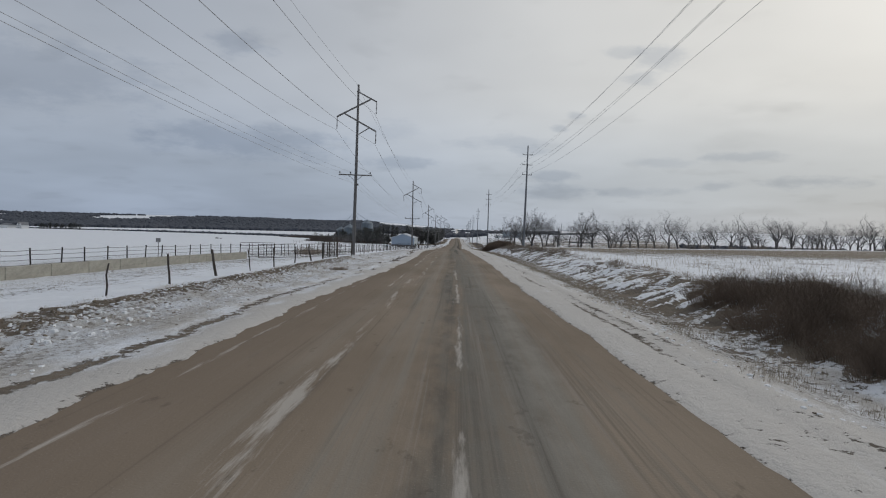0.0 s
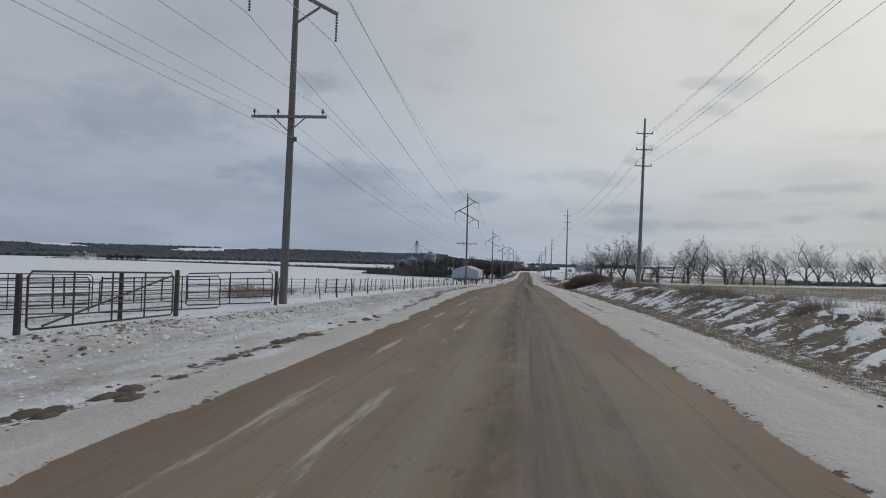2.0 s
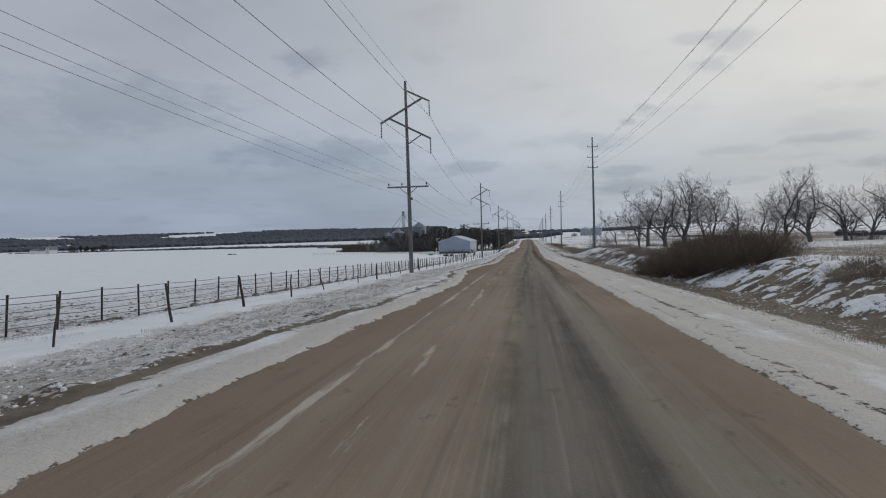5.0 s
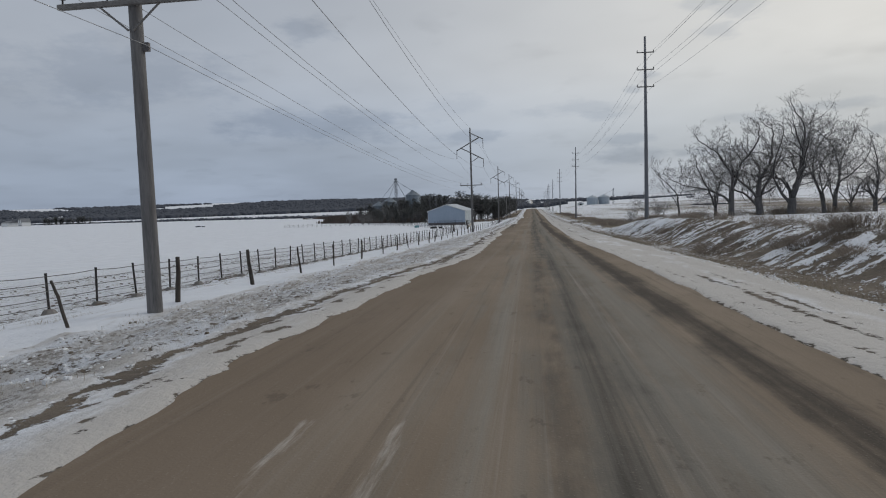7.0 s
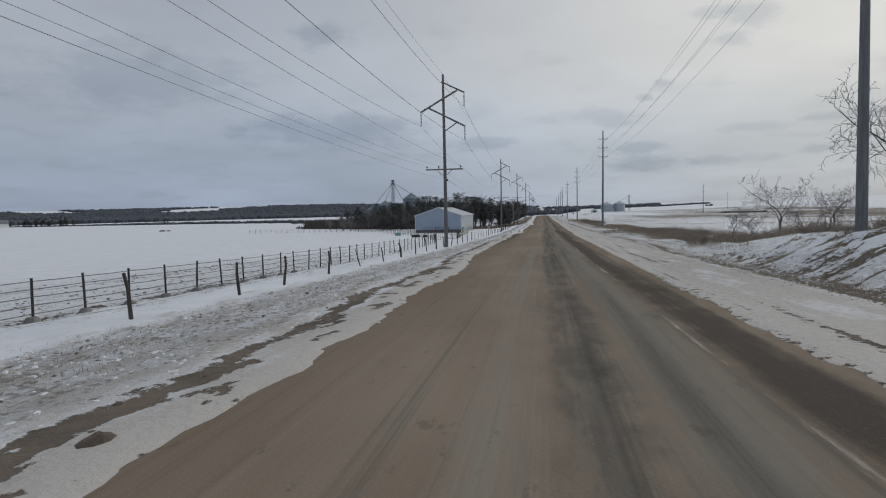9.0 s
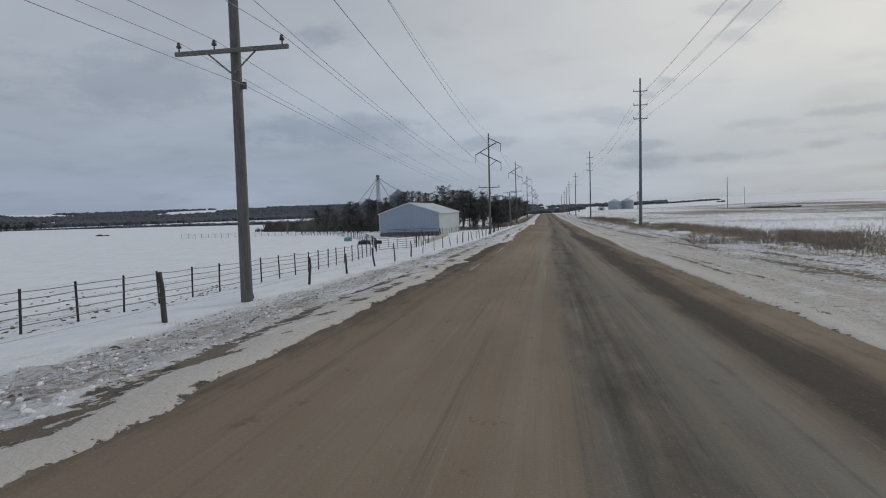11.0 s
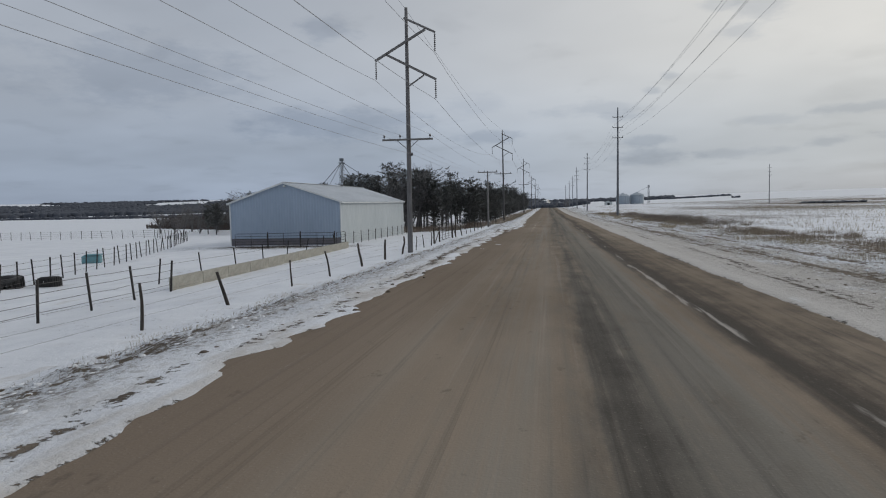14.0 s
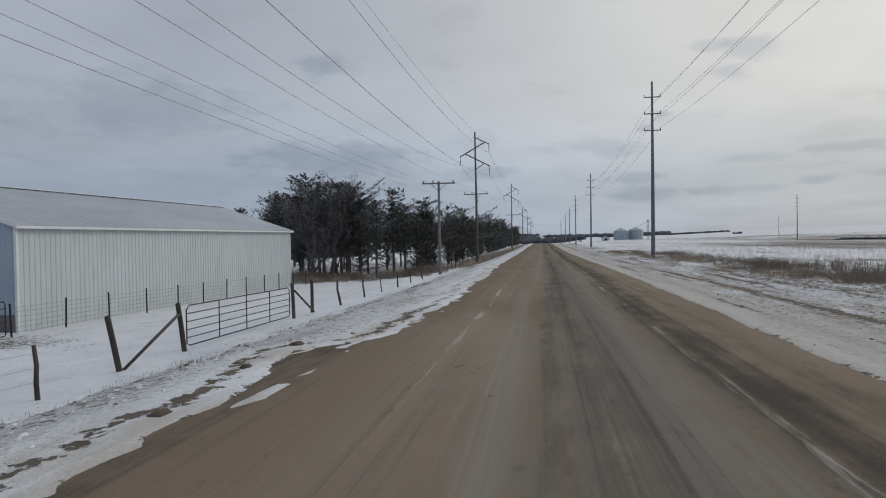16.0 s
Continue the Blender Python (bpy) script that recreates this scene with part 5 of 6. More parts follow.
def far_shed(x, y):
    """A small gabled shed with a dark panel for its doorway's shade, its gable to the road."""
    h = thing("farm_shed", "small pale shed with a dark-panelled doorway beside grain bins", "shed", pose(x, y, laid(x, y) - 0.1))
    body = Shape().box(-3.6, 3.6, 0, 8, -0.3, 2.6)
    body.add([(-3.6, 0, 2.6), (3.6, 0, 2.6), (0, 0, 4.3), (-3.6, 8, 2.6), (3.6, 8, 2.6), (0, 8, 4.3)], [(0, 1, 2), (5, 4, 3)])
    part("wall", body, BARN_WHITE, h)
    roof = Shape()
    for a in (-4.0, 4.0):
        roof.add([(0, -.3, 4.35), (a, -.3, 2.45), (a, 8.3, 2.45), (0, 8.3, 4.35), (0, -.3, 4.5), (a, -.3, 2.6), (a, 8.3, 2.6), (0, 8.3, 4.5)], [(0, 1, 2, 3), (7, 6, 5, 4), (0, 4, 5, 1), (2, 6, 7, 3), (1, 5, 6, 2)])
    part("roof", roof, BARN_WHITE, h)
    # no opening here: a near-black slab gives the unlit inside
    part("doorway", Shape().box(-1.3, 1.3, -0.08, 0.05, -0.2, 2.3), DARK_GLASS, h, "dark panel painted as the shade inside a doorway")


far_shed(62, 985)


def grain_tower(x, y, top, r, label, spouts):
    z = laid(x, y)
    leg = thing("grain_elevator", label, "grain elevator", pose(x, y, z))
    h = top - z
    for sx in (-1, 1):
        for sy in (-1, 1):
            part("tower_leg", Shape().tube((sx * r, sy * r, 0), (sx * r * 0.55, sy * r * 0.55, h - 1.2), 0.06), TOWER_STEEL, leg)
    n = max(4, round(h / 3))
    for k in range(n):
        za, zb = (h - 1.2) * k / n, (h - 1.2) * (k + 1) / n
        for sx in (-1, 1):
            part("tower_brace", Shape().tube((sx * r, -r, za), (-sx * r * 0.9, -r, zb), 0.035), TOWER_STEEL, leg)
            part("tower_brace", Shape().tube((sx * r, -r, za), (sx * r, r, zb), 0.035), TOWER_STEEL, leg)
    part("bucket_trunk", Shape().box(-0.30, -0.14, -0.14, 0.14, 0, h - 0.8, None, 0.02), TOWER_STEEL, leg)
    part("bucket_trunk", Shape().box(0.14, 0.30, -0.14, 0.14, 0, h - 0.8, None, 0.02), TOWER_STEEL, leg)
    part("head", Shape().box(-0.8, 0.8, -0.6, 0.6, h - 1.1, h, None, 0.15), TOWER_STEEL, leg)
    part("platform", Shape().box(-1.3, 1.3, -1.1, 1.1, h - 2.0, h - 1.85, None, 0.02), TOWER_STEEL, leg)
    for ex, ey, ez in spouts:
        part("spout", Shape().tube((0, 0, h - 1.4), (ex, ey, ez), 0.12, sides=8), TOWER_STEEL, leg)
    return leg


grain_tower(-84, 541, 18.5, 1.0, "steel grain leg tower with sloping spouts above bins", [(11.0, -4.5, 16.0), (-1.6, -12.6, 12.2), (-9.0, -7.5, 9.9), (6, 10, 8.0)])
grain_tower(103, 990, 13.6, 1.1, "distant steel grain leg beside pale bins", [(-11.0, 4.0, 12.0)])


# ---- trees ----
def bare_tree(seed, tall, limbs, levels, thick, trunk_share=0.25, lean=0.0, full=1.0, reach=1.0):
    """A leafless tree: a short stout trunk that forks low, long sinuous rising limbs, crooked branches and fine twigs.
    limbs: how many main limbs; lean: how far the crown is drawn to +x. Returns two shapes: trunk with limbs, and twigs."""
    rng = random.Random(seed)
    wood, twig = Shape(), Shape()
    wide = 0.25 * tall * reach

    def grow(p, d, length, r, level):
        n = (4, 11, 8, 5, 3, 2)[level]
        gnarl = (0.04, 0.20, 0.33, 0.34, 0.30, 0.3)[level]
        rise = (0.0, 0.02, 0.02, 0.03, 0.04, 0.0)[level]
        pts, radii = [tuple(p)], [r * (1.4 if level == 0 else 1.0)]
        q, v = Vector(p), Vector(d).normalized()
        end = max(0.007, r * (0.80 if level == 0 else 0.20))
        ways = [v]
        bend = Vector((rng.gauss(0, 0.05), rng.gauss(0, 0.05), 0))
        for k in range(n):
            v = (v + bend + Vector((rng.gauss(0, gnarl) + (0.02 * lean if level == 1 else 0), rng.gauss(0, gnarl), rise + rng.gauss(0, gnarl * 0.7)))).normalized()
            off = Vector((q.x - 0.05 * lean * q.z, q.y, 0))
            if level < 4 and off.length > wide:
                v = (v - off.normalized() * min(0.24, 0.12 * (off.length - wide))).normalized()
            if rng.random() < 0.3:
                bend = -bend
            q = q + v * (length / n)
            pts.append(tuple(q))
            ways.append(v)
            radii.append(r + (end - r) * ((k + 1) / n) ** 0.75)
        (wood if level < 3 else twig).path(pts, radii, (10, 7, 5, 3, 3, 3)[level])
        if level >= levels:
            return
        kids = limbs if level == 0 else max(2, round((0, 12, 8, 6, 4)[level] * full * rng.uniform(0.85, 1.2)))
        w = rng.uniform(0, 6.28)
        for k in range(kids):
            f = (1.0 if k < 2 else rng.uniform(0.35, 0.95)) if level == 0 else (1.0 if k == 0 else 0.12 + 0.84 * (k + rng.uniform(-.3, .3)) / kids)
            g = max(0.0, min(1.0, f)) * n
            a = min(n - 1, int(g))
            base = Vector(pts[a]).lerp(Vector(pts[a + 1]), g - a)
            way = ways[a + 1]
            w += (6.283 / kids if level == 0 else 2.4) + rng.uniform(-.5, .5)
            side = way.cross(Vector((math.cos(w), math.sin(w), 0.2))).normalized()
            if level == 0:
                tilt = rng.uniform(0.05, 0.18) if k == 0 else rng.uniform(0.25, 0.62) * reach
                long = (tall * (1 - trunk_share * f)) * (rng.uniform(0.95, 1.05) if k == 0 else rng.uniform(0.70, 0.98))
                rr = r * (0.64 if k == 0 else rng.uniform(0.36, 0.54))
            else:
                tilt = rng.uniform(0.1, 0.3) if k == 0 else rng.uniform(0.55, 1.2)
                long = length * rng.uniform(0.36, 0.60) * (1.25 - 0.65 * f) * (0.8 if level > 2 else 1.0)
                rr = (radii[a] + (radii[a + 1] - radii[a]) * (g - a)) * (rng.uniform(0.38, 0.60) if k else 0.9)
            nd = way * math.cos(tilt) + side * math.sin(tilt)
            grow(base, nd, long, max(0.009, rr), level + 1)

    grow((0, 0, -0.15), (0.03 * lean, rng.gauss(0, .03), 1), tall * trunk_share, thick, 0)
    return wood, twig


def tree_from(name, label, wood, twig, tall, m, group):
    """Scaled so that its top comes to the height asked for."""
    k = tall / max(p[2] for p in twig.v)
    for s in (wood, twig):
        s.v = [(p[0] * k, p[1] * k, p[2] * k) for p in s.v]
    tree = thing(name, label, "tree", m, group)
    part("trunk", wood, BARK, tree, smooth=True)
    part("crown", twig, CROWN, tree)
    return tree


def place_tree(model, x, y, scale, turn, sink=0.1):
    return copy_thing(model, pose(x, y, laid(x, y) - sink, 0, 0, turn) @ Matrix.Scale(1, 4)) if scale == 1 else scaled(copy_thing(model, pose(x, y, laid(x, y) - sink, 0, 0, turn)), scale)


def scaled(ob, k):
    ob.scale = (k, k, k)
    return ob


ROW = "bare trees along the field edge"
row_label = "leafless old field-edge tree with gnarled limbs"
row_models = []
# seed, limbs, trunk's share, fullness, thickness, height, lean, reach; then where the first one stands
for seed, limbs, share, full, thick, tall, lean, reach, x, y, turn in (
        (101, 5, .17, 1.0, .50, 12.6, 0.4, 0.95, 24.0, 203.6, 0), (118, 5, .20, 1.0, .42, 11.3, -0.3, 0.9, 21.2, 203.8, 0), (134, 4, .16, .85, .20, 7.4, -0.2, 0.8, 17.4, 205.0, 0),
        (149, 4, .24, .9, .23, 9.6, 0.0, 0.9, 27.5, 205.0, 150), (165, 4, .22, 0.8, .27, 7.9, 1.0, 1.35, 32.1, 205.0, 20), (181, 5, .20, 0.9, .36, 12.4, 0.0, 1.0, 39.4, 205.0, 300)):
    w, t = bare_tree(seed, tall, limbs, 4, thick, share, lean, full, reach)
    row_models.append(tree_from("bare_tree", row_label, w, t, tall, pose(x, y, laid(x, y) - 0.12, 0, 0, turn), ROW))
w, t = bare_tree(226, 6.7, 4, 4, 0.10, 0.30, -0.3, 0.65, 1.0)
sapling = tree_from("bare_tree", "slender young leafless tree beside a power pole", w, t, 6.8, pose(14.0, 205.3, laid(14.0, 205.3) - 0.1), ROW)
w, t = bare_tree(140, 9.8, 4, 4, 0.30, 0.32, -0.7, 0.95, 0.85)
tree_from("bare_tree", "leafless field-edge tree leaning on a long bowed limb", w, t, 9.8, pose(18.6, 204.0, laid(18.6, 204.0) - 0.12), ROW)
# sparser trees for the far end of the row
light_models = []
for seed, tall, x in ((401, 9.5, 48.0), (402, 11.0, 51.5), (403, 8.2, 54.5)):
    w, t = bare_tree(seed, tall, 5, 4, 0.30, 0.24, 0.0, 0.64, 1.25)
    light_models.append(tree_from("bare_tree", row_label, w, t, tall, pose(x, 205, laid(x, 205) - 0.1, 0, 0, seed), ROW))
rng = random.Random(77)
place_tree(row_models[3], 28.7, 205.6, 1.1, 20)
place_tree(row_models[3], 35.6, 205.2, 0.85, 260)
place_tree(row_models[1], 43.0, 205.4, 1.02, 10)
xs = [57 + 3.1 * k + rng.uniform(-1, 1) for k in range(35)]
for i, x in enumerate(xs):
    y = 205 + rng.uniform(-2.5, 2.5)
    place_tree(light_models[rng.randrange(3)], x, y, rng.choice((0.78, 0.88, 0.96, 1.04, 1.12)) * rng.uniform(0.94, 1.06), rng.uniform(0, 360))
for i in range(22):
    place_tree(light_models[2], 30 + 135 * rng.random(), rng.uniform(206, 213), rng.uniform(0.5, 0.85), rng.uniform(0, 360))
for x, y, k, a in ((12.6, 216.5, 0.62, 30), (11.6, 222.5, 0.40, 130), (13.9, 212.5, 0.42, 220), (14.8, 219.5, 0.36, 300), (10.8, 216.0, 0.30, 80), (12.4, 209.5, 0.36, 160)):
    place_tree(sapling, x, y, k, a)


def bough(s, rng, p, d, long, r):
    """One flat ragged spray of foliage."""
    v = Vector(d).normalized()
    side = v.cross(Vector((rng.uniform(-.5, .5), rng.uniform(-.5, .5), 1))).normalized()
    p = Vector(p)
    k = len(s.v)
    a, b, c, e = p - v * long * 0.25, p + side * r + v * long * 0.2, p + v * long * 0.8 + Vector((0, 0, rng.uniform(-.05, .22) * long)), p - side * r * rng.uniform(.6, 1.1) + v * long * rng.uniform(0.0, 0.4)
    s.v.extend((tuple(a), tuple(b), tuple(c), tuple(e)))
    s.f.extend(((k, k + 1, k + 2), (k, k + 2, k + 3)))


def cedar(seed, tall, wide, clear):
    """An eastern redcedar: bare lower trunk, ragged upswept boughs of dark sprays, an uneven top."""
    rng = random.Random(seed)
    wood, leaf = Shape(), Shape()
    wood.path([(0, 0, -0.2), (0.05, 0, tall * 0.3), (0.1, 0.05, tall * 0.7), (0.08, 0.05, tall * 0.96)], [0.17, 0.14, 0.08, 0.02], 7)
    n = 40
    lump = [rng.uniform(0.40, 1.35) for _ in range(11)]
    tier = [rng.choice((0.45, 0.75, 1.0, 1.3)) for _ in range(9)]
    for i in range(n):
        s = (i / n) ** 0.9
        z = clear + (tall - clear) * s
        full = wide * (0.45 + 1.9 * s) if s < 0.28 else wide * (1 - s) ** 0.38 * 0.98
        w0 = rng.uniform(0, 6.28)
        for k in range(3 if s < 0.8 else 2):
            w = w0 + k * 2.1 + rng.uniform(-.6, .6)
            reach = max(0.4, full * rng.uniform(0.45, 1.2) * lump[int((w % 6.28) / 6.283 * 11 + 3 * s) % 11] * tier[int(s * 8.99)])
            rise = reach * rng.uniform(0.1, 0.75)
            tip = (math.cos(w) * reach, math.sin(w) * reach, min(z + rise, tall * rng.uniform(0.97, 1.05)))
            wood.tube((0.06, 0.03, z), tip, 0.035, 0.01, 3, False)
            m = 7 + int(reach * 8.5)
            for q in range(m):
                f = 0.15 + 0.85 * (q + rng.random()) / m
                pos = (tip[0] * f + rng.gauss(0, .17), tip[1] * f + rng.gauss(0, .17), z + (tip[2] - z) * f ** 1.3 + rng.gauss(0, .09))
                bough(leaf, rng, pos, (math.cos(w) + rng.gauss(0, .6), math.sin(w) + rng.gauss(0, .6), rng.uniform(-0.1, 0.8)), rng.uniform(0.20, 0.50), rng.uniform(0.05, 0.13))
    return wood, leaf


cedar_models = []
for i, (tall, wide, clear) in enumerate(((9.2, 4.3, 2.3), (8.6, 4.6, 2.0), (9.8, 4.0, 2.5), (7.3, 3.9, 0.3), (8.2, 3.7, 0.6))):
    w, l = cedar(300 + i, tall, wide, clear)
    x, y = ((-29.2, 389), (-25.5, 387), (-22.5, 391), (-14.5, 401), (-19.5, 388))[i]
    tree = thing("cedar_tree", "dark evergreen cedar with a ragged crown", "tree", pose(x, y, laid(x, y) - 0.1, 0, 0, 60 * i), "cedars of the shelterbelt")
    part("trunk", w, BARK, tree, smooth=True)
    part("crown", l, CEDAR, tree)
    cedar_models.append(tree)
spots = []
for i in range(9):
    spots.append((-17.5 - 2.7 * i + rng.uniform(-.8, .8), 385.5 + rng.uniform(-2.5, 3.5), rng.choice((0, 1, 2)), rng.choice((0.72, 0.86, 0.95, 1.04, 1.16))))
for i in range(10):
    spots.append((-17 - 3.0 * i + rng.uniform(-1, 1), 395 + rng.uniform(-3, 4), rng.choice((0, 1, 2)), rng.choice((0.8, 0.95, 1.08, 1.2))))
for i in range(12):
    spots.append((-18 - 3.6 * i + rng.uniform(-1, 1), 407 + rng.uniform(-3, 5), rng.choice((0, 1, 4)), rng.uniform(0.8, 1.0) * (1 if i < 7 else 0.8)))
for i in range(44):
    spots.append((-14.2 + rng.uniform(-1.4, 1.2), 396 + 6.5 * i + rng.uniform(-2, 2), rng.choice((3, 4, 3)), rng.choice((0.75, 0.9, 1.05, 1.2))))
for i in range(30):
    spots.append((-19.5 + rng.uniform(-2.5, 2), 418 + 8.5 * i + rng.uniform(-3, 3), rng.choice((0, 1, 2, 4)), rng.uniform(0.85, 1.1)))
for x, y, m, k in ((-46, 384, 3, .75), (-49.5, 389, 4, .6), (-52, 392, 3, .7), (-66, 430, 3, 1.0), (-74, 440, 3, .9), (-80, 452, 3, .6), (-88, 470, 3, .5), (-97, 500, 3, .6), (-106, 515, 3, .5), (-62, 460, 4, 1.15), (-56, 478, 4, 1.2), (-100, 540, 3, .55), (-112, 548, 3, .45),
                   (-60, 500, 3, 1.2), (-66, 510, 3, 1.1), (-78, 505, 3, .8), (-53, 440, 4, .75), (-48, 425, 4, .75), (-116, 545, 3, .4)):
    spots.append((x, y, m, k))
spots = [q for i, q in enumerate(spots) if i > 30 or q[0] > -28.6 - 0.47 * (q[1] - 385.5)] + [(-74, 424, 3, .55), (-71.5, 421, 3, .65), (-68, 423, 3, .8), (-66, 418, 3, .6), (-62.5, 419, 3, .9), (-58, 414, 3, .7), (-55, 417, 3, .85), (-52, 411, 3, .62), (-47.5, 405, 3, .7), (-63, 429, 1, 1.02), (-56, 425, 1, 1.08), (-50, 420, 1, .98), (-59.5, 433, 2, 1.0), (-53, 430, 0, 1.1), (-68, 437, 2, .95), (-40.5, 423, 0, 1.25), (-44, 428, 2, 1.2), (-47.5, 433, 0, 1.3), (-51, 440, 2, 1.15), (-37.5, 419, 1, 1.25), (-62, 446, 4, 1.2), (-75, 436, 3, 1.15), (-78.5, 433, 4, .85), (-39.4, 387, 4, .72), (-60.5, 392, 1, .62), (-57, 396, 0, .66), (-53.5, 393, 1, .78), (-50, 397, 2, .7), (-64, 399, 1, .55), (-67, 404, 3, .7), (-54.7, 381, 1, .62), (-57.8, 384, 0, .55), (-51.8, 383.5, 1, .56), (-36.5, 404, 4, .55), (-47, 410, 4, .6),
    (-37, 386, 1, .74), (-40.5, 384, 0, .70), (-43.5, 386.5, 1, .72), (-46.5, 388, 0, .62), (-49, 385, 1, .55), (-35, 392, 2, .50), (-42, 391, 3, .8),
    (-70, 512, 0, .85), (-74.5, 508, 1, .8), (-80, 514, 2, .72), (-86, 512, 1, .7), (-91, 516, 0, .62), (-63, 503, 1, .9), (-57, 494, 0, .85), (-68, 498, 4, .8), (-77, 520, 0, .8), (-96, 522, 4, .6)]
for x, y, m, k in spots:
    place_tree(cedar_models[m], x, y, k, rng.uniform(0, 360))
for x, y, m, k in ((-23.4, 384.3, 0, .76), (-22, 386, 3, 1.2), (-40, 389, 3, .62), (-28, 393, 2, 1.25), (-25, 397, 4, 1.05), (-50, 386, 1, .62), (-56, 392, 3, .7), (-44, 383, 5, .5), (-61, 400, 0, .7), (-16, 430, 2, 1.0), (-14.5, 520, 4, 1.05), (-68, 420, 5, .5), (-66, 396, 4, .85), (-70, 400, 2, .92), (-73, 394, 2, .75), (-63, 385, 3, .52), (-66.5, 388, 1, .42), (-61, 387, 2, .45), (-118, 552, 3, .6), (-15, 560, 2, 1.1), (16.5, 900, 5, 1.0), (33, 905, 2, .8), (-20, 880, 1, .9)):
    tr = place_tree(row_models[m], x, y, k, rng.uniform(0, 360))
    tagged(tr, "leafless tree among dark farmstead cedars", group="bare trees by the farmstead")


def shrub(seed, tall, wide, n, thick=1.0):
    rng = random.Random(seed)
    s = Shape()
    for i in range(n):
        a, e = rng.uniform(0, 6.28), rng.random() ** 0.6
        bx, by = math.cos(a) * e * wide * 0.55, math.sin(a) * e * wide * 0.55
        h = tall * rng.uniform(0.45, 1.0) * (1 - 0.35 * e)
        ox, oy = bx * 0.5 + rng.gauss(0, .16), by * 0.5 + rng.gauss(0, .16)
        mid = (bx + ox * 0.35, by + oy * 0.35, h * 0.55)
        tip = (bx + ox, by + oy, h)
        s.path([(bx, by, -0.05), mid, tip], [0.009 * thick, 0.006 * thick, 0.002 * thick], 3)
        for k in range(3):
            f = rng.uniform(0.35, 0.95)
            q = (bx + ox * f, by + oy * f, h * f)
            s.path([q, (q[0] + rng.gauss(0, .14), q[1] + rng.gauss(0, .14), q[2] + rng.uniform(.05, .28) * tall)], [0.005 * thick, 0.002 * thick], 3)
    return s


shrub_meshes = [shrub(500 + i, 1.0, 1.5, 150).mesh("shrub", THICKET) for i in range(4)]
rng = random.Random(91)


def put_shrub(x, y, k, flat=1.0):
    ob = thing("shrub", "leafless brown thicket on the roadside bank", "shrub", pose(x, y, laid(x, y) - 0.03, 0, 0, rng.uniform(0, 360)), "shrubs on the bank", mesh=shrub_meshes[rng.randrange(4)])
    ob.scale = (k, k, k * flat * 0.9)
    return ob


for i in range(34):
    put_shrub(9.3 + rng.gauss(0, .7), rng.uniform(131, 168), rng.uniform(0.6, 1.1), 0.7)
for i in range(22):
    put_shrub(10.2 + rng.gauss(0, .7), rng.uniform(14, 128), rng.uniform(0.3, 0.7))
for i in range(40):
    put_shrub(9.9 + rng.gauss(0, .6), rng.uniform(62, 120), rng.uniform(0.4, 0.85))
dense_meshes = [shrub(540 + i, 1.0, 1.5, 420, 0.5).mesh("shrub", TWIG) for i in range(3)]
for i in range(50):
    # two tall thickets that crowd the ditch
    x, y = (rng.uniform(7.2, 10.8), rng.uniform(127, 138)) if i < 28 else (rng.uniform(7.6, 11.0), rng.uniform(11, 22.3))
    ob = thing("shrub", "tall dense dark-twigged thicket crowding the ditch", "shrub", pose(x, y, laid(x, y) - 0.03, 0, 0, rng.uniform(0, 360)), "tall thickets by the ditch", mesh=dense_meshes[i % 3])
    k = rng.uniform(1.35, 1.8) * (1 if x > 8 else 0.8) * (1 if y > 100 else 0.66)
    ob.scale = (k, k, k * rng.uniform(0.9, 1.1))
for i in range(14):
    put_shrub(10.2 + rng.gauss(0, .8), rng.uniform(168, 203), rng.uniform(0.4, 0.9))
for i in range(50):
    put_shrub(11.6 + rng.gauss(0, 1.7), rng.uniform(206, 262), rng.uniform(0.6, 1.5), rng.uniform(0.55, 0.9))


def shrubbery(name, label, category, spots, stems, thick):
    """Many small bushes that nobody could count, in one mesh. spots: x, y, height, width."""
    s = Shape()
    for i, (x, y, h, w) in enumerate(spots):
        one = shrub(560 + i, h, w, stems, thick)
        z = laid(x, y) - 0.03
        s.add([(p[0] + x, p[1] + y, p[2] + z) for p in one.v], one.f)
    return thing(name, label, category, kind="stuff", mesh=s.mesh(name, THICKET))


shrubbery("hedge_brush", "leafless brown brush between far field-edge trees", "brush",
          [(46 + 120 * rng.random(), 204.5 + rng.gauss(0, 1.6), k, 1.5 * k) for k in (rng.uniform(0.9, 1.9) for _ in range(56))], 60, 1.6)
shrubbery("dry_weeds", "dry tan weeds standing in roadside snow", "weeds",
          [(rng.uniform(10.2, 13.8), rng.choice((334, 341, 347, 356, 363, 378, 392)) + rng.gauss(0, 1.8), k, 1.9 * k) for k in (rng.uniform(0.5, 0.95) for _ in range(52))], 60, 0.9)
for i in range(26):
    ob = thing("shrub", "dark leafless brush under cedars", "shrub", pose(-11.5 - 27 * rng.random(), 381 + rng.gauss(0, 1.2), 0, 0, 0, rng.uniform(0, 360)), "brush under the cedars", mesh=dense_meshes[i % 3])
    ob.location.z = laid(ob.location.x, ob.location.y) - 0.03
    ob.scale = [rng.uniform(0.8, 1.3)] * 3
for i in range(16):
    put_shrub(14 + 32 * rng.random(), 204.6 + rng.gauss(0, .9), rng.uniform(0.7, 1.4), 1.1)
for i in range(26):
    put_shrub(-10.5 - rng.random() * 14, rng.uniform(377, 388), rng.uniform(0.8, 1.4))


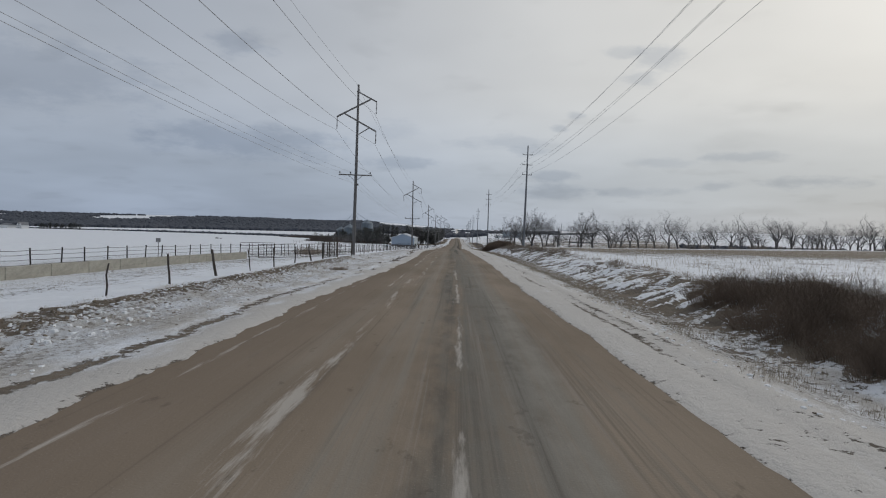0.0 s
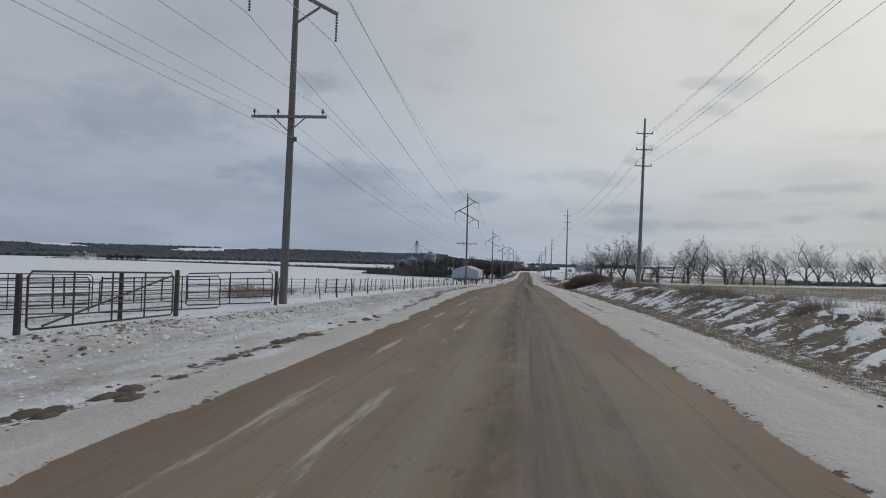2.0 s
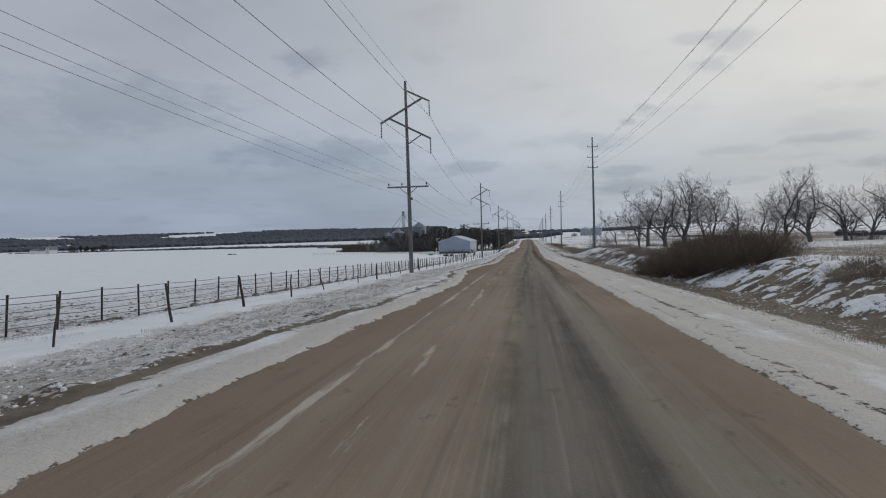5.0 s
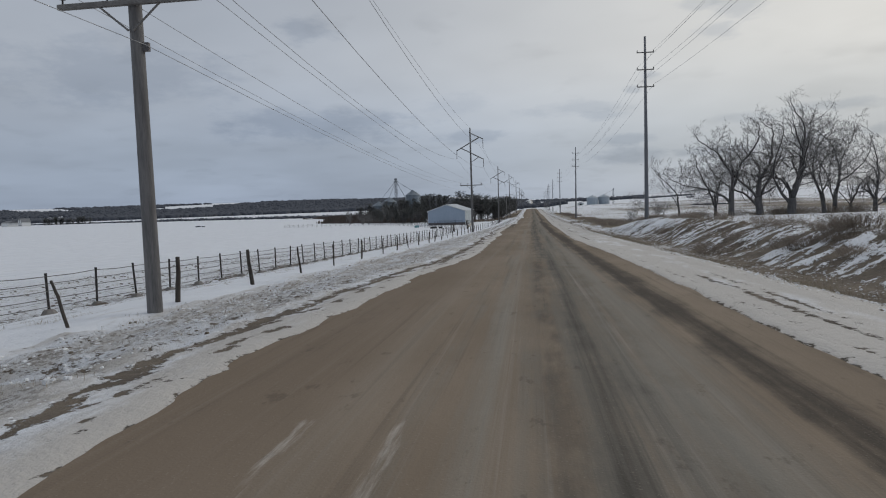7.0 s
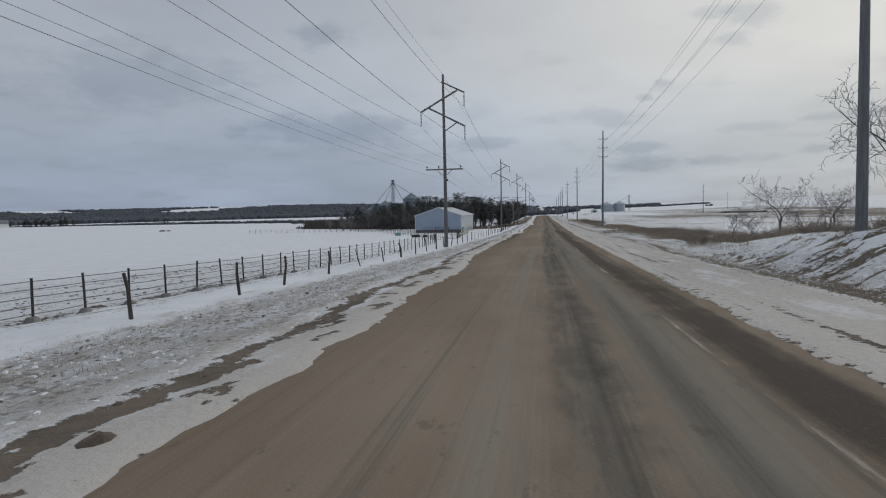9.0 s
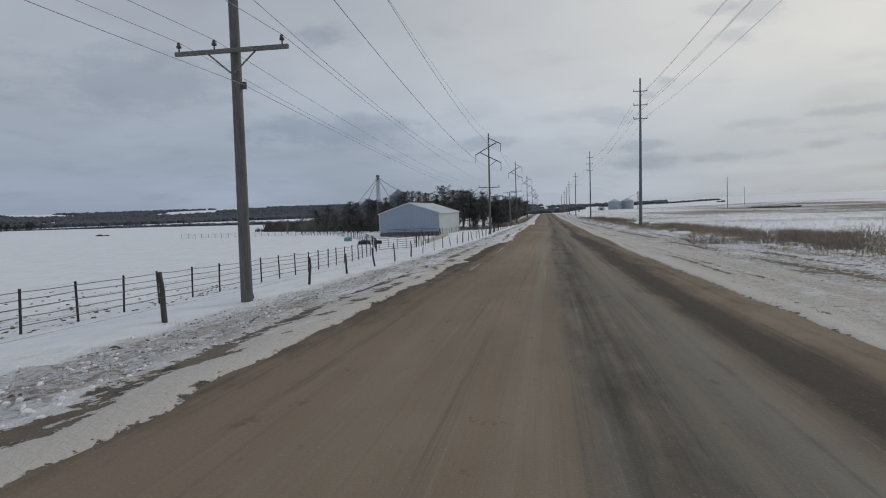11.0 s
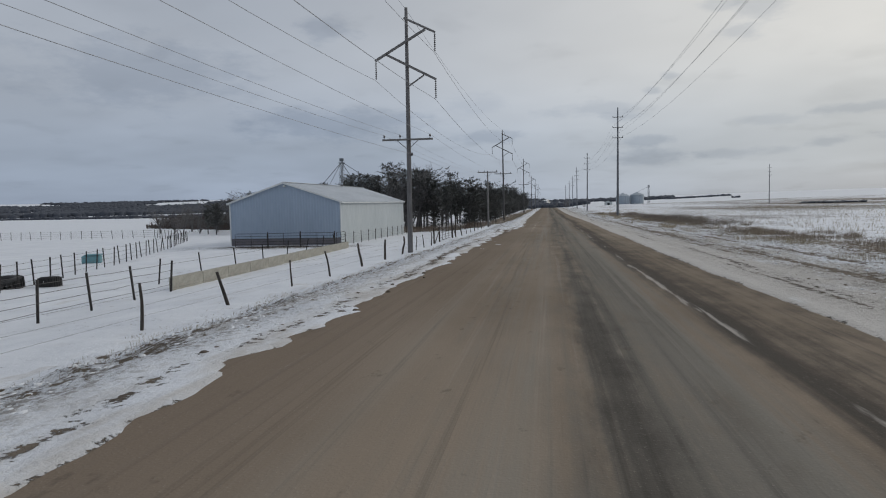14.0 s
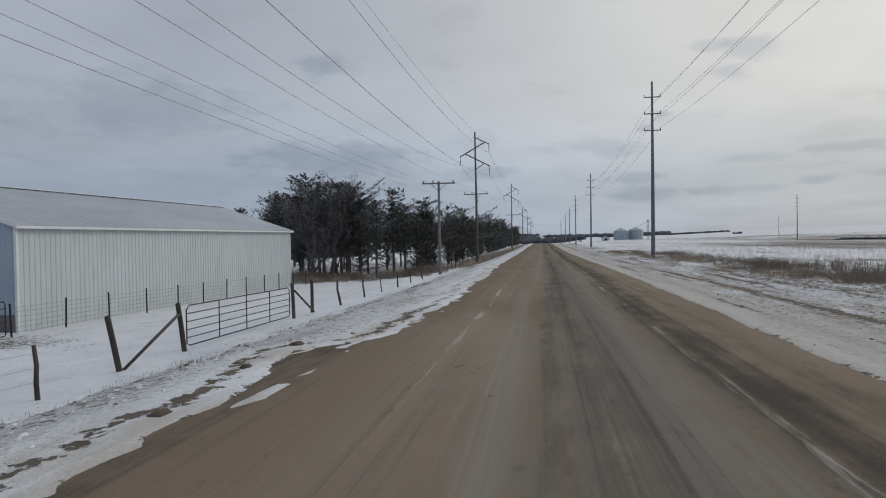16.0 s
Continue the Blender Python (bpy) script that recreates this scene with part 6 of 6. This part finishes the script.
def clump(s, rng, x, y, z, w, h):
    k = len(s.v)
    ring = 5
    for e, q in ((0.85, -0.05), (1.0, 0.55)):
        for i in range(ring):
            a = 6.283 * i / ring + rng.uniform(-.3, .3)
            f = e * w * rng.uniform(0.7, 1.2)
            s.v.append((x + f * math.cos(a), y + f * math.sin(a), z + h * q * rng.uniform(0.85, 1.15)))
    for i in range(ring):
        s.f.append((k + i, k + (i + 1) % ring, k + ring + (i + 1) % ring, k + ring + i))
    s.v.append((x + rng.gauss(0, w * .2), y, z + h * rng.uniform(0.66, 0.95)))
    for i in range(ring):
        s.f.append((k + ring + i, k + ring + (i + 1) % ring, k + 2 * ring))


# ---- grass, stubble, clods: countless small things ----
def blades(name, label, area, count, tall, material, seed, keep=None, broad=1.0):
    rng = random.Random(seed)
    s = Shape()
    x0, x1, y0, y1 = area
    tries = 0
    while len(s.f) < count and tries < count * 6:
        tries += 1
        cx, cy = rng.uniform(x0, x1), rng.uniform(y0, y1)
        if n3(cx * 0.6, cy * 0.35, seed) < (0.0 if keep is None else keep):
            continue
        cz = laid(cx, cy) + 0.02
        for k in range(rng.randrange(9, 20)):
            x, y = cx + rng.gauss(0, .13), cy + rng.gauss(0, .13)
            h = tall * rng.uniform(0.4, 1.0)
            dx, dy = rng.gauss(0, .4) * h, rng.gauss(0, .4) * h
            w = rng.uniform(0.0015, 0.0035) * broad
            a = rng.uniform(0, 3.14)
            i = len(s.v)
            cw, sw = w * math.cos(a), w * math.sin(a)
            s.v.extend(((x - cw, y - sw, cz - 0.03), (x + cw, y + sw, cz - 0.03), (x + dx * .4 - cw * .8, y + dy * .4 - sw * .8, cz + h * 0.6), (x + dx * .4 + cw * .8, y + dy * .4 + sw * .8, cz + h * 0.6), (x + dx, y + dy, cz + h)))
            s.f.extend(((i, i + 1, i + 3, i + 2), (i + 2, i + 3, i + 4)))
    return thing(name, label, "grass", kind="stuff", mesh=s.mesh(name, material))


blades("dead_grass", "tufts of dead brown grass poking through roadside snow", (-9.6, -5.6, 12, 345), 80000, 0.075, GRASS, 1)
blades("dead_grass", "tufts of tan dead grass in the ditch", (5.6, 7.0, 8, 212), 70000, 0.15, GRASS, 2, -0.1)
blades("dead_grass", "sparse tan tufts along a packed snow shoulder", (5.0, 6.3, 8, 212), 30000, 0.15, GRASS, 9, 0.16)
blades("dead_grass", "dead brown grass on an eroded bank", (7.2, 11.0, 8, 206), 26000, 0.14, GRASS, 3, 0.12)
blades("roadside_weeds", "tall brown weeds along a snowy field edge", (10.4, 13.2, 240, 294), 34000, 0.60, WEED, 4, 0.0, 2.4)
blades("roadside_weeds", "thin brown weeds in the snow of a field edge", (10.2, 13.6, 294, 420), 26000, 0.36, WEED, 17, 0.2, 2.0)
blades("roadside_weeds", "low brown weeds along the foot of a field", (9.2, 11.2, 210, 420), 50000, 0.34, WEED, 16, 0.08, 1.8)
blades("roadside_weeds", "tan weeds scattered over a snowy roadside verge", (7.4, 10.0, 206, 420), 36000, 0.32, STALK, 14, 0.18)
blades("dead_grass", "sparse dead grass in trampled snow", (-24, -11, 20, 230), 60000, 0.11, GRASS, 5, 0.12)
blades("dead_grass", "dead tan grass on a ditch slope below cedars", (-12.5, -6.2, 386, 470), 24000, 0.5, GRASS, 6, -0.3)


def stubble():
    rng = random.Random(8)
    s = Shape()
    for r in range(70):
        x = 12.5 + r * 0.76
        y = 5.0
        while y < 193:
            y += rng.uniform(0.25, 0.9) * (1 + x / 40)
            if rng.random() < 0.35:
                continue
            q = x + rng.gauss(0, .04)
            z = laid(q, y)
            h = rng.uniform(0.15, 0.42)
            s.add([(q - .012, y, z - .02), (q + .012, y, z - .02), (q + rng.gauss(0, .05), y + rng.gauss(0, .05), z + h), (q, y - .012, z - .02), (q, y + .012, z - .02)], [(0, 1, 2), (3, 4, 2)])
    thing("corn_stubble", "rows of tan corn stubble standing in snow", "stubble", kind="stuff", mesh=s.mesh("corn_stubble", STALK))
    s = Shape()
    for i in range(22000):
        x, y = 15 + 130 * rng.random() ** 1.4, rng.uniform(214, 480)
        z = laid(x, y)
        h = rng.uniform(0.10, 0.30)
        w = 0.012 + 0.0003 * x
        s.add([(x - w, y, z - .02), (x + w, y, z - .02), (x + rng.gauss(0, .06), y, z + h)], [(0, 1, 2)])
    thing("corn_stubble", "sparse stubble across a wide snowy field", "stubble", kind="stuff", mesh=s.mesh("corn_stubble", STALK))


stubble()


def crust(name, label, category, material, count, seed, span, where, sizes):
    """Countless low lumps strewn over a verge: where(rng, y) gives x, or None."""
    rng = random.Random(seed)
    s = Shape()
    for i in range(count):
        y = rng.uniform(*span)
        x = where(rng, y)
        if x is None or n3(x * 0.9, y * 0.45, seed) < -0.2:
            continue
        z, r = laid(x, y) + 0.02, rng.uniform(*sizes) * rng.choice((0.6, 0.7, 0.8, 1.0))
        k, turn, tall = len(s.v), rng.uniform(0, 6.28), min(0.05, r * rng.uniform(0.5, 1.0))
        for e, h in ((1.0, -0.5), (0.75, 0.7)):
            for q in range(6):
                w = 1.0472 * q + turn + 0.3 * e
                f = e * r * rng.uniform(0.7, 1.3)
                s.v.append((x + f * math.cos(w), y + 1.25 * f * math.sin(w), z + h * tall * rng.uniform(0.7, 1.2)))
        s.v.append((x + r * rng.uniform(-.2, .2), y, z + tall))
        for q in range(6):
            a, b = k + q, k + (q + 1) % 6
            s.f.extend(((a, b, b + 6, a + 6), (a + 6, b + 6, k + 12)))
    return thing(name, label, category, kind="stuff", mesh=s.mesh(name, material))


def left_verge(rng, y):
    inner = edges(y)[0] + edges(y)[2] - row(y)[4] + 0.2
    outer = 9.1 if y < 255 else 7.9
    return -rng.uniform(inner, outer) if inner < outer else None


def right_verge(rng, y):
    return rng.uniform(4.7, 7.2) if y < 206 else rng.uniform(4.6, 9.8)


crust("snow_lumps", "broken crusty snow lumps on a trampled verge", "snow", CRUST, 38000, 71, (8, 350), left_verge, (0.018, 0.05))
crust("grass_tussocks", "matted brown grass tussocks poking out of verge snow", "grass", TUSSOCK, 12000, 72, (8, 345), left_verge, (0.016, 0.04))
crust("snow_lumps", "broken crusty snow along a ditch edge", "snow", CRUST, 14000, 73, (8, 420), right_verge, (0.02, 0.055))
crust("grass_tussocks", "matted tan grass tussocks along a ditch edge", "grass", TUSSOCK, 6000, 74, (8, 420), right_verge, (0.016, 0.045))
blades("bank_weeds", "dark brown weeds fringing the top of a bank", (9.9, 11.3, 10, 202), 36000, 0.26, WEED, 15, 0.0, 1.6)
crust("mud_specks", "dark mud specks scattered over a trodden pasture", "mud", CLOD, 3200, 78, (112, 250), lambda rng, y: -15.2 - 11 * rng.random() ** 1.5, (0.04, 0.11))
crust("snow_patches", "broad patches of old snow lying over matted grass", "snow", CRUST, 3600, 76, (8, 64), lambda rng, y: -rng.uniform(5.4, 8.8), (0.03, 0.075))
crust("grass_tussocks", "matted brown grass on a low roadside berm", "grass", TUSSOCK, 5000, 77, (8, 64), lambda rng, y: -rng.gauss(7.2, 0.75), (0.025, 0.06))


def clods():
    rng = random.Random(21)
    s = Shape()

    def clod(x, y, r, flat=1.0, long=1.5):
        """One lump of frozen mud, low and uneven."""
        z = laid(x, y) + 0.02
        k = len(s.v)
        ring = 8
        turn, wide = rng.uniform(0, 6.28), [rng.uniform(0.65, 1.3) for _ in range(ring)]
        for e, h in ((1.05, -0.35), (0.92, 0.18), (0.62, 0.45), (0.25, 0.55)):
            for q in range(ring):
                w = 6.283 * q / ring + turn
                f = e * r * wide[q] * rng.uniform(0.88, 1.12)
                s.v.append((x + f * math.cos(w), y + long * f * math.sin(w), z + h * r * flat * rng.uniform(0.8, 1.2)))
        for j in range(3):
            for q in range(ring):
                s.f.append((k + j * ring + q, k + j * ring + (q + 1) % ring, k + (j + 1) * ring + (q + 1) % ring, k + (j + 1) * ring + q))
        s.f.append(tuple(k + 3 * ring + q for q in range(ring)))

    for i in range(260):
        y = rng.uniform(14, 345)
        x = row(y)[4] - edges(y)[0] - edges(y)[2] + rng.gauss(0, .22) if rng.random() < 0.8 else -8.2 + rng.gauss(0, .6)
        clod(x, y, rng.uniform(0.025, 0.06) * (1.9 if rng.random() < 0.10 else 1))
    for i in range(46):
        y = 45 + 16 * rng.random() ** 1.1 if i < 40 else rng.uniform(24, 44)
        x = row(y)[4] - edges(y)[0] - 1.0 + rng.gauss(0, .12) - (0.5 if y < 44 else 0) * rng.random()
        clod(x, y, rng.uniform(0.05, 0.16), 0.7, rng.uniform(1.2, 2.2))
    for i in range(90):
        clod(-15.9 + rng.gauss(0, .45), rng.uniform(120, 212), rng.uniform(0.08, 0.26), 0.5)
    thing("mud_clods", "dark frozen mud clods along the road edge", "clods", kind="stuff", mesh=s.mesh("mud_clods", CLOD, True))


clods()


blades("dead_grass", "matted brown tuft on a roadside verge", (-5.35, -4.85, 32.8, 33.7), 1800, 0.17, WEED, 18, -1.0, 1.5)
for x, y, k in ((-17.6, 81.0, 1.5), (-18.3, 83.2, 1.2), (-17.5, 85.8, 1.0), (-18.4, 91.0, 0.9), (-18.8, 88.2, 0.8)):
    tan = thing("shrub", "tan leafless bush in a snowy cattle yard", "shrub", pose(x, y, laid(x, y) - 0.03, 0, 0, 70 * k), "bushes in the cattle yard", mesh=shrub_meshes[int(k * 10) % 4])
    tan.scale = (k, k, k * 0.85)
sign = thing("field_marker", "small grey plate on a thin stake in a pasture", "marker", pose(-20.6, 47.4, laid(-20.6, 47.4)))
part("stake", Shape().tube((0, 0, -0.3), (0, 0, 1.75), 0.022, 0.02, 8), STEEL_POST, sign)
part("plate", Shape().box(-0.17, 0.17, -0.045, -0.02, 1.5, 1.78, None, 0.008), GREY_PIPE, sign)


# ---- the far country ----
def farmhouse():
    x, y = -436, 652
    h = thing("farmhouse", "white two-gabled farmhouse far across snowy fields", "house", pose(x, y, laid(x, y) - 0.2, 0, 0, -33))
    h.scale = (0.74, 0.74, 0.74)

    def wing(x0, x1, y0, y1, wall, rise):
        s = Shape().box(x0, x1, y0, y1, -0.5, wall)
        m = (x0 + x1) / 2
        s.add([(x0, y0, wall), (x1, y0, wall), (m, y0, wall + rise), (x0, y1, wall), (x1, y1, wall), (m, y1, wall + rise)], [(0, 1, 2), (5, 4, 3)])
        body = part("wall", s, HOUSE_WALL, h)
        r = Shape()
        for a in (x0 - 0.4, x1 + 0.4):
            r.add([(m, y0 - .4, wall + rise + .1), (a, y0 - .4, wall - .3), (a, y1 + .4, wall - .3), (m, y1 + .4, wall + rise + .1), (m, y0 - .4, wall + rise + .3), (a, y0 - .4, wall - .1), (a, y1 + .4, wall - .1), (m, y1 + .4, wall + rise + .3)],
                  [(0, 1, 2, 3), (7, 6, 5, 4), (0, 4, 5, 1), (2, 6, 7, 3), (1, 5, 6, 2)])
        part("roof", r, HOUSE_ROOF, h)
        for wx in (m - 1.5, m + 1.5):
            for wz in (1.2, 3.6):
                if wz < wall - 0.8:
                    part("window", Shape().box(wx - 0.45, wx + 0.45, y0 - 0.06, y0 + 0.02, wz, wz + 1.3), DARK_GLASS, h)

    wing(-8, -1, -4, 5, 5.2, 3.8)
    wing(2, 9, -5, 4, 5.2, 4.0)
    part("porch", Shape().box(-1, 2, -3, 3, -0.5, 3.0), HOUSE_WALL, h)
    shed = thing("farm_shed", "long low white farm shed far across the snow", "shed", pose(x - 17, y + 4, laid(x - 17, y + 4) - 0.2, 0, 0, -33))
    part("wall", Shape().box(-9, 7, -4, 4, -0.5, 3.4), HOUSE_WALL, shed)
    part("roof", Shape().add([(-9.5, -4.5, 3.4), (7.5, -4.5, 3.4), (7.5, 4.5, 3.4), (-9.5, 4.5, 3.4), (-9.5, 0, 5.2), (7.5, 0, 5.2)], [(0, 1, 5, 4), (2, 3, 4, 5), (0, 4, 3), (1, 2, 5), (3, 2, 1, 0)]), HOUSE_ROOF, shed)


farmhouse()
for i in range(22):
    x, y = -436 + 12 + 1.5 * i + rng.uniform(-1, 1), 652 + 8 + 0.8 * i + rng.uniform(-5, 5)
    tr = place_tree(cedar_models[(3, 1, 3)[i % 3]], x, y, rng.uniform(0.6, 0.85), rng.uniform(0, 360))
    tagged(tr, "dark conifer beside a distant farmhouse", group="conifers by the farmhouse")


def woods():
    rng = random.Random(31)
    s = Shape()
    for i in range(30000):
        r = rng.uniform(1080, 2350)
        a = radians(rng.uniform(-88, -2))
        x, y = r * math.sin(a), 150 + r * math.cos(a)
        if n3(x * 0.0035, y * 0.0035, 5.0) < -0.55 + 0.45 * step(1700, 2300, r):
            continue
        clump(s, rng, x, y, laid(x, y) - 0.5, rng.uniform(4.0, 8), rng.uniform(6.0, 8.8))
    for i in range(1500):
        r = rng.uniform(1250, 2300)
        a = radians(rng.uniform(-2, 9.5))
        x, y = r * math.sin(a), 150 + r * math.cos(a)
        if abs(x) < 10 or n3(x * 0.004, y * 0.004, 8.0) < -0.02:
            continue
        clump(s, rng, x, y, laid(x, y) - 0.5, rng.uniform(5, 11), rng.uniform(5, 10))
    for i in range(420):
        # the wood that closes the view past the road's last crest
        x, y = rng.uniform(-75, 60), rng.uniform(1320, 1480)
        clump(s, rng, x, y, laid(x, y) - 0.5, rng.uniform(4, 8), rng.uniform(6, 11))
    for i in range(260):
        a = radians(rng.uniform(9, 13))
        x, y = 1500 * math.sin(a), 150 + 1500 * math.cos(a) + rng.gauss(0, 20)
        clump(s, rng, x, y, laid(x, y) - 0.5, rng.uniform(4, 9), rng.uniform(3, 5))
    thing("far_woods", "haze-tinted bare winter woods along low hills on the horizon", "woods", kind="stuff", mesh=s.mesh("far_woods", HAZED_WOODS, True))
    s = Shape()
    for i in range(1100):
        f = rng.random()
        x, y = -560 + 470 * f + rng.gauss(0, 4), 760 - 195 * f + rng.gauss(0, 5)
        clump(s, rng, x, y, laid(x, y) - 0.2, rng.uniform(1.0, 2.8), rng.uniform(0.7, 1.7) * (1 + 0.7 * step(0.3, 0.6, f)))
    for i in range(60):
        x, y = 97 + 22 * rng.random(), 556 + rng.gauss(0, 2)
        clump(s, rng, x, y, laid(x, y) - 0.2, rng.uniform(0.8, 2.0), rng.uniform(0.6, 1.5))
    for i in range(700):
        f = rng.random()
        x, y = 150 + 280 * f + rng.gauss(0, 4), 432 - 100 * f + rng.gauss(0, 6)
        clump(s, rng, x, y, laid(x, y) - 0.2, rng.uniform(1.2, 2.6), rng.uniform(1.6, 4.2))
    for i in range(4):
        x, y = 238 + 14 * rng.random(), 1208 + rng.gauss(0, 4)
        clump(s, rng, x, y, laid(x, y) - 0.2, rng.uniform(2, 4), rng.uniform(2.5, 5))
    thing("brush_rows", "dark low brush along creek and field lines", "brush", kind="stuff", mesh=s.mesh("brush_rows", HAZED_WOODS))


woods()


def farm_brush():
    rng = random.Random(37)
    s = Shape()
    for i in range(760):
        f = rng.random()
        x, y = -138 + 84 * f + rng.gauss(0, 4), 560 - 90 * f + rng.uniform(-14, 22)
        tall = rng.uniform(1.4, 3.6) * (0.55 + 0.6 * f)
        if i > 420:
            x, y, tall = -96 + 50 * f + rng.gauss(0, 2), 436 - 34 * f + rng.gauss(0, 4), rng.uniform(1.2, 4.6) * (1 - 0.35 * f)
        for k in range(16):
            a, lean = rng.uniform(0, 6.28), rng.uniform(0.15, 0.6)
            r = rng.uniform(0, 1.6)
            px, py = x + r * math.cos(a), y + r * math.sin(a)
            h = tall * rng.uniform(0.5, 1.0)
            z = laid(px, py) - 0.1
            w = rng.uniform(0.05, 0.11)
            q = (px + lean * h * math.cos(a) * 0.5, py + lean * h * math.sin(a) * 0.5, z + h)
            m = (px + lean * h * math.cos(a) * 0.15, py + lean * h * math.sin(a) * 0.15, z + h * 0.55)
            s.add([(px - w, py, z), (px + w, py, z), (m[0] - w * 2.2, m[1], m[2]), (m[0] + w * 2.2, m[1], m[2]), q], [(0, 1, 3, 2), (2, 3, 4)])
    thing("farm_brush", "tangle of bare brown brush beside farmstead cedars", "brush", kind="stuff", mesh=s.mesh("farm_brush", BRUSH))


farm_brush()
s = Shape()
rng = random.Random(61)
for i in range(9):
    clump(s, rng, rng.gauss(0, 1.0), rng.gauss(0, .7), 0, rng.uniform(0.4, 0.9), rng.uniform(0.4, 0.9))
thing("brush_heap", "small dark brush heap lying in an open snowfield", "brush", pose(-155.4, 427.2, laid(-155.4, 427.2) - 0.05), mesh=s.mesh("brush_heap", HAZED_WOODS))
